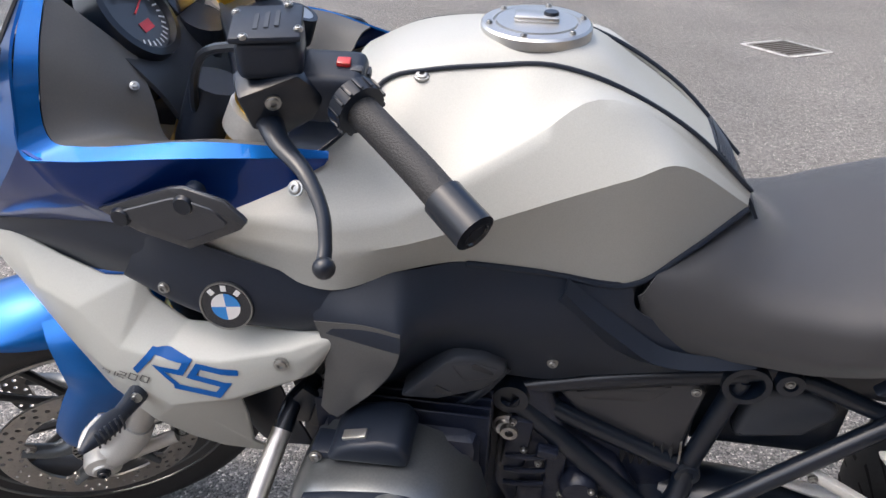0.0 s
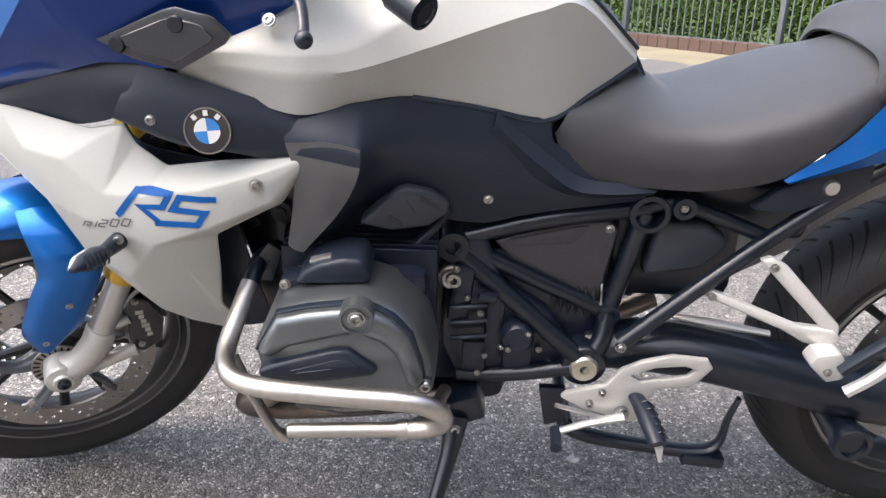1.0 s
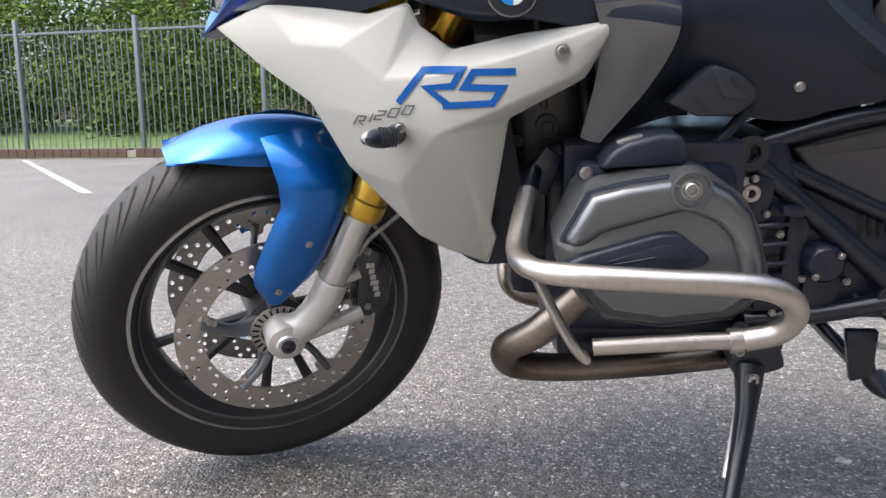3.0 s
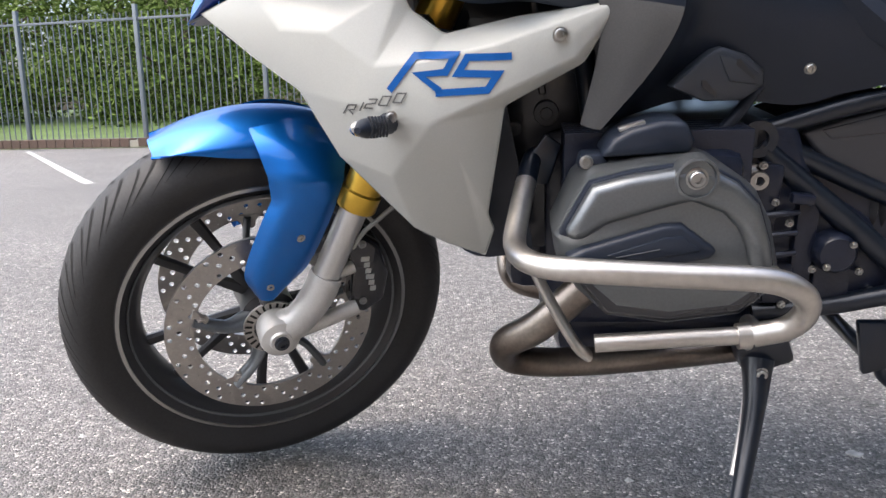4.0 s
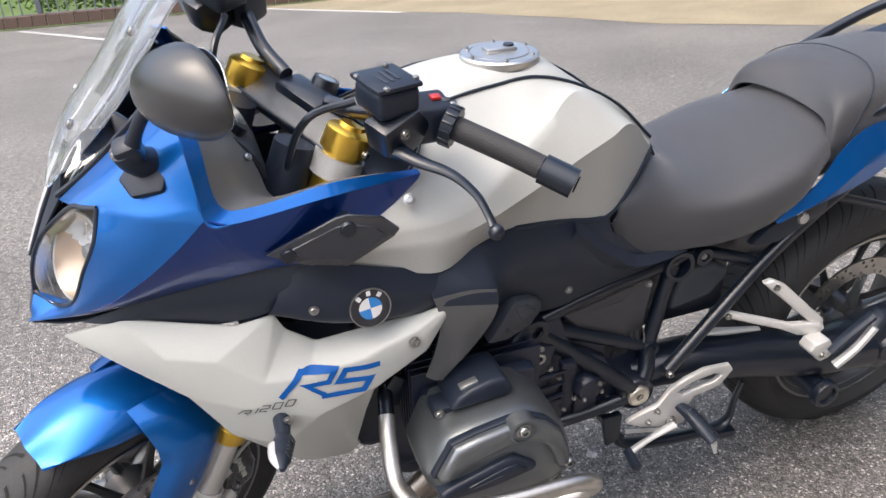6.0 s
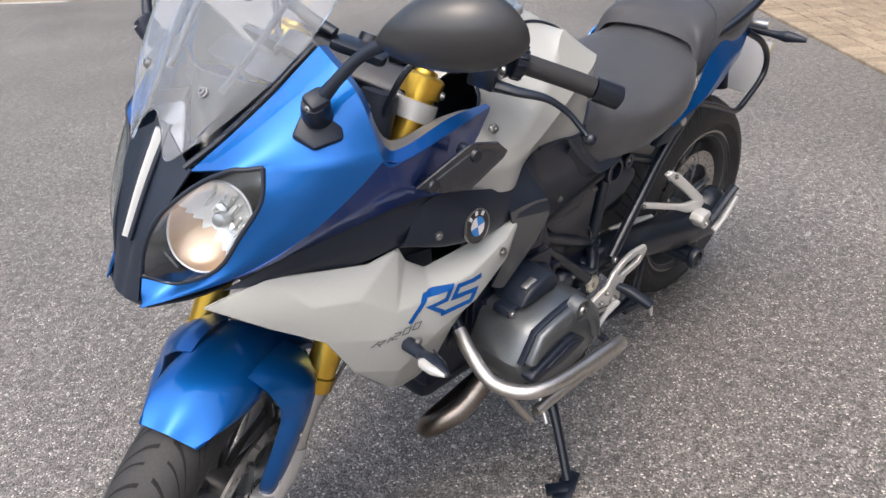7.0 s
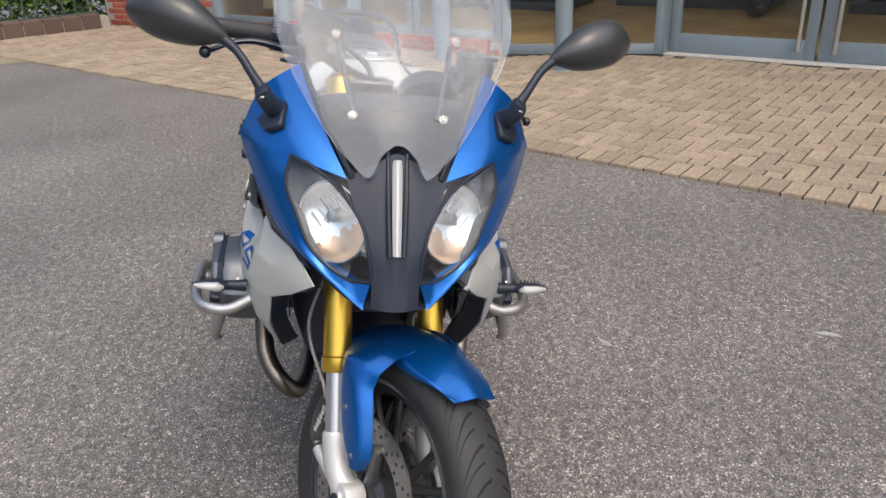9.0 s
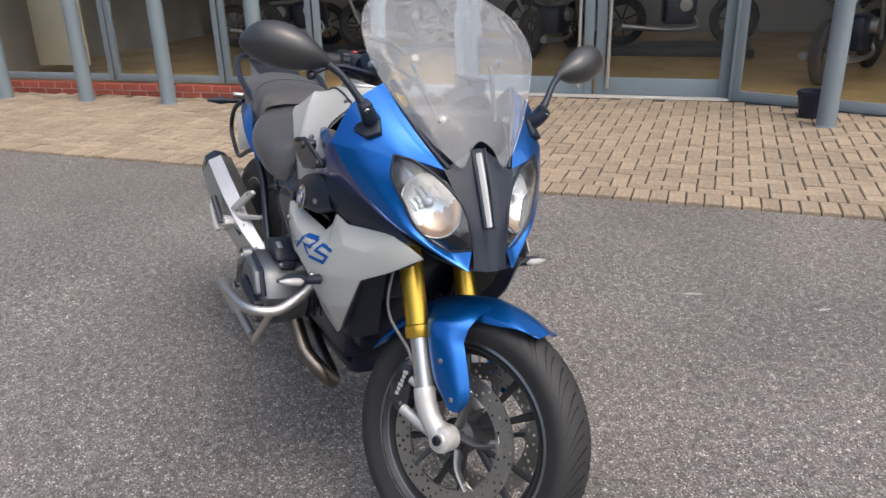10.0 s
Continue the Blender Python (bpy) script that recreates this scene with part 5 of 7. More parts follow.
def snork_y(x, z):
    return -0.186 + 0.52 * min(0.0, x)


snork = plate([(-0.125, 0.658), (-0.074, 0.697), (-0.062, 0.700), (-0.029, 0.689), (-0.003, 0.669), (-0.002, 0.650), (-0.030, 0.635), (-0.083, 0.639), (-0.111, 0.652)],
              snork_y, lambda x, z: snork_y(x, z) + 0.04, 0.005, 2)
sn_l, sn_r = pair("intake_snorkel", snork, GREY, bike, "dark grey intake snorkel with slots")
for s, f in ((1, sn_l), (-1, sn_r)):
    for x, z, w in ((-0.030, 0.671, 0.013), (-0.076, 0.652, 0.010)):
        b = plate([(x - w, z + 0.8 * w + 0.003), (x - w + 0.004, z + 0.8 * w + 0.004), (x + w, z - 0.8 * w + 0.003), (x + w, z - 0.8 * w - 0.002), (x - w, z + 0.8 * w - 0.003)], lambda x, z: snork_y(x, z) - 0.0014, lambda x, z: snork_y(x, z) + 0.004, 0)
        part("slot", b if s > 0 else flip(b), SATIN, f)
    b = facet(dict(a=(-0.066, -0.2215, 0.692), b=(-0.034, -0.2050, 0.683), c=(-0.012, -0.1935, 0.667), d=(-0.012, -0.1935, 0.653), e=(-0.050, -0.2135, 0.660)), "a-b-c-d-e", 0.004, 0.0012)
    part("snorkel_facet", b if s > 0 else flip(b), GREY, f)
for q in ((0.054, -0.172, 0.668),):
    for bm in (bolt_head(q), flip(bolt_head(q))):
        part("bolt", bm, CHROME, bike)
for s, f in ((1, badge_l), (-1, badge_r)):
    def side(bm):
        return bm if s > 0 else flip(bm)
    part("bolt", side(bolt_head((-0.385, -0.262, 0.800), (0, -1, 0.1))), CHROME, f)
    centre = Matrix.Translation((-0.310, -0.268, 0.791)) @ Matrix.Rotation(radians(3), 4, "Z") @ Matrix.Rotation(radians(-8), 4, "X")
    badge = part("badge", side(lathe([(0.0295, 0.002), (0.0295, -0.0045), (0.0285, -0.0055), (0.0, -0.006)], 40, m=centre)), GLOSS, f, "round black badge with blue and white quarters")
    part("badge_ring", side(lathe([(0.0298, -0.003), (0.0298, -0.0065), (0.0282, -0.0065), (0.0280, -0.0055)], 40, m=centre)), CHROME, badge)
    for k in range(4):
        q = bmesh.new()
        fan = [q.verts.new(centre @ Vector((0.0165 * math.cos(a) * t, -0.0066, 0.0165 * math.sin(a) * t))) for t, a in
               [(0, 0)] + [(1, math.pi / 2 * k + math.pi / 2 * i / 8 + 0.09) for i in range(9)]]
        for i in range(1, 9):
            q.faces.new((fan[0], fan[i], fan[i + 1]))
        part("badge_quarter", side(q), (BADGEBLUE, PLAINWHITE)[k % 2], badge)
    for a in (52, 92, 132):
        t = block((0.006, 0.0008, 0.007), centre @ pose(0.0228 * math.cos(radians(a)), -0.0064, 0.0228 * math.sin(radians(a)), 0, 90 - a, 0), 0)
        part("badge_mark", side(t), PLAINWHITE, badge)


# -- emblem: flat shapes laid on the white panel, following its curve --
bpy.context.view_layer.update()


def on_panel(target, x, z, lift, s):
    hit, p, n, _ = target.ray_cast(Vector((x, -0.6 * s, z)), Vector((0, s, 0)))
    return Vector((x, (p.y if hit else -0.28 * s) - lift * s, z))


def stroke(bm, target, pts, width, s, lift=0.0016):
    """A flat bar along straight runs with mitred corners, laid on the panel."""
    p = [Vector(q) for q in pts]
    ways = [(b - a).normalized() for a, b in zip(p, p[1:])]
    sides = []
    for i in range(len(p)):
        a, b = ways[max(i - 1, 0)], ways[min(i, len(ways) - 1)]
        n = Vector((-(a + b).y, (a + b).x)).normalized()
        sides.append(n * width / 2 / max(0.45, n.dot(Vector((-b.y, b.x)))))
    prev = None
    for i in range(len(p) - 1):
        for k in range(10 if i < len(p) - 2 else 11):
            u = k / 10
            c, d = p[i].lerp(p[i + 1], u), sides[i].lerp(sides[i + 1], u)
            cur = [bm.verts.new(on_panel(target, *(c + d), lift, s)), bm.verts.new(on_panel(target, *c, lift, s)), bm.verts.new(on_panel(target, *(c - d), lift, s))]
            if prev:
                bm.faces.new((prev[0], prev[1], cur[1], cur[0]))
                bm.faces.new((prev[1], prev[2], cur[2], cur[1]))
            prev = cur
    return bm


def slanted(pts, x0, z0, w, h, lean, s):
    """Letter points from the unit square into the panel, leaning forward; on the right they run the other way."""
    return [((x0 + (u * w + v * h * lean)) if s > 0 else (x0 + (1 - u) * w - v * h * lean), z0 + v * h) for u, v in pts]


LETTERS = {
    "R": [[(-0.19, -0.08), (0.01, 1.0), (1.0, 1.0), (1.0, 0.48), (0.36, 0.42), (1.12, -0.1)]],
    "S": [[(1.18, 1.0), (0.05, 1.0), (0.03, 0.52), (1.08, 0.48), (1.04, 0.0), (-0.28, -0.08)]],
    "1": [[(0.5, 0.0), (0.5, 1.0)]],
    "2": [[(0.0, 1.0), (1.0, 1.0), (1.0, 0.55), (0.0, 0.45), (0.0, 0.0), (1.0, 0.0)]],
    "0": [[(0.0, 0.0), (0.0, 1.0), (1.0, 1.0), (1.0, 0.0), (0.0, 0.0)]]}
EMBLEMBLUE = material("emblem_blue_film", (0.004, 0.082, 0.32), 0.5, spec=0.2)
EMBLEMGREY = material("emblem_grey_film", (0.10, 0.10, 0.10), 0.4)
for s, f in ((1, white_l), (-1, white_r)):
    for letter, xl, xr, w, dz in (("R", -0.438, -0.392, 0.047, 0.0), ("S", -0.379, -0.458, 0.044, -0.003)):
        bm = bmesh.new()
        for run in LETTERS[letter]:
            stroke(bm, f, slanted(run, xl if s > 0 else xr, (0.669 if s > 0 else 0.675) + dz, w, 0.036, 0.60, s), 0.0080, s)
        part("emblem_letter", bm, EMBLEMBLUE, f, "large slanted blue letter")
    for k, letter in enumerate("R1200"):
        bm = bmesh.new()
        for run in LETTERS[letter]:
            stroke(bm, f, slanted(run, -0.508 + (0, 0.0185, 0.0270, 0.0450, 0.0630)[k] if s > 0 else -0.275 - (0, 0.0135, 0.0255, 0.0425, 0.0595)[k], 0.6390 + 0.0034 * k if s > 0 else 0.690 - 0.0035 * k, 0.0105 if letter != "1" else 0.004, 0.0105, 0.6, s), 0.0019, s, 0.0018)
        part("emblem_digit", bm, EMBLEMGREY, f, "small slanted grey figure")

# -- engine --
engine = new("engine")
engine.parent = bike
engine["label"] = "flat twin engine with grey head covers"
ring = [(-0.258, 0.478), (-0.262, 0.506), (-0.237, 0.562), (-0.217, 0.578), (-0.165, 0.588), (-0.112, 0.593), (-0.075, 0.580), (-0.040, 0.555), (-0.023, 0.522), (-0.011, 0.472), (-0.014, 0.440), (-0.052, 0.412), (-0.133, 0.402), (-0.205, 0.412), (-0.236, 0.440)]
cx, cz = -0.135, 0.510


def scaled_ring(k, y, kz=None, dz=0.0):
    return [(cx + (x - cx) * k, y, cz + (z - cz) * (kz or k) + dz) for x, z in ring]


cover = loft([scaled_ring(0.99, -0.225), scaled_ring(1.0, -0.27), scaled_ring(0.985, -0.318), scaled_ring(0.93, -0.340), scaled_ring(0.80, -0.352), scaled_ring(0.5, -0.357)], 2, 1)
cyl_l, cyl_r = pair("head_cover", cover, ENGINE, engine, "satin grey cylinder head cover", smooth=28)
for s, f in ((1, cyl_l), (-1, cyl_r)):
    def side(bm):
        return bm if s > 0 else flip(bm)
    raised = [(-0.252, 0.514), (-0.221, 0.570), (-0.182, 0.580), (-0.128, 0.588), (-0.099, 0.586), (-0.070, 0.570), (-0.047, 0.546), (-0.033, 0.505), (-0.027, 0.473), (-0.051, 0.470), (-0.057, 0.498), (-0.068, 0.522), (-0.085, 0.539), (-0.118, 0.552), (-0.156, 0.542), (-0.206, 0.527), (-0.232, 0.508)]
    # a black border shows all round the raised rib
    part("cover_gasket", side(plate([(cx + (x - cx) * 1.035, 0.525 + (z - 0.525) * 1.05) for x, z in raised], -0.3495, -0.335, 0.003, 2)), BLACK, f)
    part("cover_rib", side(plate(raised, -0.366, -0.335, 0.0115, 4)), ENGINE, f)
    inset = [(-0.250, 0.492), (-0.229, 0.503), (-0.147, 0.528), (-0.127, 0.529), (-0.088, 0.499), (-0.097, 0.490), (-0.160, 0.478), (-0.243, 0.474)]
    part("cover_guard", side(plate(inset, -0.3685, -0.335, 0.006, 3)), BLACK, f, "black rubber protector")
    part("guard_panel", side(plate([(-0.206, 0.496), (-0.144, 0.516), (-0.127, 0.517), (-0.107, 0.501), (-0.163, 0.490)], -0.3712, -0.36, 0.002, 2)), BLACK, f)
    part("guard_line", side(tube([(-0.196, -0.3715, 0.494), (-0.150, -0.3715, 0.503)], 0.0007, 6, 1)), GREY, f)
    low = [(-0.238, 0.462), (-0.14, 0.472), (-0.04, 0.464), (-0.032, 0.440), (-0.056, 0.419), (-0.135, 0.408), (-0.203, 0.418)]
    part("cover_skirt", side(plate(low, -0.352, -0.25, 0.008, 3)), GLOSS, f)
    part("bolt_boss", side(lathe([(0.024, -0.345), (0.0225, -0.3680), (0.0195, -0.3690), (0.0185, -0.3640), (0, -0.3640)], 28, m=Matrix.Translation((-0.115, 0, 0.578)))), ENGINE, f)
    part("bolt", side(bolt_head((-0.115, -0.363, 0.578), (0, -1, 0), 0.0135, 0.009)), CHROME, f)
    part("bolt", side(bolt_head((-0.026, -0.345, 0.466), (0, -1, 0), 0.0125, 0.012)), CHROME, f)
    # plug cover on top
    top = plate([(-0.208, 0.588), (-0.193, 0.610), (-0.175, 0.620), (-0.141, 0.629), (-0.115, 0.628), (-0.104, 0.606), (-0.106, 0.592)], -0.302, -0.225, 0.008, 3)
    plug = part("plug_cover", side(top), BLACK, f, "black spark plug cover")
    part("bolt", side(bolt_head((-0.222, -0.290, 0.582), (0, -1, 0.2), 0.009, 0.006)), CHROME, plug)
    part("plug_lip", side(plate([(-0.232, 0.574), (-0.228, 0.590), (-0.205, 0.590), (-0.195, 0.580), (-0.205, 0.570)], -0.290, -0.25, 0.004, 2)), BLACK, plug)
    part("plug_strip", side(block((0.030, 0.014, 0.005), pose(-0.172, -0.283, 0.6215, 0, -15, 0), 0.001)), ALLOY, plug)
    # barrel with cooling fins
    part("barrel", side(block((0.205, 0.14, 0.13), pose(-0.13, -0.17, 0.515), 0.02)), BLOCK, f)
    for i in range(6):
        fin_bm = block((0.226, 0.004, 0.168), pose(-0.13, -0.135 - 0.016 * i, 0.520), 0.001, 1)
        part("cooling_fin", side(fin_bm), BLOCK, f)
    # exhaust header
    pipe = tube([(-0.215, -0.245, 0.415), (-0.275, -0.235, 0.355), (-0.318, -0.205, 0.315), (-0.308, -0.165, 0.272), (-0.23, -0.145, 0.258), (-0.10, -0.13, 0.262), (0.06, -0.10, 0.268)],
                0.0215, 16, 6)
    part("exhaust_header", side(pipe), HEADER, engine, "heat tinted steel exhaust header")
    # crash bar
    bar = tube([(-0.290, -0.225, 0.545), (-0.298, -0.262, 0.520), (-0.304, -0.320, 0.492), (-0.285, -0.372, 0.489), (-0.240, -0.398, 0.490), (-0.150, -0.406, 0.487), (-0.050, -0.406, 0.481),
                (-0.012, -0.400, 0.465), (0.000, -0.388, 0.440), (-0.012, -0.375, 0.415), (-0.045, -0.366, 0.402)], 0.0135, 14, 5)
    cb = part("crash_bar", side(bar), STEEL, bike, "polished tubular steel crash bar")
    part("upper_end", side(tube([(-0.262, -0.150, 0.568), (-0.281, -0.190, 0.568), (-0.290, -0.226, 0.5445)], [0.0120, 0.0125, 0.0130], 14, 4)), SATIN, cb, "black upper end of the bar")
    part("lower_rail", side(tube([(-0.045, -0.366, 0.402), (-0.130, -0.364, 0.396), (-0.215, -0.362, 0.389)], 0.0105, 12, 3)), STEEL, cb)
    part("rail_collar", side(tube([(-0.062, -0.366, 0.4005), (-0.048, -0.366, 0.402)], 0.0145, 14, 1)), STEEL, cb)
    part("strut", side(tube([(-0.292, -0.330, 0.488), (-0.265, -0.345, 0.435), (-0.236, -0.358, 0.386), (-0.222, -0.352, 0.370)], 0.0110, 12, 3, squash=0.6)), STEEL, cb)
    part("mount_tab", side(plate([(-0.295, 0.56), (-0.265, 0.60), (-0.245, 0.585), (-0.262, 0.535), (-0.285, 0.535)], -0.2, -0.188, 0.003)), SATIN, cb)
    part("rear_brace", side(tube([(-0.045, -0.366, 0.402), (-0.02, -0.30, 0.375), (0.0, -0.20, 0.345)], 0.011, 12, 4)), STEEL, cb)

# crankcase: main block, front cover, gearbox
part("crankcase", block((0.34, 0.25, 0.30), pose(-0.10, 0, 0.45), 0.03), BLOCK, engine, "black engine casing")
gear = part("gearbox", block((0.24, 0.26, 0.24), pose(0.14, 0, 0.45), 0.03), BLOCK, engine)
part("front_cover", block((0.07, 0.20, 0.24), pose(-0.285, 0, 0.47), 0.025), BLOCK, engine)
part("oil_pan", block((0.36, 0.18, 0.10), pose(-0.07, 0, 0.285), 0.03), BLOCK, engine)
part("radiator", block((0.05, 0.34, 0.22), pose(-0.40, 0, 0.64, 0, -18, 0), 0.012), SATIN, bike, "black radiator behind the fork")
pair("radiator_shroud", skin([[(-0.50, -0.10, 0.76), (-0.44, -0.18, 0.74), (-0.33, -0.19, 0.72)], [(-0.46, -0.10, 0.60), (-0.40, -0.17, 0.56), (-0.30, -0.18, 0.56)], [(-0.42, -0.09, 0.45), (-0.36, -0.14, 0.42), (-0.28, -0.15, 0.43)]], 4, 0.004), BLACK, bike)
# added filler plates keep the gap before the cylinders dark
inner_net = [(-0.300, 0.42), (-0.20, 0.42), (-0.17, 0.60), (-0.16, 0.76), (-0.38, 0.78), (-0.335, 0.60)]
pair("inner_shroud", plate(inner_net, -0.110, -0.085, 0.008, 2), SATIN, bike, "black inner shroud before the cylinder")
for x, z, r in ((-0.262, 0.615, 0.017), (-0.305, 0.595, 0.010), (-0.255, 0.545, 0.012), (-0.29, 0.70, 0.011)):
    pair("shroud_boss", lathe([(0.0, -0.128), (r * 0.45, -0.128), (r * 0.5, -0.124), (r * 0.95, -0.124), (r, -0.120), (r, -0.10)], 18, m=Matrix.Translation((x, 0, z))), GREY, bike)
pair("coolant_hose", tube([(-0.225, -0.13, 0.76), (-0.215, -0.15, 0.68), (-0.205, -0.165, 0.60)], 0.013, 12, 4), SATIN, bike)
pair("shroud_rib", plate([(-0.285, 0.77), (-0.275, 0.77), (-0.262, 0.64), (-0.272, 0.64)], -0.125, -0.10, 0.002, 1), SATIN, bike)
part("airbox", block((0.40, 0.28, 0.20), pose(-0.04, 0, 0.76), 0.03), SATIN, bike)
part("inner_frame", block((0.28, 0.22, 0.14), pose(-0.30, 0, 0.78), 0.03), SATIN, bike)
for s in (1, -1):
    def side(bm):
        return bm if s > 0 else flip(bm)
    part("side_casting", side(plate([(-0.005, 0.60), (0.055, 0.60), (0.085, 0.52), (0.16, 0.47), (0.205, 0.40), (0.20, 0.345), (0.02, 0.335), (-0.01, 0.40)], -0.150, -0.10, 0.012, 3)), BLOCK, gear)
    for x, y, z, h, w in ((0.02, -0.156, 0.50, 0.10, 0.035), (0.075, -0.152, 0.44, 0.12, 0.03), (0.115, -0.15, 0.395, 0.07, 0.05), (0.045, -0.154, 0.385, 0.06, 0.04)):
        part("casting_rib", side(block((w, 0.02, h), pose(x, y, z, 0, random.uniform(-12, 12), 0), 0.008)), BLOCK, gear)
    for i in range(6):
        part("gaiter_fold", side(lathe([(0.030, -0.006), (0.042, 0), (0.030, 0.006)], 24, m=Matrix.Translation((0.170 + 0.0125 * i, -0.10, 0.482)) @ Matrix.Rotation(radians(90), 4, "Z"))), RUBBERGRIP, gear)
    for q in ((0.0, -0.158, 0.527), (0.052, -0.164, 0.47), (0.088, -0.16, 0.405), (0.052, -0.164, 0.356), (0.15, -0.156, 0.40), (0.012, -0.166, 0.548), (-0.035, -0.16, 0.545)):
        part("bolt", side(bolt_head(q, (0, -1, 0), 0.006, 0.005)), CHROME, gear)
    part("engine_mount", side(lathe([(0, -0.162), (0.014, -0.162), (0.016, -0.156), (0.02, -0.155), (0.02, -0.12)], 20, m=Matrix.Translation((0.004, 0, 0.527)))), ALLOY, gear)

    # hose, clip and raised ribs on the casing
    part("hose", side(tube([(-0.002, -0.165, 0.648), (-0.032, -0.178, 0.612), (-0.078, -0.185, 0.568), (-0.10, -0.16, 0.54)], 0.0075, 10, 4)), BLACK, gear)
    part("hose_clip", side(block((0.022, 0.014, 0.010), pose(-0.030, -0.186, 0.538, 0, 25, 0), 0.003)), CASTING, gear)
    part("mount_washer", side(lathe([(0.006, -0.170), (0.0115, -0.170), (0.0125, -0.167), (0.0125, -0.12), (0.006, -0.12)], 24, closed=True, m=Matrix.Translation((0.008, 0, 0.528)))), DISC, gear)
    for z in (0.480, 0.452, 0.424):
        part("casing_ridge", side(tube([(0.006, -0.166, z), (0.034, -0.169, z + 0.004), (0.062, -0.166, z + 0.006)], 0.0042, 8, 3)), BLOCK, gear)
    part("starter_cover", side(lathe([(0.0, -0.178), (0.022, -0.178), (0.027, -0.172), (0.029, -0.14), (0.029, -0.11)], 24, m=Matrix.Translation((0.112, 0, 0.430)))), BLOCK, gear)
    part("sensor_plug", side(block((0.030, 0.018, 0.014), pose(0.062, -0.172, 0.505, 0, 8, 0), 0.004)), BLOCK, gear)
    part("gaiter_clip", side(lathe([(0.041, -0.0015), (0.0428, -0.0015), (0.0428, 0.0015), (0.041, 0.0015)], 28, closed=True, m=Matrix.Translation((0.243, -0.10, 0.482)) @ Matrix.Rotation(radians(90), 4, "Z"))), CHROME, gear)
    for q in ((0.030, -0.170, 0.500), (0.062, -0.172, 0.395), (0.128, -0.182, 0.445), (0.098, -0.182, 0.415), (0.17, -0.152, 0.372)):
        part("bolt", side(bolt_head(q, (0, -1, 0), 0.0055, 0.004)), CHROME, gear)

# -- tube frame --
frame_root = new("tube_frame")
frame_root.parent = bike
frame_root["label"] = "black steel tube frame"
for s in (1, -1):
    def side(bm):
        return bm if s > 0 else flip(bm)
    for pts, r in (([(0.0, -0.135, 0.582), (0.14, -0.135, 0.622), (0.30, -0.125, 0.643)], 0.0135),
                   ([(0.012, -0.135, 0.580), (0.13, -0.135, 0.522), (0.258, -0.132, 0.462)], 0.0135),
                   ([(0.010, -0.142, 0.570), (0.12, -0.155, 0.475), (0.226, -0.165, 0.382)], 0.0155),
                   ([(0.222, -0.165, 0.378), (0.12, -0.155, 0.352), (0.02, -0.145, 0.338)], 0.0135),
                   ([(0.296, -0.125, 0.636), (0.276, -0.13, 0.55), (0.258, -0.133, 0.462)], 0.0145),
                   ([(0.258, -0.133, 0.462), (0.25, -0.15, 0.42), (0.226, -0.165, 0.38)], 0.016),
                   ([(0.300, -0.125, 0.645), (0.350, -0.128, 0.652), (0.480, -0.135, 0.606)], 0.0120),
                   ([(0.272, -0.185, 0.436), (0.400, -0.165, 0.545), (0.490, -0.150, 0.618), (0.600, -0.145, 0.705), (0.760, -0.130, 0.790)], 0.0130)):
        part("frame_tube", side(tube(pts, r, 14, 4)), SATIN, frame_root)
    part("frame_node", side(lathe([(0.022, -0.147), (0.030, -0.147), (0.031, -0.143), (0.031, -0.10), (0.022, -0.10), (0.022, -0.147)], 28, m=Matrix.Translation((0.298, 0, 0.640)))), SATIN, frame_root)
    part("frame_node", side(lathe([(0.0, -0.145), (0.008, -0.145), (0.009, -0.15), (0.017, -0.15), (0.018, -0.146), (0.018, -0.11)], 22, m=Matrix.Translation((0.347, 0, 0.652)))), SATIN, frame_root)
    part("frame_node", side(lathe([(0.0, -0.150), (0.012, -0.150), (0.013, -0.158), (0.024, -0.158), (0.025, -0.152), (0.025, -0.11)], 24, m=Matrix.Translation((0.006, 0, 0.580)))), SATIN, frame_root)
    part("frame_node", side(lathe([(0.0, -0.142), (0.008, -0.142), (0.009, -0.15), (0.017, -0.15), (0.018, -0.146), (0.018, -0.11)], 22, m=Matrix.Translation((0.258, 0, 0.463)))), SATIN, frame_root)
    part("pivot_plate", side(lathe([(0.0, -0.172), (0.034, -0.172), (0.037, -0.168), (0.037, -0.12)], 28, m=Matrix.Translation((0.223, 0, 0.379)))), SATIN, frame_root)
    part("pivot_cap", side(lathe([(0.0, -0.176), (0.007, -0.176), (0.008, -0.181), (0.020, -0.181), (0.0235, -0.177), (0.0235, -0.165)], 28, m=Matrix.Translation((0.223, 0, 0.379)))), BRASS, frame_root, "dull brass pivot cap")
    part("bolt", side(bolt_head((0.271, -0.195, 0.436), (0, -1, 0), 0.010, 0.008)), CHROME, frame_root)
    part("bolt", side(bolt_head((0.347, -0.146, 0.652), (0, -1, 0), 0.007, 0.004)), CHROME, frame_root)
    panel = part("triangle_panel", side(plate([(0.068, 0.582), (0.130, 0.602), (0.205, 0.619), (0.245, 0.622), (0.258, 0.606), (0.248, 0.53), (0.243, 0.478), (0.225, 0.475), (0.10, 0.545)], -0.132, -0.115, 0.006, 3)), GLOSSGREY, bike, "dark grey triangular frame panel")
    part("bolt", side(bolt_head((0.244, -0.1325, 0.609))), CHROME, panel)
    part("panel_ridge", side(plate([(0.09, 0.586), (0.2, 0.613), (0.215, 0.612), (0.19, 0.582), (0.105, 0.573)], -0.1345, -0.125, 0.004, 2)), GLOSSGREY, panel)
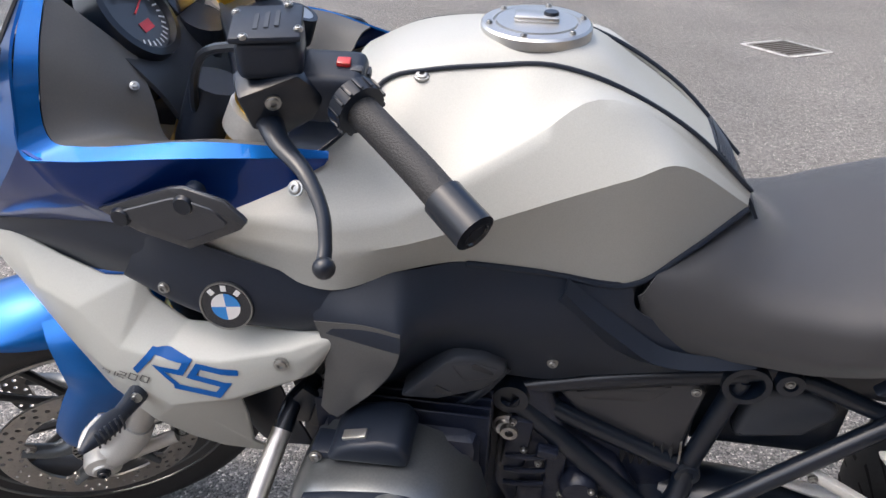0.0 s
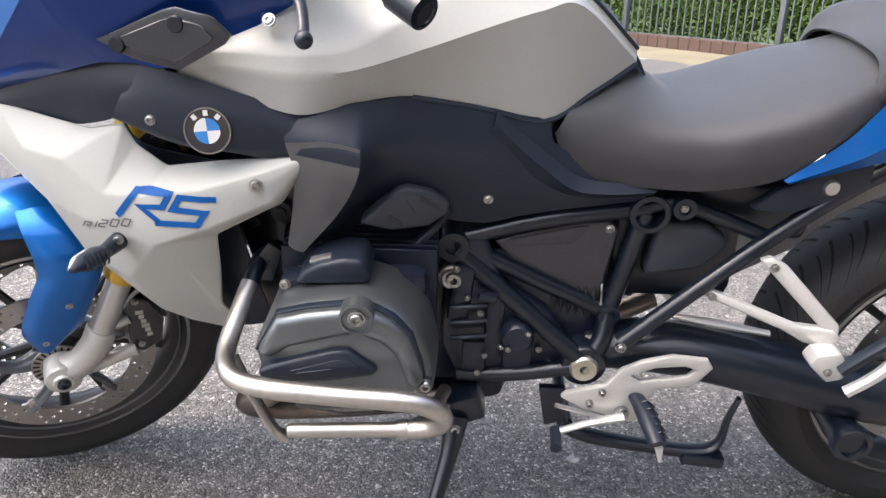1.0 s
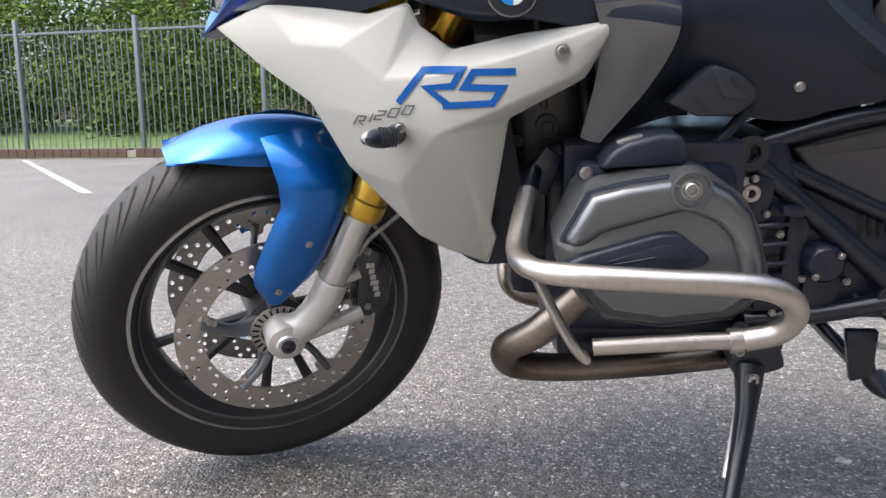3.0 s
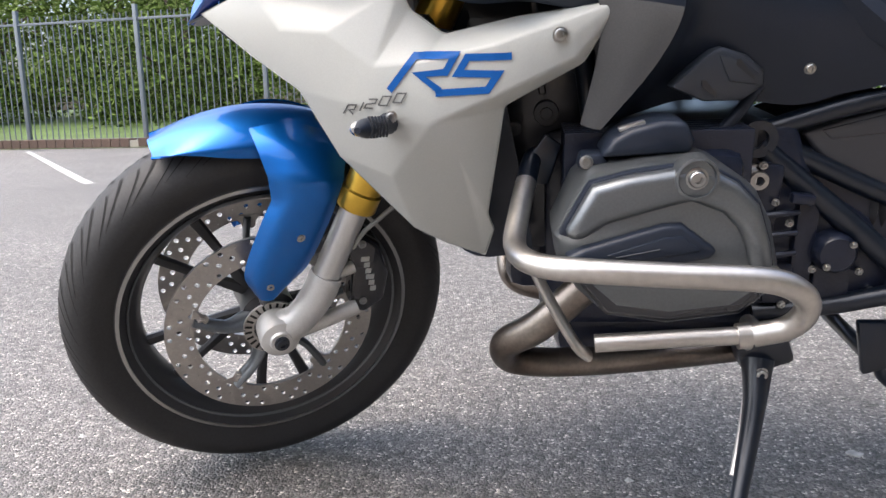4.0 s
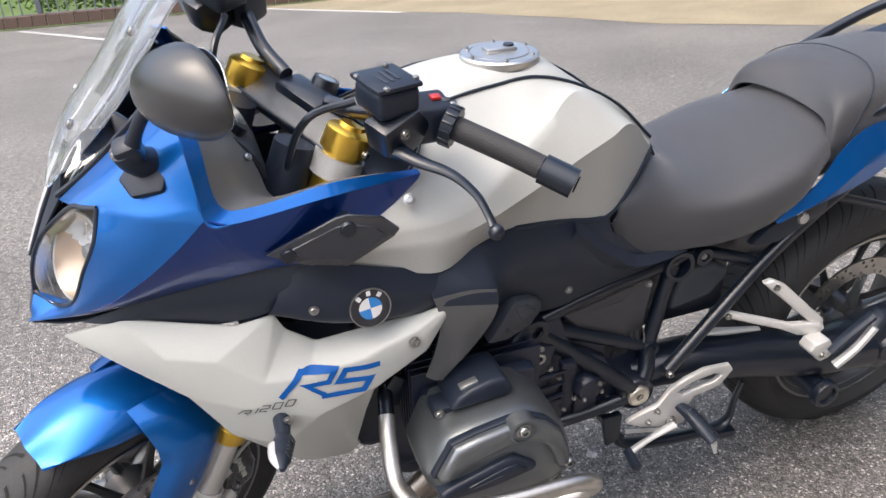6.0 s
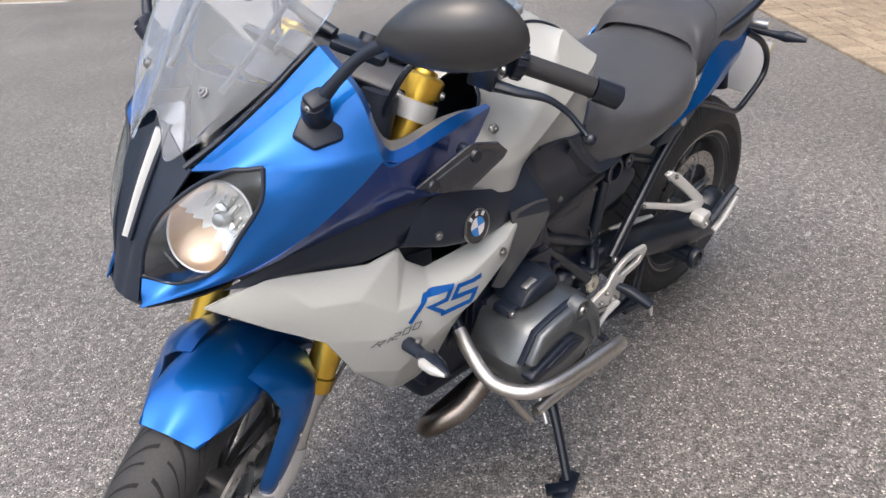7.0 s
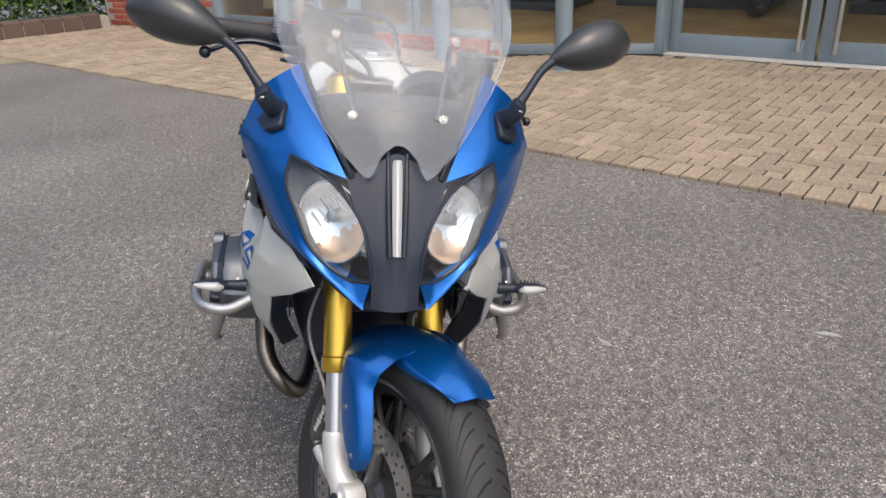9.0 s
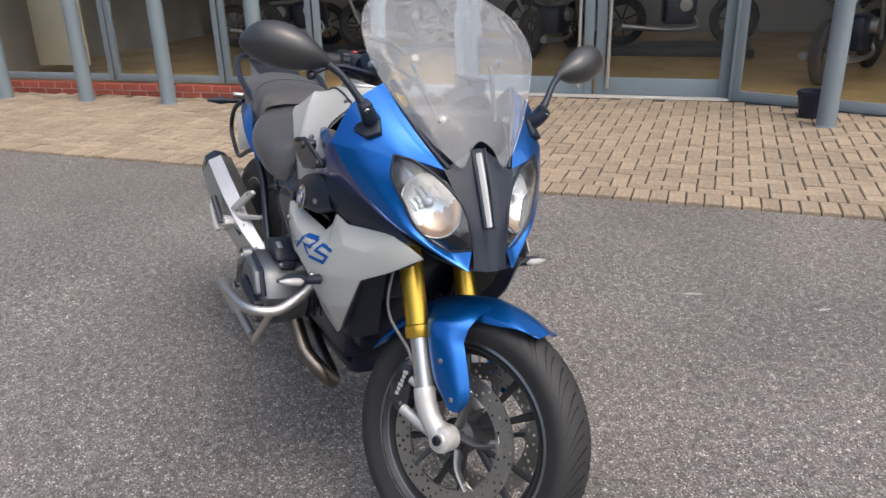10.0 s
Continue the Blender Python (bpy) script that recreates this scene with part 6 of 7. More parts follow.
    part("battery_cover", side(plate([(0.319, 0.612), (0.332, 0.618), (0.392, 0.618), (0.430, 0.594), (0.428, 0.575), (0.396, 0.540), (0.315, 0.523), (0.306, 0.532)], -0.126, -0.09, 0.010, 3)), GREY, bike, "dark grey battery cover")
part("rear_tray", block((0.34, 0.20, 0.12), pose(0.40, 0, 0.66, 0, 8, 0), 0.02), SATIN, bike)
part("rear_hugger_tray", block((0.22, 0.18, 0.20), pose(0.36, 0, 0.56), 0.03), SATIN, bike)

# -- swing arm and final drive --
arm_bm = tube([(0.235, -0.105, 0.385), (0.36, -0.125, 0.395), (0.50, -0.135, 0.375), (0.66, -0.145, 0.340), (0.80, -0.140, 0.320)], [0.05, 0.056, 0.060, 0.062, 0.066], 18, 5, squash=0.8)
sw = part("swing_arm", arm_bm, SATIN, bike, "black single-sided swing arm with shaft drive")
part("final_drive", lathe([(0, -0.190), (0.03, -0.190), (0.035, -0.180), (0.060, -0.172), (0.075, -0.150), (0.078, -0.12), (0.05, -0.09), (0, -0.09)], 32, m=Matrix.Translation(AXLE_R + Vector((-0.01, 0, 0)))), SATIN, sw)
part("paddock_spool", lathe([(0.0, -0.238), (0.021, -0.238), (0.022, -0.244), (0.030, -0.244), (0.032, -0.238), (0.032, -0.228), (0.026, -0.222), (0.026, -0.14)], 28, m=Matrix.Translation((0.653, 0.01, 0.288))), SATIN, sw)
part("torque_rod", tube([(0.36, -0.12, 0.452), (0.43, -0.13, 0.446), (0.52, -0.14, 0.436)], [0.006, 0.013, 0.008], 10, 3, squash=0.6), CASTING, sw)
part("shock", tube([(0.30, 0.0, 0.44), (0.40, 0, 0.62)], 0.032, 14, 1), SATIN, bike)
# -- foot controls --
for s in (1, -1):
    def side(bm):
        return bm if s > 0 else flip(bm)
    heel = [(0.186, 0.338), (0.194, 0.346), (0.256, 0.364), (0.279, 0.396), (0.310, 0.412), (0.354, 0.424), (0.410, 0.419), (0.420, 0.404), (0.398, 0.374), (0.380, 0.367), (0.337, 0.361), (0.322, 0.335), (0.324, 0.300), (0.300, 0.294), (0.262, 0.306), (0.225, 0.316)]
    slot = [(0.294, 0.385), (0.330, 0.401), (0.375, 0.406), (0.395, 0.399), (0.382, 0.386), (0.310, 0.374)]
    fp = part("footrest_plate", side(plate(heel, -0.200, -0.188, 0.003, 2, holes=(slot,))), CASTING, bike, "silver cast footrest plate with heel guard")
    part("footrest", side(tube([(0.305, -0.195, 0.345), (0.314, -0.222, 0.341), (0.322, -0.258, 0.330), (0.328, -0.284, 0.320)], [0.012, 0.0165, 0.0170, 0.015], 12, 4, squash=0.75)), BLACK, fp, "black rubber footrest")
    part("peg_tip", side(tube([(0.329, -0.282, 0.316), (0.334, -0.286, 0.290)], [0.007, 0.003], 8, 1)), CASTING, fp)
    lever = part("foot_lever", side(tube([(0.288, -0.212, 0.314), (0.235, -0.218, 0.304), (0.185, -0.226, 0.292)], [0.011, 0.007, 0.008], 10, 3, squash=0.7)), CASTING, fp, "silver foot lever")
    part("lever_knob", side(tube([(0.180, -0.222, 0.291), (0.177, -0.262, 0.287)], 0.0095, 12, 1)), BLACK, lever)
    part("lever_link", side(tube([(0.178, -0.206, 0.328), (0.275, -0.206, 0.300)], 0.004, 8, 1)), ALLOY, lever)
    for q, r in (((0.233, -0.201, 0.330), 0.0075), ((0.251, -0.201, 0.353), 0.0075), ((0.287, -0.203, 0.315), 0.014)):
        part("bolt", side(bolt_head(q, (0, -1, 0), r, 0.008)), CHROME, fp)
    for i in range(5):
        part("peg_rib", side(tube([(0.300 + 0.0035 * i, -0.218 - 0.013 * i, 0.343 - 0.0045 * i), (0.317 + 0.0035 * i, -0.222 - 0.013 * i, 0.355 - 0.0045 * i), (0.333 + 0.003 * i, -0.218 - 0.013 * i, 0.340 - 0.0045 * i)], 0.0015, 6, 3)), SATIN, fp)
    yb = (lambda x, z: -0.165 - 0.45 * max(0.0, x - 0.38))
    yf = (lambda x, z: -0.150 - 0.45 * max(0.0, x - 0.38))
    upper = [(0.390, 0.520), (0.398, 0.531), (0.415, 0.528), (0.515, 0.505), (0.560, 0.512), (0.572, 0.500), (0.560, 0.478), (0.528, 0.479), (0.500, 0.491), (0.410, 0.513)]
    pb = part("pillion_bracket", side(plate(upper, yb, yf, 0.004, 2)), CASTING, bike, "silver cast pillion footrest bracket")
    arm2 = [(0.455, 0.594), (0.468, 0.604), (0.490, 0.594), (0.566, 0.520), (0.570, 0.500), (0.552, 0.503)]
    part("bracket_arm", side(plate(arm2, lambda x, z: yb(x, z) + 0.002, lambda x, z: yf(x, z) + 0.002, 0.004, 2)), CASTING, pb)
    part("bracket_foot", side(plate([(0.524, 0.468), (0.533, 0.484), (0.566, 0.490), (0.585, 0.462), (0.578, 0.444), (0.555, 0.438)], -0.274, -0.238, 0.005, 2)), CASTING, pb)
    part("pillion_peg", side(tube([(0.570, -0.275, 0.462), (0.60, -0.282, 0.500), (0.636, -0.290, 0.540)], 0.0135, 10, 2, squash=0.7)), BLACK, pb)
    part("peg_rail", side(tube([(0.580, -0.285, 0.432), (0.612, -0.292, 0.468), (0.640, -0.296, 0.515)], 0.009, 8, 3)), CASTING, pb)
    for q in ((0.552, -0.275, 0.458), (0.402, -0.178, 0.522), (0.470, -0.212, 0.592)):
        part("bolt", side(bolt_head(q, (0, -1, 0), 0.0075, 0.004)), CHROME, pb)

# -- stands --
stand = part("side_stand", tube([(0.020, -0.190, 0.285), (0.010, -0.225, 0.235), (-0.018, -0.290, 0.155), (-0.050, -0.355, 0.066)], [0.022, 0.015, 0.011, 0.0105], 12, 4), SATIN, bike, "black side stand, folded out")
part("stand_foot", block((0.030, 0.050, 0.009), pose(-0.085, -0.352, 0.0615, -8, 0, 50), 0.003, bm=block((0.088, 0.040, 0.010), pose(-0.062, -0.362, 0.062, -8, 0, 20), 0.003)), SATIN, stand)
part("stand_spring", tube([(0.018, -0.17, 0.26), (0.0, -0.215, 0.20), (-0.02, -0.26, 0.15)], 0.005, 8, 3), ALLOY, stand)
part("stand_bracket", block((0.07, 0.06, 0.05), pose(0.03, -0.165, 0.295, 0, -20, 0), 0.01), SATIN, stand)
part("bolt", bolt_head((0.019, -0.212, 0.276), (0, -1, 0), 0.011, 0.007), CHROME, stand)
part("bolt", bolt_head((0.002, -0.20, 0.312), (0, -1, 0), 0.008, 0.006), CHROME, stand)
cs = part("centre_stand", tube([(0.195, -0.14, 0.30), (0.205, -0.150, 0.245), (0.25, -0.158, 0.228), (0.35, -0.160, 0.212), (0.44, -0.160, 0.205), (0.472, -0.160, 0.225), (0.478, -0.160, 0.275), (0.490, -0.158, 0.318)], [0.012, 0.016, 0.019, 0.017, 0.017, 0.012, 0.009, 0.007], 12, 4, squash=0.7), SATIN, bike, "black centre stand, folded up")
part("stand_foot", block((0.075, 0.035, 0.022), pose(0.445, -0.165, 0.197, 0, 6, 0), 0.006), SATIN, cs)
part("stand_leg", tube([(0.19, 0.14, 0.30), (0.21, 0.15, 0.245), (0.30, 0.155, 0.238), (0.43, 0.16, 0.232)], 0.014, 10, 4), SATIN, cs)
part("stand_cross", tube([(0.21, -0.15, 0.245), (0.21, 0.15, 0.245)], 0.012, 10, 1), SATIN, cs)
part("stand_pad", plate([(0.155, 0.33), (0.20, 0.33), (0.20, 0.26), (0.17, 0.25)], -0.165, -0.150, 0.004), SATIN, cs)

# -- exhaust --
sil = [(0.42, 0.155, 0.360), (0.52, 0.190, 0.420), (0.66, 0.215, 0.500), (0.82, 0.235, 0.590)]
ex = part("silencer", tube(sil, [0.040, 0.056, 0.065, 0.062], 8, 5, squash=1.3), POLISHED, bike, "polished faceted steel silencer", 30)
part("silencer_cap", tube([(0.82, 0.235, 0.590), (0.86, 0.240, 0.612)], [0.061, 0.050], 8, 1, squash=1.3), SATIN, ex, smooth=30)
part("link_pipe", tube([(0.06, 0.10, 0.268), (0.20, 0.11, 0.275), (0.32, 0.13, 0.300), (0.41, 0.15, 0.332)], 0.024, 14, 4), HEADER, ex)
part("heat_shield", skin([[(0.48, 0.235, 0.44), (0.62, 0.262, 0.50), (0.78, 0.275, 0.57)], [(0.49, 0.215, 0.475), (0.63, 0.235, 0.535), (0.79, 0.245, 0.605)]], 4, 0.003), SATIN, ex)

# -- rear end --
part("grab_rail", tube([(0.66, -0.14, 0.875), (0.80, -0.155, 0.925), (0.95, -0.14, 0.985), (1.02, -0.09, 1.005), (1.035, 0, 1.01), (1.02, 0.09, 1.005), (0.95, 0.14, 0.985), (0.80, 0.155, 0.925), (0.66, 0.14, 0.875)], 0.0115, 12, 5), SATIN, bike, "black tubular grab rail")
part("luggage_rack", block((0.22, 0.16, 0.012), pose(0.92, 0, 0.965, 0, -12, 0), 0.004), SATIN, bike)
part("tail_light", block((0.05, 0.13, 0.045), pose(0.945, 0, 0.86), 0.012), TAILRED, bike, "red tail light")
ph = part("plate_holder", tube([(0.88, 0, 0.80), (0.99, 0, 0.72), (1.05, 0, 0.62)], [0.05, 0.04, 0.03], 10, 3, squash=0.4), BLACK, bike, "black plate holder")
part("number_plate", block((0.006, 0.20, 0.155), pose(1.10, 0, 0.69, 0, 24, 0), 0.001), PLATEBACK, ph, "white plate backing")
part("plate_face", block((0.002, 0.20, 0.155), pose(1.106, 0, 0.687, 0, 24, 0), 0), PLATE, ph, "yellow rear plate with dark bars")
for i in range(5):
    part("plate_mark", block((0.002, 0.018, 0.05), pose(1.108, -0.066 + 0.033 * i, 0.686, 0, 24, 0), 0), SATIN, ph)
for s in (1, -1):
    pr = tube([(0.86, -0.135, 0.85), (0.925, -0.15, 0.815), (0.982, -0.15, 0.765), (0.988, -0.15, 0.712), (0.928, -0.15, 0.664), (0.867, -0.148, 0.637), (0.76, -0.145, 0.675), (0.64, -0.142, 0.716)], 0.0085, 10, 5)
    part("pannier_rail", pr if s > 0 else flip(pr), SATIN, bike, "black pannier rail")
    ri = tube([(0.93, -0.09, 0.84), (0.95, -0.17, 0.835), (0.955, -0.20, 0.835), (0.96, -0.25, 0.835)], [0.008, 0.010, 0.016, 0.006], 10, 4)
    part("rear_turn_signal", ri if s > 0 else flip(ri), BLACK, bike)
    st = tube([(0.90, -0.115, 0.862), (0.905, -0.165, 0.866)], 0.011, 12, 1)
    part("rail_stub", st if s > 0 else flip(st), ALLOY, bike)

# -- front fairing --
fairing = new("front_fairing")
fairing.parent = bike
fairing["label"] = "glossy blue front fairing with twin headlights"
top_net = [
    [(-0.517, -0.166, 1.098), (-0.602, -0.125, 1.012), (-0.680, -0.084, 0.942)],
    [(-0.508, -0.232, 1.048), (-0.584, -0.186, 0.998), (-0.657, -0.141, 0.957)],
    [(-0.500, -0.271, 0.966), (-0.566, -0.232, 0.966), (-0.622, -0.178, 0.962)]]
side_net = [
    [(-0.500, -0.271, 0.966), (-0.562, -0.241, 0.900), (-0.654, -0.180, 0.820), (-0.768, -0.062, 0.750)],
    [(-0.480, -0.264, 0.919), (-0.546, -0.231, 0.872), (-0.650, -0.172, 0.810), (-0.768, -0.060, 0.747)],
    [(-0.450, -0.240, 0.866), (-0.530, -0.208, 0.840), (-0.650, -0.152, 0.797), (-0.766, -0.054, 0.744)]]
# the cheek runs from the rim of the lamp to the crease at the top of the side panel
lamp_in = [[(-0.624, -0.176, 0.962), (-0.641, -0.161, 0.959), (-0.657, -0.142, 0.955)],
           [(-0.637, -0.184, 0.920), (-0.670, -0.146, 0.923), (-0.684, -0.093, 0.922)],
           [(-0.662, -0.166, 0.872), (-0.706, -0.118, 0.878), (-0.723, -0.058, 0.878)],
           [(-0.689, -0.138, 0.815), (-0.733, -0.094, 0.826), (-0.746, -0.046, 0.834)],
           [(-0.722, -0.080, 0.777), (-0.745, -0.058, 0.781), (-0.757, -0.039, 0.787)]]
crease = curve_through(side_net[0], 4)[::3]
rim_out = [Vector(r[0]) + Vector((0.0, -0.002, 0.0)) for r in lamp_in]
rim_out[0] = Vector(top_net[2][2])
cheek_net = [[tuple(p) for p in rim_out], [tuple(p.lerp(q, 0.5) + Vector((-0.003, -0.004, 0.0))) for p, q in zip(rim_out, crease)], [tuple(q) for q in crease]]
cheek_net[1][0] = top_net[2][1]
# the strip under the lamp meets the nose
for row, end in zip(cheek_net, ((-0.7585, -0.043, 0.784), (-0.766, -0.049, 0.767), (-0.770, -0.053, 0.749))):
    row.append(end)
wing_net = [
    [(-0.500, -0.271, 0.966), (-0.462, -0.272, 0.955), (-0.340, -0.243, 0.954), (-0.205, -0.194, 0.941)],
    [(-0.480, -0.264, 0.919), (-0.435, -0.260, 0.905), (-0.335, -0.240, 0.912), (-0.207, -0.195, 0.938)],
    [(-0.450, -0.240, 0.866), (-0.405, -0.246, 0.868), (-0.337, -0.246, 0.868), (-0.209, -0.196, 0.935)]]
lip_net = [
    [(-0.517, -0.166, 1.098), (-0.506, -0.228, 1.045), (-0.500, -0.271, 0.967), (-0.462, -0.272, 0.956), (-0.340, -0.243, 0.955), (-0.205, -0.194, 0.942)],
    [(-0.500, -0.160, 1.094), (-0.488, -0.217, 1.042), (-0.480, -0.250, 0.975), (-0.440, -0.248, 0.962), (-0.328, -0.221, 0.964), (-0.207, -0.184, 0.945)]]
trim_net = [
    [(-0.500, -0.158, 1.092), (-0.488, -0.215, 1.040), (-0.480, -0.248, 0.973), (-0.440, -0.246, 0.960), (-0.328, -0.219, 0.962), (-0.25, -0.196, 0.950)],
    [(-0.470, -0.150, 1.060), (-0.455, -0.180, 1.010), (-0.445, -0.205, 0.964), (-0.410, -0.205, 0.950), (-0.325, -0.190, 0.952), (-0.26, -0.178, 0.945)],
    [(-0.440, -0.120, 1.010), (-0.420, -0.140, 0.965), (-0.410, -0.150, 0.930), (-0.385, -0.150, 0.915), (-0.320, -0.150, 0.920), (-0.27, -0.150, 0.925)]]
front_bm = skin(cheek_net, 6, 0, bm=skin(top_net, 6, 0))
bmesh.ops.remove_doubles(front_bm, verts=front_bm.verts, dist=2e-4)
shell(front_bm, 0.003)
pair("upper_panel", front_bm, BLUE, fairing)
# side and wing panels are a darker blue than the upper panel
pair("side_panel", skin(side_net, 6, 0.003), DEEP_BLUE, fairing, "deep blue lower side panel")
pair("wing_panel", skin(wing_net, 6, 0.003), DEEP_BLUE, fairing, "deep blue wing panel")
pair("fairing_lip", skin(lip_net, 5, 0.003), BLUE, fairing)
pair("cockpit_trim", skin(trim_net, 5, 0.003), TRIM, fairing, "grey cockpit trim")
rim = [(-0.437, 0.900), (-0.345, 0.940), (-0.329, 0.943), (-0.285, 0.934), (-0.263, 0.914), (-0.272, 0.903), (-0.334, 0.868), (-0.392, 0.879)]


def deflector_y(x, z):
    return -0.276 - 0.12 * (x + 0.36)


defl = plate(rim, deflector_y, lambda x, z: deflector_y(x, z) + 0.008, 0.003, 2)
d_l, d_r = pair("wind_deflector", defl, SMOKE, fairing, "smoked plastic wind deflector")
for s, f in ((1, d_l), (-1, d_r)):
    b = plate([(-0.345 + (x + 0.345) * 0.74, 0.904 + (z - 0.904) * 0.70) for x, z in rim], lambda x, z: deflector_y(x, z) - 0.0018, lambda x, z: deflector_y(x, z) + 0.003, 0.0012, 1)
    part("deflector_panel", b if s > 0 else flip(b), SMOKE, f)
    for x, z in ((-0.408, 0.896), (-0.330, 0.924)):
        b = lathe([(0, -0.281 - 0.12 * (x + 0.36)), (0.009, -0.281 - 0.12 * (x + 0.36)), (0.011, -0.277 - 0.12 * (x + 0.36)), (0.011, -0.25)], 18, m=Matrix.Translation((x, 0, z)))
        part("deflector_screw", b if s > 0 else flip(b), SATIN, f)
# nose
nose = [[(-0.680, -0.085, 0.943), (-0.711, -0.069, 0.897), (-0.739, -0.050, 0.848), (-0.757, -0.041, 0.795), (-0.770, -0.040, 0.748)],
        [(-0.672, -0.030, 0.972), (-0.712, -0.026, 0.905), (-0.748, -0.022, 0.835), (-0.764, -0.020, 0.785), (-0.778, -0.018, 0.745)],
        [(-0.668, 0, 0.985), (-0.706, 0, 0.905), (-0.742, 0, 0.835), (-0.762, 0, 0.785), (-0.778, 0, 0.744)]]
nose_full = nose + [[(x, -y, z) for x, y, z in r] for r in nose[1::-1]]
np_ = part("nose_panel", skin(nose_full, 5, 0.003), BLACK, fairing, "matt black nose panel")
drl = [[(-0.672, -0.0085, 0.9745), (-0.7125, -0.0085, 0.9055), (-0.7515, -0.007, 0.833)], [(-0.6795, 0, 0.978), (-0.720, 0, 0.9085), (-0.757, 0, 0.836)], [(-0.672, 0.0085, 0.9745), (-0.7125, 0.0085, 0.9055), (-0.7515, 0.007, 0.833)]]
part("daytime_light", skin(drl, 5, 0.004), DRLMAT, np_, "white daytime running light strip")
part("nose_rib", tube([(-0.665, -0.016, 0.984), (-0.710, -0.015, 0.912), (-0.752, -0.012, 0.832)], 0.004, 8, 4), BLACK, np_)
part("nose_rib", tube([(-0.665, 0.016, 0.984), (-0.710, 0.015, 0.912), (-0.752, 0.012, 0.832)], 0.004, 8, 4), BLACK, np_)
part("chin", skin([[(-0.768, -0.062, 0.750), (-0.778, 0, 0.745), (-0.768, 0.062, 0.750)], [(-0.70, -0.11, 0.765), (-0.70, 0, 0.755), (-0.70, 0.11, 0.765)], [(-0.60, -0.12, 0.78), (-0.60, 0, 0.77), (-0.60, 0.12, 0.78)]], 4, 0.003), BLACK, fairing)
pair("screen_trim", tube([(-0.519, -0.160, 1.098), (-0.577, -0.134, 1.040), (-0.632, -0.102, 0.985), (-0.682, -0.074, 0.944)], 0.005, 8, 5), SATIN, fairing)
# bulkhead behind the lights
part("bulkhead", skin([[(-0.56, -0.12, 1.04), (-0.60, 0, 1.04), (-0.56, 0.12, 1.04)], [(-0.54, -0.16, 0.95), (-0.60, 0, 0.95), (-0.54, 0.16, 0.95)], [(-0.58, -0.14, 0.84), (-0.64, 0, 0.83), (-0.58, 0.14, 0.84)], [(-0.68, -0.09, 0.77), (-0.70, 0, 0.77), (-0.68, 0.09, 0.77)]], 3, 0.004), SATIN, fairing)
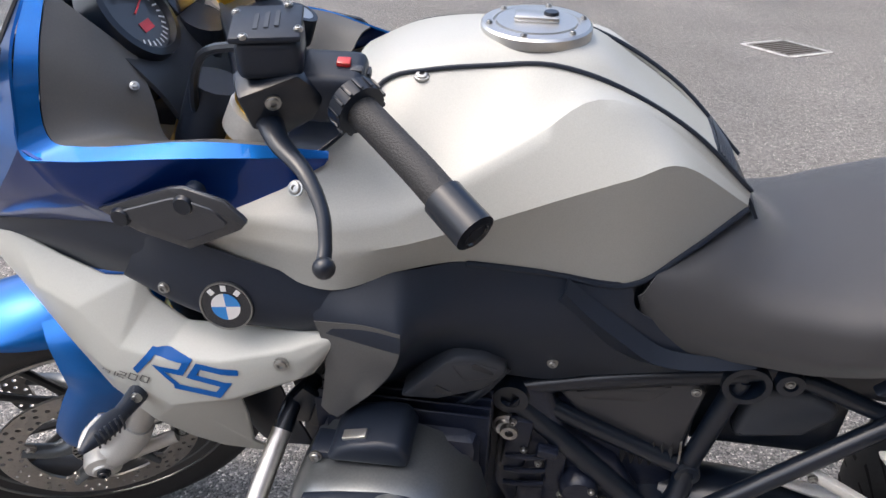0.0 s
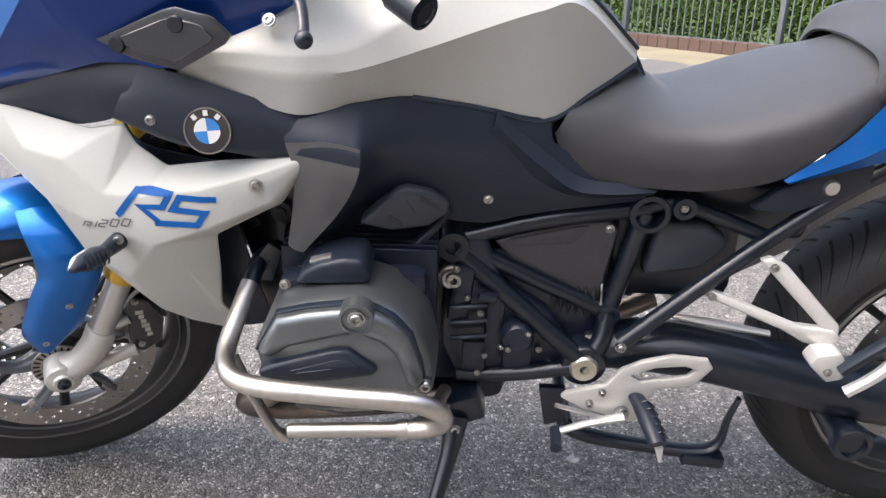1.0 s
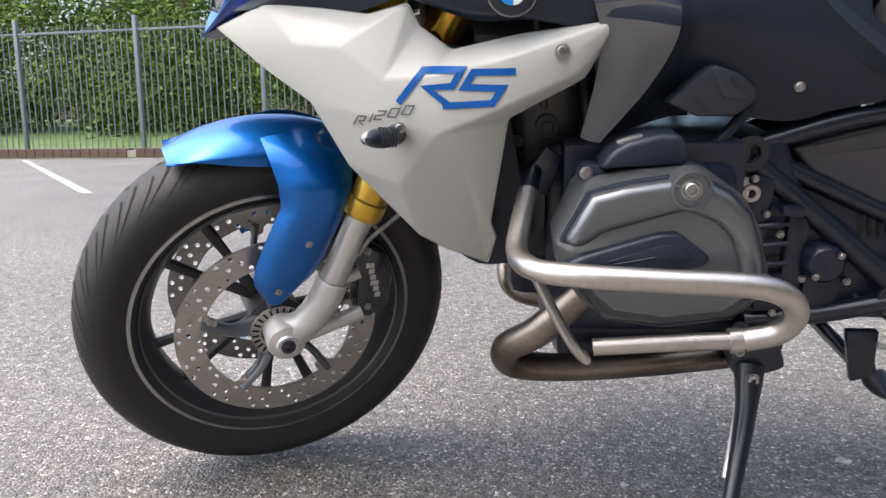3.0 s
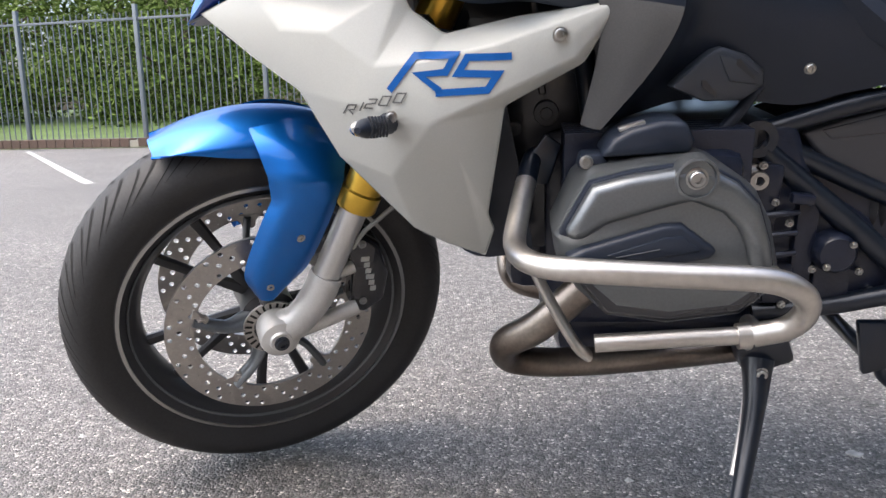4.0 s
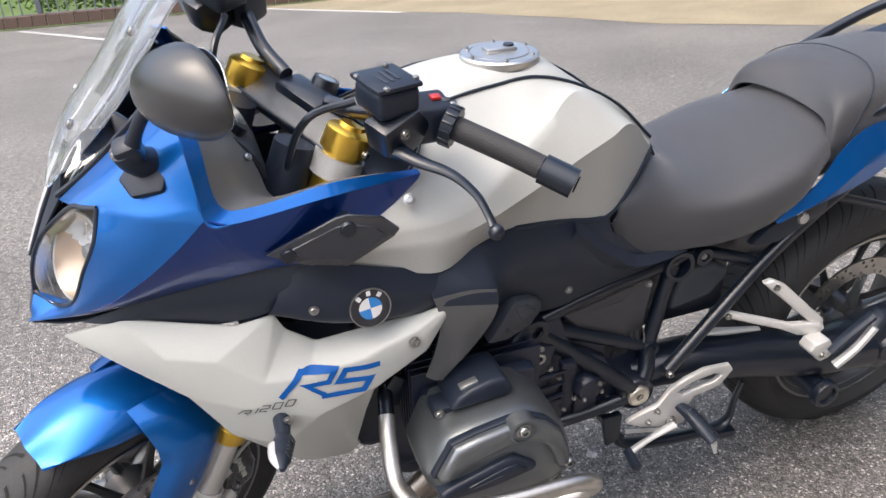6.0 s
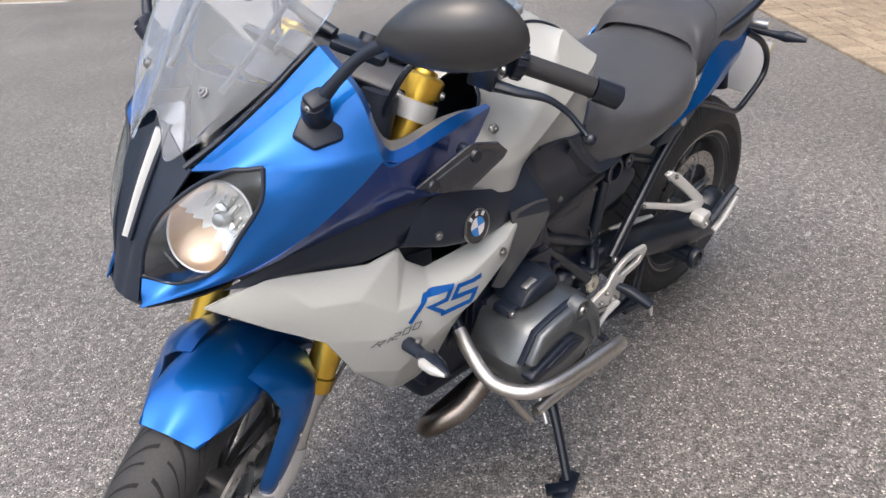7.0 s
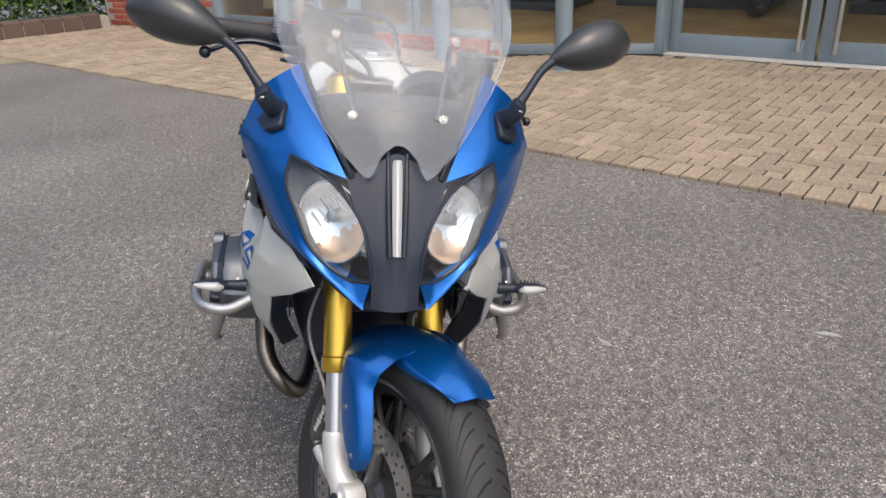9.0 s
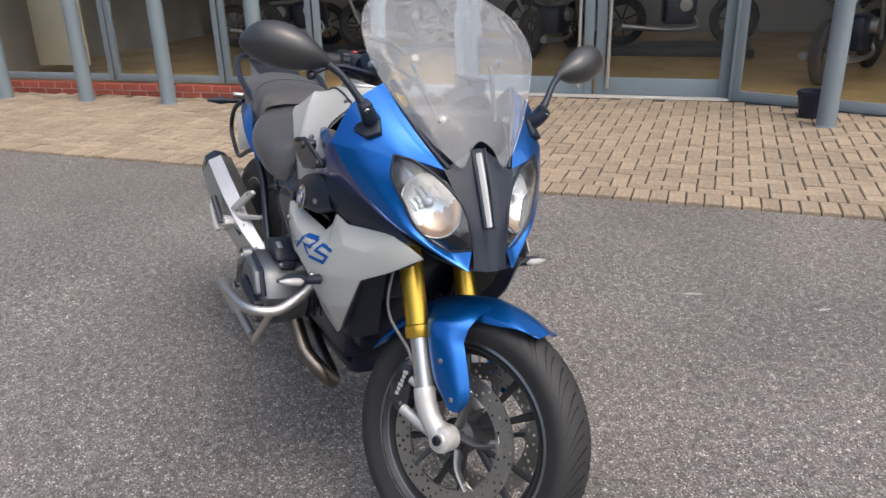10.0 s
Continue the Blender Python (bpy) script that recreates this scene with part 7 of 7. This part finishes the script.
# headlights
h_l, h_r = pair("headlight", skin([[(x + 0.080, y * 0.93 + 0.012, z + 0.002) for x, y, z in r] for r in lamp_in], 5, 0.003), HOUSING, fairing, "clear headlight with chrome reflector")
rim_ends = [Vector(p) for p in (lamp_in[4][0], lamp_in[4][2], lamp_in[3][2])]
corner = [tuple(rim_ends[1].lerp(rim_ends[0], 0.12)), tuple(rim_ends[1]), tuple(rim_ends[1].lerp(rim_ends[2], 0.12))]
rim_pts = [r[0] for r in lamp_in] + corner + [r[2] for r in lamp_in[3::-1]] + [lamp_in[0][1], lamp_in[0][0]]
for s, f in ((1, h_l), (-1, h_r)):
    def side(bm):
        return bm if s > 0 else flip(bm)
    part("headlight_lens", side(skin(lamp_in, 6, 0.002)), CLEAR, f, "clear lens").visible_shadow = False
    part("headlight_gasket", side(tube(rim_pts, 0.0035, 8, 4)), BLACK, f)
    well = skin([[(x, y, z) for x, y, z in lamp_in[0]], [(x + 0.080, y * 0.93 + 0.012, z + 0.002) for x, y, z in lamp_in[0]]], 4, 0.002)
    part("lamp_well", side(well), ALLOY, f)
    rows = [[r[0] for r in lamp_in], [(r[0][0] + 0.080, r[0][1] * 0.93 + 0.012, r[0][2] + 0.002) for r in lamp_in]]
    part("lamp_well", side(skin(rows, 4, 0.002)), HOUSING, f)
    rows = [[r[2] for r in lamp_in], [(r[2][0] + 0.080, r[2][1] * 0.93 + 0.012, r[2][2] + 0.002) for r in lamp_in]]
    part("lamp_well", side(skin(rows, 4, 0.002)), HOUSING, f)
    # elliptical bowl set parallel to the lens, its lower third amber tinted
    out = Vector((-0.82, -0.49, 0.305)).normalized()
    long = Vector((0.37, -0.533, 0.763))
    long = (long - out * long.dot(out)).normalized()
    bowl_m = Matrix.Translation((-0.668, -0.101, 0.860)) @ Matrix((out.cross(long), out, long)).transposed().to_4x4()
    stretch = Matrix.Diagonal((1.06, 1, 1.32, 1))
    whole = lathe([(0.0, -0.020), (0.010, -0.0195), (0.022, -0.017), (0.034, -0.012), (0.043, -0.005), (0.050, 0.003), (0.053, 0.010), (0.0545, 0.010), (0.0545, 0.006)], 48, m=stretch)
    lower = whole.copy()
    low_f = [q for q in whole.faces if q.calc_center_median().z < -0.018]
    bmesh.ops.delete(whole, geom=low_f, context="FACES")
    bmesh.ops.delete(lower, geom=[q for q in lower.faces if q.calc_center_median().z >= -0.018], context="FACES")
    whole.transform(bowl_m)
    lower.transform(bowl_m)
    bowl = part("reflector", side(whole), MIRRORMETAL, f, "faceted chrome reflector")
    part("lower_reflector", side(lower), AMBER, f, "amber tinted lower reflector")
    part("bulb_shield", side(lathe([(0.0, 0.004), (0.009, 0.002), (0.012, -0.006), (0.011, -0.028)], 20, m=bowl_m @ Matrix.Translation((0, 0, 0.012)))), CHROME, bowl)
    part("reflector_rim", side(tube([bowl_m @ Vector((0.0575 * math.cos(q), 0.010, 0.0715 * math.sin(q))) for q in (2 * math.pi * i / 24 for i in range(25))], 0.0016, 8, 2)), ALLOY, bowl)
    for k in range(6):
        u = -0.030 + 0.012 * k
        line = [(u, -0.0185 + 10.0 * (u * u + v * v * 0.64), v) for v in (0.050, 0.036, 0.022, 0.008)]
        part("reflector_flute", side(tube([bowl_m @ Vector(q) for q in line if u * u + q[2] * q[2] * 0.64 < 0.0018], 0.0018, 6, 3)), ALLOY, bowl)
    for u, w_, v in ((0.012, 0.016, 0.022), (-0.016, 0.010, 0.014)):
        part("reflector_facet", side(block((w_, 0.004, 0.009), bowl_m @ pose(u, -0.012, v, 20, 0, u * 600), 0.001)), ALLOY, bowl)
    part("lens_mark", side(block((0.028, 0.0008, 0.0035), bowl_m @ pose(0.004, 0.0195, -0.074, 0, 0, 0), 0)), GREY, f)

# -- windscreen --
scr_half = [
    [(-0.662, -0.098, 0.985), (-0.697, -0.050, 0.950), (-0.686, -0.028, 0.985), (-0.676, 0, 1.003)],
    [(-0.616, -0.140, 1.035), (-0.642, -0.078, 1.036), (-0.651, -0.040, 1.037), (-0.654, 0, 1.038)],
    [(-0.558, -0.186, 1.105), (-0.587, -0.094, 1.096), (-0.596, -0.045, 1.096), (-0.600, 0, 1.098)],
    [(-0.505, -0.212, 1.182), (-0.530, -0.108, 1.166), (-0.541, -0.050, 1.166), (-0.546, 0, 1.168)],
    [(-0.445, -0.192, 1.248), (-0.462, -0.092, 1.240), (-0.470, -0.045, 1.242), (-0.474, 0, 1.244)],
    [(-0.405, -0.130, 1.290), (-0.412, -0.070, 1.294), (-0.425, -0.030, 1.284), (-0.427, 0, 1.285)]]
# a folded flange runs up each edge
for k, r in enumerate(scr_half):
    e, c = Vector(r[0]), Vector(r[1])
    r.insert(1, tuple(e.lerp(c, 0.30 + 0.03 * k) + Vector((-0.006, -0.004, 0.004)) * (0.3 if k == 0 else 1.0)))
rows = [r + [(x, -y, z) for x, y, z in r[-2::-1]] for r in scr_half]
screen = part("windscreen", skin(list(zip(*rows)), 5, 0.003, sharp=(1, len(rows[0]) - 2)), GLASS, bike, "clear plastic windscreen with a reflected-sky haze in its colour")
for q in ((-0.640, -0.077, 1.040), (-0.538, -0.105, 1.155)):
    n = (-0.74, -0.10, 0.66)
    for bm in (bolt_head(q, n, 0.0085, 0.006), flip(bolt_head(q, n, 0.0085, 0.006))):
        part("screen_bolt", bm, CHROME, screen)
for s in (1, -1):
    b = tube([(-0.612, -0.070, 1.030), (-0.565, -0.085, 1.080), (-0.515, -0.100, 1.140)], 0.005, 10, 3)
    part("screen_bracket", b if s > 0 else flip(b), SATIN, screen)

# -- mirrors --
for s in (1, -1):
    def side(bm):
        return bm if s > 0 else flip(bm)
    mir = part("mirror", side(tube([(-0.564, -0.220, 1.046), (-0.552, -0.243, 1.078), (-0.532, -0.270, 1.113), (-0.512, -0.305, 1.138)], [0.011, 0.008, 0.0075, 0.010], 12, 4)), BLACK, bike, "black rear-view mirror on a stalk")
    part("mirror_base", side(tube([(-0.548, -0.200, 1.020), (-0.566, -0.215, 1.035), (-0.574, -0.226, 1.052)], [0.021, 0.017, 0.015], 14, 3)), BLACK, mir)
    part("mirror_clamp", side(block((0.030, 0.028, 0.034), Matrix.Translation((-0.566, -0.222, 1.048)) @ Matrix.Rotation(radians(30), 4, "X") @ Matrix.Rotation(radians(-20), 4, "Y"), 0.007, 2)), BLACK, mir)
    part("mirror_pad", side(facet(dict(a=(-0.520, -0.212, 1.030), b=(-0.560, -0.190, 1.040), c=(-0.590, -0.196, 1.004), d=(-0.578, -0.226, 0.992), e=(-0.540, -0.240, 1.000)), "a-b-c-d-e", 0.014, 0.004)), BLACK, mir)
    part("bolt", side(bolt_head((-0.582, -0.226, 1.046), (-1, -0.3, 0.1), 0.007, 0.004)), CHROME, mir)
    cup = []
    for y, h, d, xo, zo in ((-0.288, 0.008, 0.008, -0.517, 1.133), (-0.308, 0.022, 0.024, -0.509, 1.142), (-0.345, 0.041, 0.046, -0.495, 1.153), (-0.390, 0.047, 0.050, -0.481, 1.161), (-0.428, 0.039, 0.041, -0.468, 1.164), (-0.455, 0.018, 0.018, -0.458, 1.162), (-0.462, 0.004, 0.004, -0.456, 1.161)):
        cup.append([(xo - d * (1.0 if math.cos(a) > 0 else 0.25) * math.cos(a), y, zo + h * math.sin(a)) for a in (2 * math.pi * i / 14 for i in range(14))])
    part("mirror_shell", side(loft(cup, 3, 2)), MIRRORSHELL, mir)
    gl = []
    for y, h, xo, zo in ((-0.315, 0.010, -0.500, 1.144), (-0.347, 0.032, -0.4825, 1.154), (-0.390, 0.039, -0.4675, 1.161), (-0.428, 0.031, -0.4565, 1.164), (-0.448, 0.012, -0.4545, 1.163)):
        gl.append([(xo, y, zo - h), (xo, y, zo), (xo, y, zo + h)])
    part("mirror_glass", side(skin(gl, 3, 0.001)), MIRRORGLASS, mir, "silvered mirror glass")

# -- dashboard --
dash = part("dashboard", skin([[(-0.52, -0.13, 1.02), (-0.54, 0, 1.03), (-0.52, 0.13, 1.02)], [(-0.47, -0.14, 1.035), (-0.48, 0, 1.045), (-0.47, 0.14, 1.035)], [(-0.42, -0.13, 0.98), (-0.42, 0, 0.985), (-0.42, 0.13, 0.98)], [(-0.40, -0.11, 0.92), (-0.40, 0, 0.92), (-0.40, 0.11, 0.92)]], 4, 0.006), GREY, bike, "grey dashboard with round speedometer")
gm = Matrix.Translation((-0.462, -0.075, 1.040)) @ Vector((0.80, 0, 0.60)).to_track_quat("Y", "Z").to_matrix().to_4x4()
sp = part("speedometer", lathe([(0.060, -0.02), (0.058, 0.012), (0.050, 0.014), (0.048, 0.004), (0, 0.004)], 40, m=gm), SATIN, dash, "round black dial under glass")
part("dial_face", lathe([(0.0, 0.0055), (0.047, 0.0055)], 36, m=gm), DIAL, sp)
for k in range(24):
    a = radians(-40 + 260 * k / 23)
    part("dial_tick", block((0.0018, 0.0006, 0.006 if k % 2 else 0.009), gm @ Matrix.Rotation(-a, 4, "Y") @ Matrix.Translation((0, 0.0062, 0.040)), 0), PLAINWHITE, sp)
part("dial_needle", block((0.002, 0.001, 0.036), gm @ Matrix.Rotation(radians(-70), 4, "Y") @ Matrix.Translation((0, 0.007, 0.014)), 0), TAILRED, sp)
part("dial_window", block((0.022, 0.0008, 0.012), gm @ Matrix.Translation((0, 0.0062, -0.018)), 0), TAILRED, sp)
part("display", block((0.085, 0.012, 0.060), Matrix.Translation((-0.462, 0.035, 1.042)) @ Vector((0.80, 0, 0.60)).to_track_quat("Y", "Z").to_matrix().to_4x4(), 0.004), GLOSS, dash)
part("trim_screw", bolt_head((-0.430, -0.155, 0.990), (0.5, -0.5, 0.7), 0.006, 0.003), CHROME, dash)

# -- handlebars and controls, turned with the fork --
bars = new("handlebars")
bars.parent = bike
bars["label"] = "black handlebars turned to full lock"


def barred(name, bm, mat, parent, label="", smooth=40):
    """A part of the bars: set a little back from the fork, then turned with it."""
    bm.transform(Matrix.Translation((0.011, 0, 0.001)))
    return steered(name, bm, mat, parent, label, smooth)


steered("top_clamp", join(block((0.075, 0.26, 0.026), Matrix.Translation((-0.345, 0, 1.000)) @ Matrix.Rotation(radians(-27), 4, "Y"), 0.010, 3), block((0.05, 0.10, 0.03), pose(-0.325, 0, 1.012), 0.01)), SATIN, bars, "black top clamp")
for s in (1, -1):
    def side(bm):
        return bm if s > 0 else flip(bm)
    steered("fork_cap", side(lathe([(0.034, -0.02), (0.034, 0.010), (0.030, 0.014), (0.020, 0.016), (0.018, 0.022), (0, 0.022)], 28, m=Matrix.Translation(TOP_L) @ STEER_AXIS.to_track_quat("Y", "Z").to_matrix().to_4x4())), GOLD, bars)
    steered("clamp_ring", side(tube([along(0.035), along(0.075)], 0.037, 28, 1)), CASTING, bars, "silver fork clamp ring")
    steered("clamp_bolt", side(bolt_head(TOP_L + Vector((0.004, -0.034, -0.012)), (0.2, -1, 0), 0.008, 0.005)), CHROME, bars)
    barred("handlebar", side(tube([(-0.335, -0.05, 1.025), (-0.330, -0.115, 1.040), (-0.315, -0.175, 1.062), (-0.288, -0.235, 1.068), (-0.250, -0.330, 1.054), (-0.222, -0.405, 1.041)], 0.0115, 14, 4)), SATIN, bars)
    grip = barred("grip", side(tube([(-0.282, -0.250, 1.066), (-0.250, -0.330, 1.054), (-0.236, -0.368, 1.0475)], 0.0168, 18, 3)), RUBBERGRIP, bars, "black rubber grip")
    barred("grip_collar", side(tube([(-0.287, -0.238, 1.0675), (-0.281, -0.253, 1.066)], [0.0285, 0.0265], 24, 1)), BLACK, grip)
    for k in range(14):
        a = 2 * math.pi * k / 14
        m = Matrix.Translation((-0.284, -0.2455, 1.0668)) @ Vector((0.38, -0.92, -0.10)).to_track_quat("Y", "Z").to_matrix().to_4x4()
        barred("collar_rib", side(block((0.004, 0.016, 0.003), m @ Matrix.Rotation(a, 4, "Y") @ Matrix.Translation((0, 0, 0.0282)), 0.001)), SATIN, grip)
    barred("bar_end", side(tube([(-0.2355, -0.3695, 1.047), (-0.219, -0.413, 1.0395)], 0.0205, 22, 1)), SATIN, grip, "satin black bar-end weight")
    barred("bar_end_recess", side(lathe([(0.011, 0.0), (0.012, 0.002), (0.015, 0.002)], 18, m=Matrix.Translation((-0.2185, -0.414, 1.0393)) @ Vector((0.38, -0.92, -0.16)).to_track_quat("Y", "Z").to_matrix().to_4x4())), GLOSS, grip)
    sb = barred("switch_block", side(block((0.068, 0.056, 0.056), Matrix.Translation((-0.300, -0.210, 1.068)) @ Matrix.Rotation(radians(-22), 4, "Z"), 0.010, 3)), BLACK, bars, "black switch block with small buttons")
    for dx, dy, dz, mat, sz in ((0.010, 0.0, 0.030, TAILRED, (0.014, 0.012, 0.006)), (0.020, -0.010, 0.026, GREY, (0.012, 0.010, 0.006)), (0.032, 0.004, 0.010, GREY, (0.010, 0.014, 0.010)), (0.030, -0.008, -0.008, GREY, (0.012, 0.020, 0.010))):
        barred("button", side(block(sz, Matrix.Translation((-0.298 + dx, -0.215 + dy, 1.068 + dz)) @ Matrix.Rotation(radians(-22), 4, "Z"), 0.002)), mat, sb)
    for i in range(3):
        barred("button_mark", side(block((0.0012, 0.005, 0.004), Matrix.Translation((-0.2665, -0.229 + 0.009 * i, 1.076)) @ Matrix.Rotation(radians(-22), 4, "Z"), 0)), PLAINWHITE, sb)
    res = barred("reservoir", side(block((0.062, 0.070, 0.040), Matrix.Translation((-0.352, -0.190, 1.111)) @ Matrix.Rotation(radians(-12), 4, "Z") @ Matrix.Rotation(radians(-8), 4, "X"), 0.010, 3)), BLACK, bars, "black fluid reservoir with four screws")
    barred("reservoir_lid", side(block((0.066, 0.074, 0.007), Matrix.Translation((-0.3525, -0.187, 1.133)) @ Matrix.Rotation(radians(-12), 4, "Z") @ Matrix.Rotation(radians(-8), 4, "X"), 0.003)), BLACK, res)
    for dx in (-0.025, 0.025):
        for dy in (-0.028, 0.028):
            barred("screw", side(bolt_head((-0.3525 + dx, -0.187 + dy, 1.1368 - dy * 0.14), (0, 0.14, 1), 0.005, 0.0025)), CHROME, res)
    for i in range(3):
        barred("lid_mark", side(block((0.004, 0.034, 0.0008), Matrix.Translation((-0.362 + 0.010 * i, -0.187, 1.1372)) @ Matrix.Rotation(radians(-12), 4, "Z") @ Matrix.Rotation(radians(-8), 4, "X"), 0)), GREY, res)
    barred("lever_mount", side(plate([(-0.395, 1.09), (-0.335, 1.105), (-0.310, 1.075), (-0.325, 1.05), (-0.355, 1.035), (-0.385, 1.05)], -0.235, -0.19, 0.006, 2)), SATIN, bars)
    barred("bolt", side(bolt_head((-0.362, -0.236, 1.080), (0, -1, 0.1), 0.009, 0.005)), CHROME, bars)
    lv = barred("lever", side(tube([(-0.368, -0.232, 1.055), (-0.364, -0.268, 1.056), (-0.349, -0.312, 1.055), (-0.342, -0.350, 1.042), (-0.346, -0.378, 1.027), (-0.351, -0.392, 1.020)], [0.014, 0.011, 0.0085, 0.0070, 0.0065, 0.007], 12, 4, squash=0.7)), SATIN, bars, "black control lever")
    ball = bmesh.new()
    bmesh.ops.create_uvsphere(ball, u_segments=14, v_segments=10, radius=0.0105, matrix=Matrix.Translation((-0.352, -0.397, 1.018)))
    barred("lever_ball", side(ball), SATIN, lv)
    barred("cable", side(tube([(-0.37, -0.15, 1.09), (-0.42, -0.11, 1.06), (-0.44, -0.09, 0.98), (-0.43, -0.07, 0.88)], 0.0055, 8, 5)), SATIN, bars)
    steered("fork_boot", side(tube([(-0.40, -0.07, 1.0), (-0.43, -0.075, 0.92)], [0.03, 0.035], 14, 1)), BLACK, bars)
steered("ignition_lock", tube([(-0.300, 0.0, 1.000), (-0.285, 0, 1.030)], [0.024, 0.020], 18, 1), SATIN, bars)
steered("ignition_face", lathe([(0, 0.001), (0.012, 0.001), (0.014, 0)], 18, m=Matrix.Translation((-0.285, 0, 1.030)) @ STEER_AXIS.to_track_quat("Y", "Z").to_matrix().to_4x4()), ALLOY, bars)
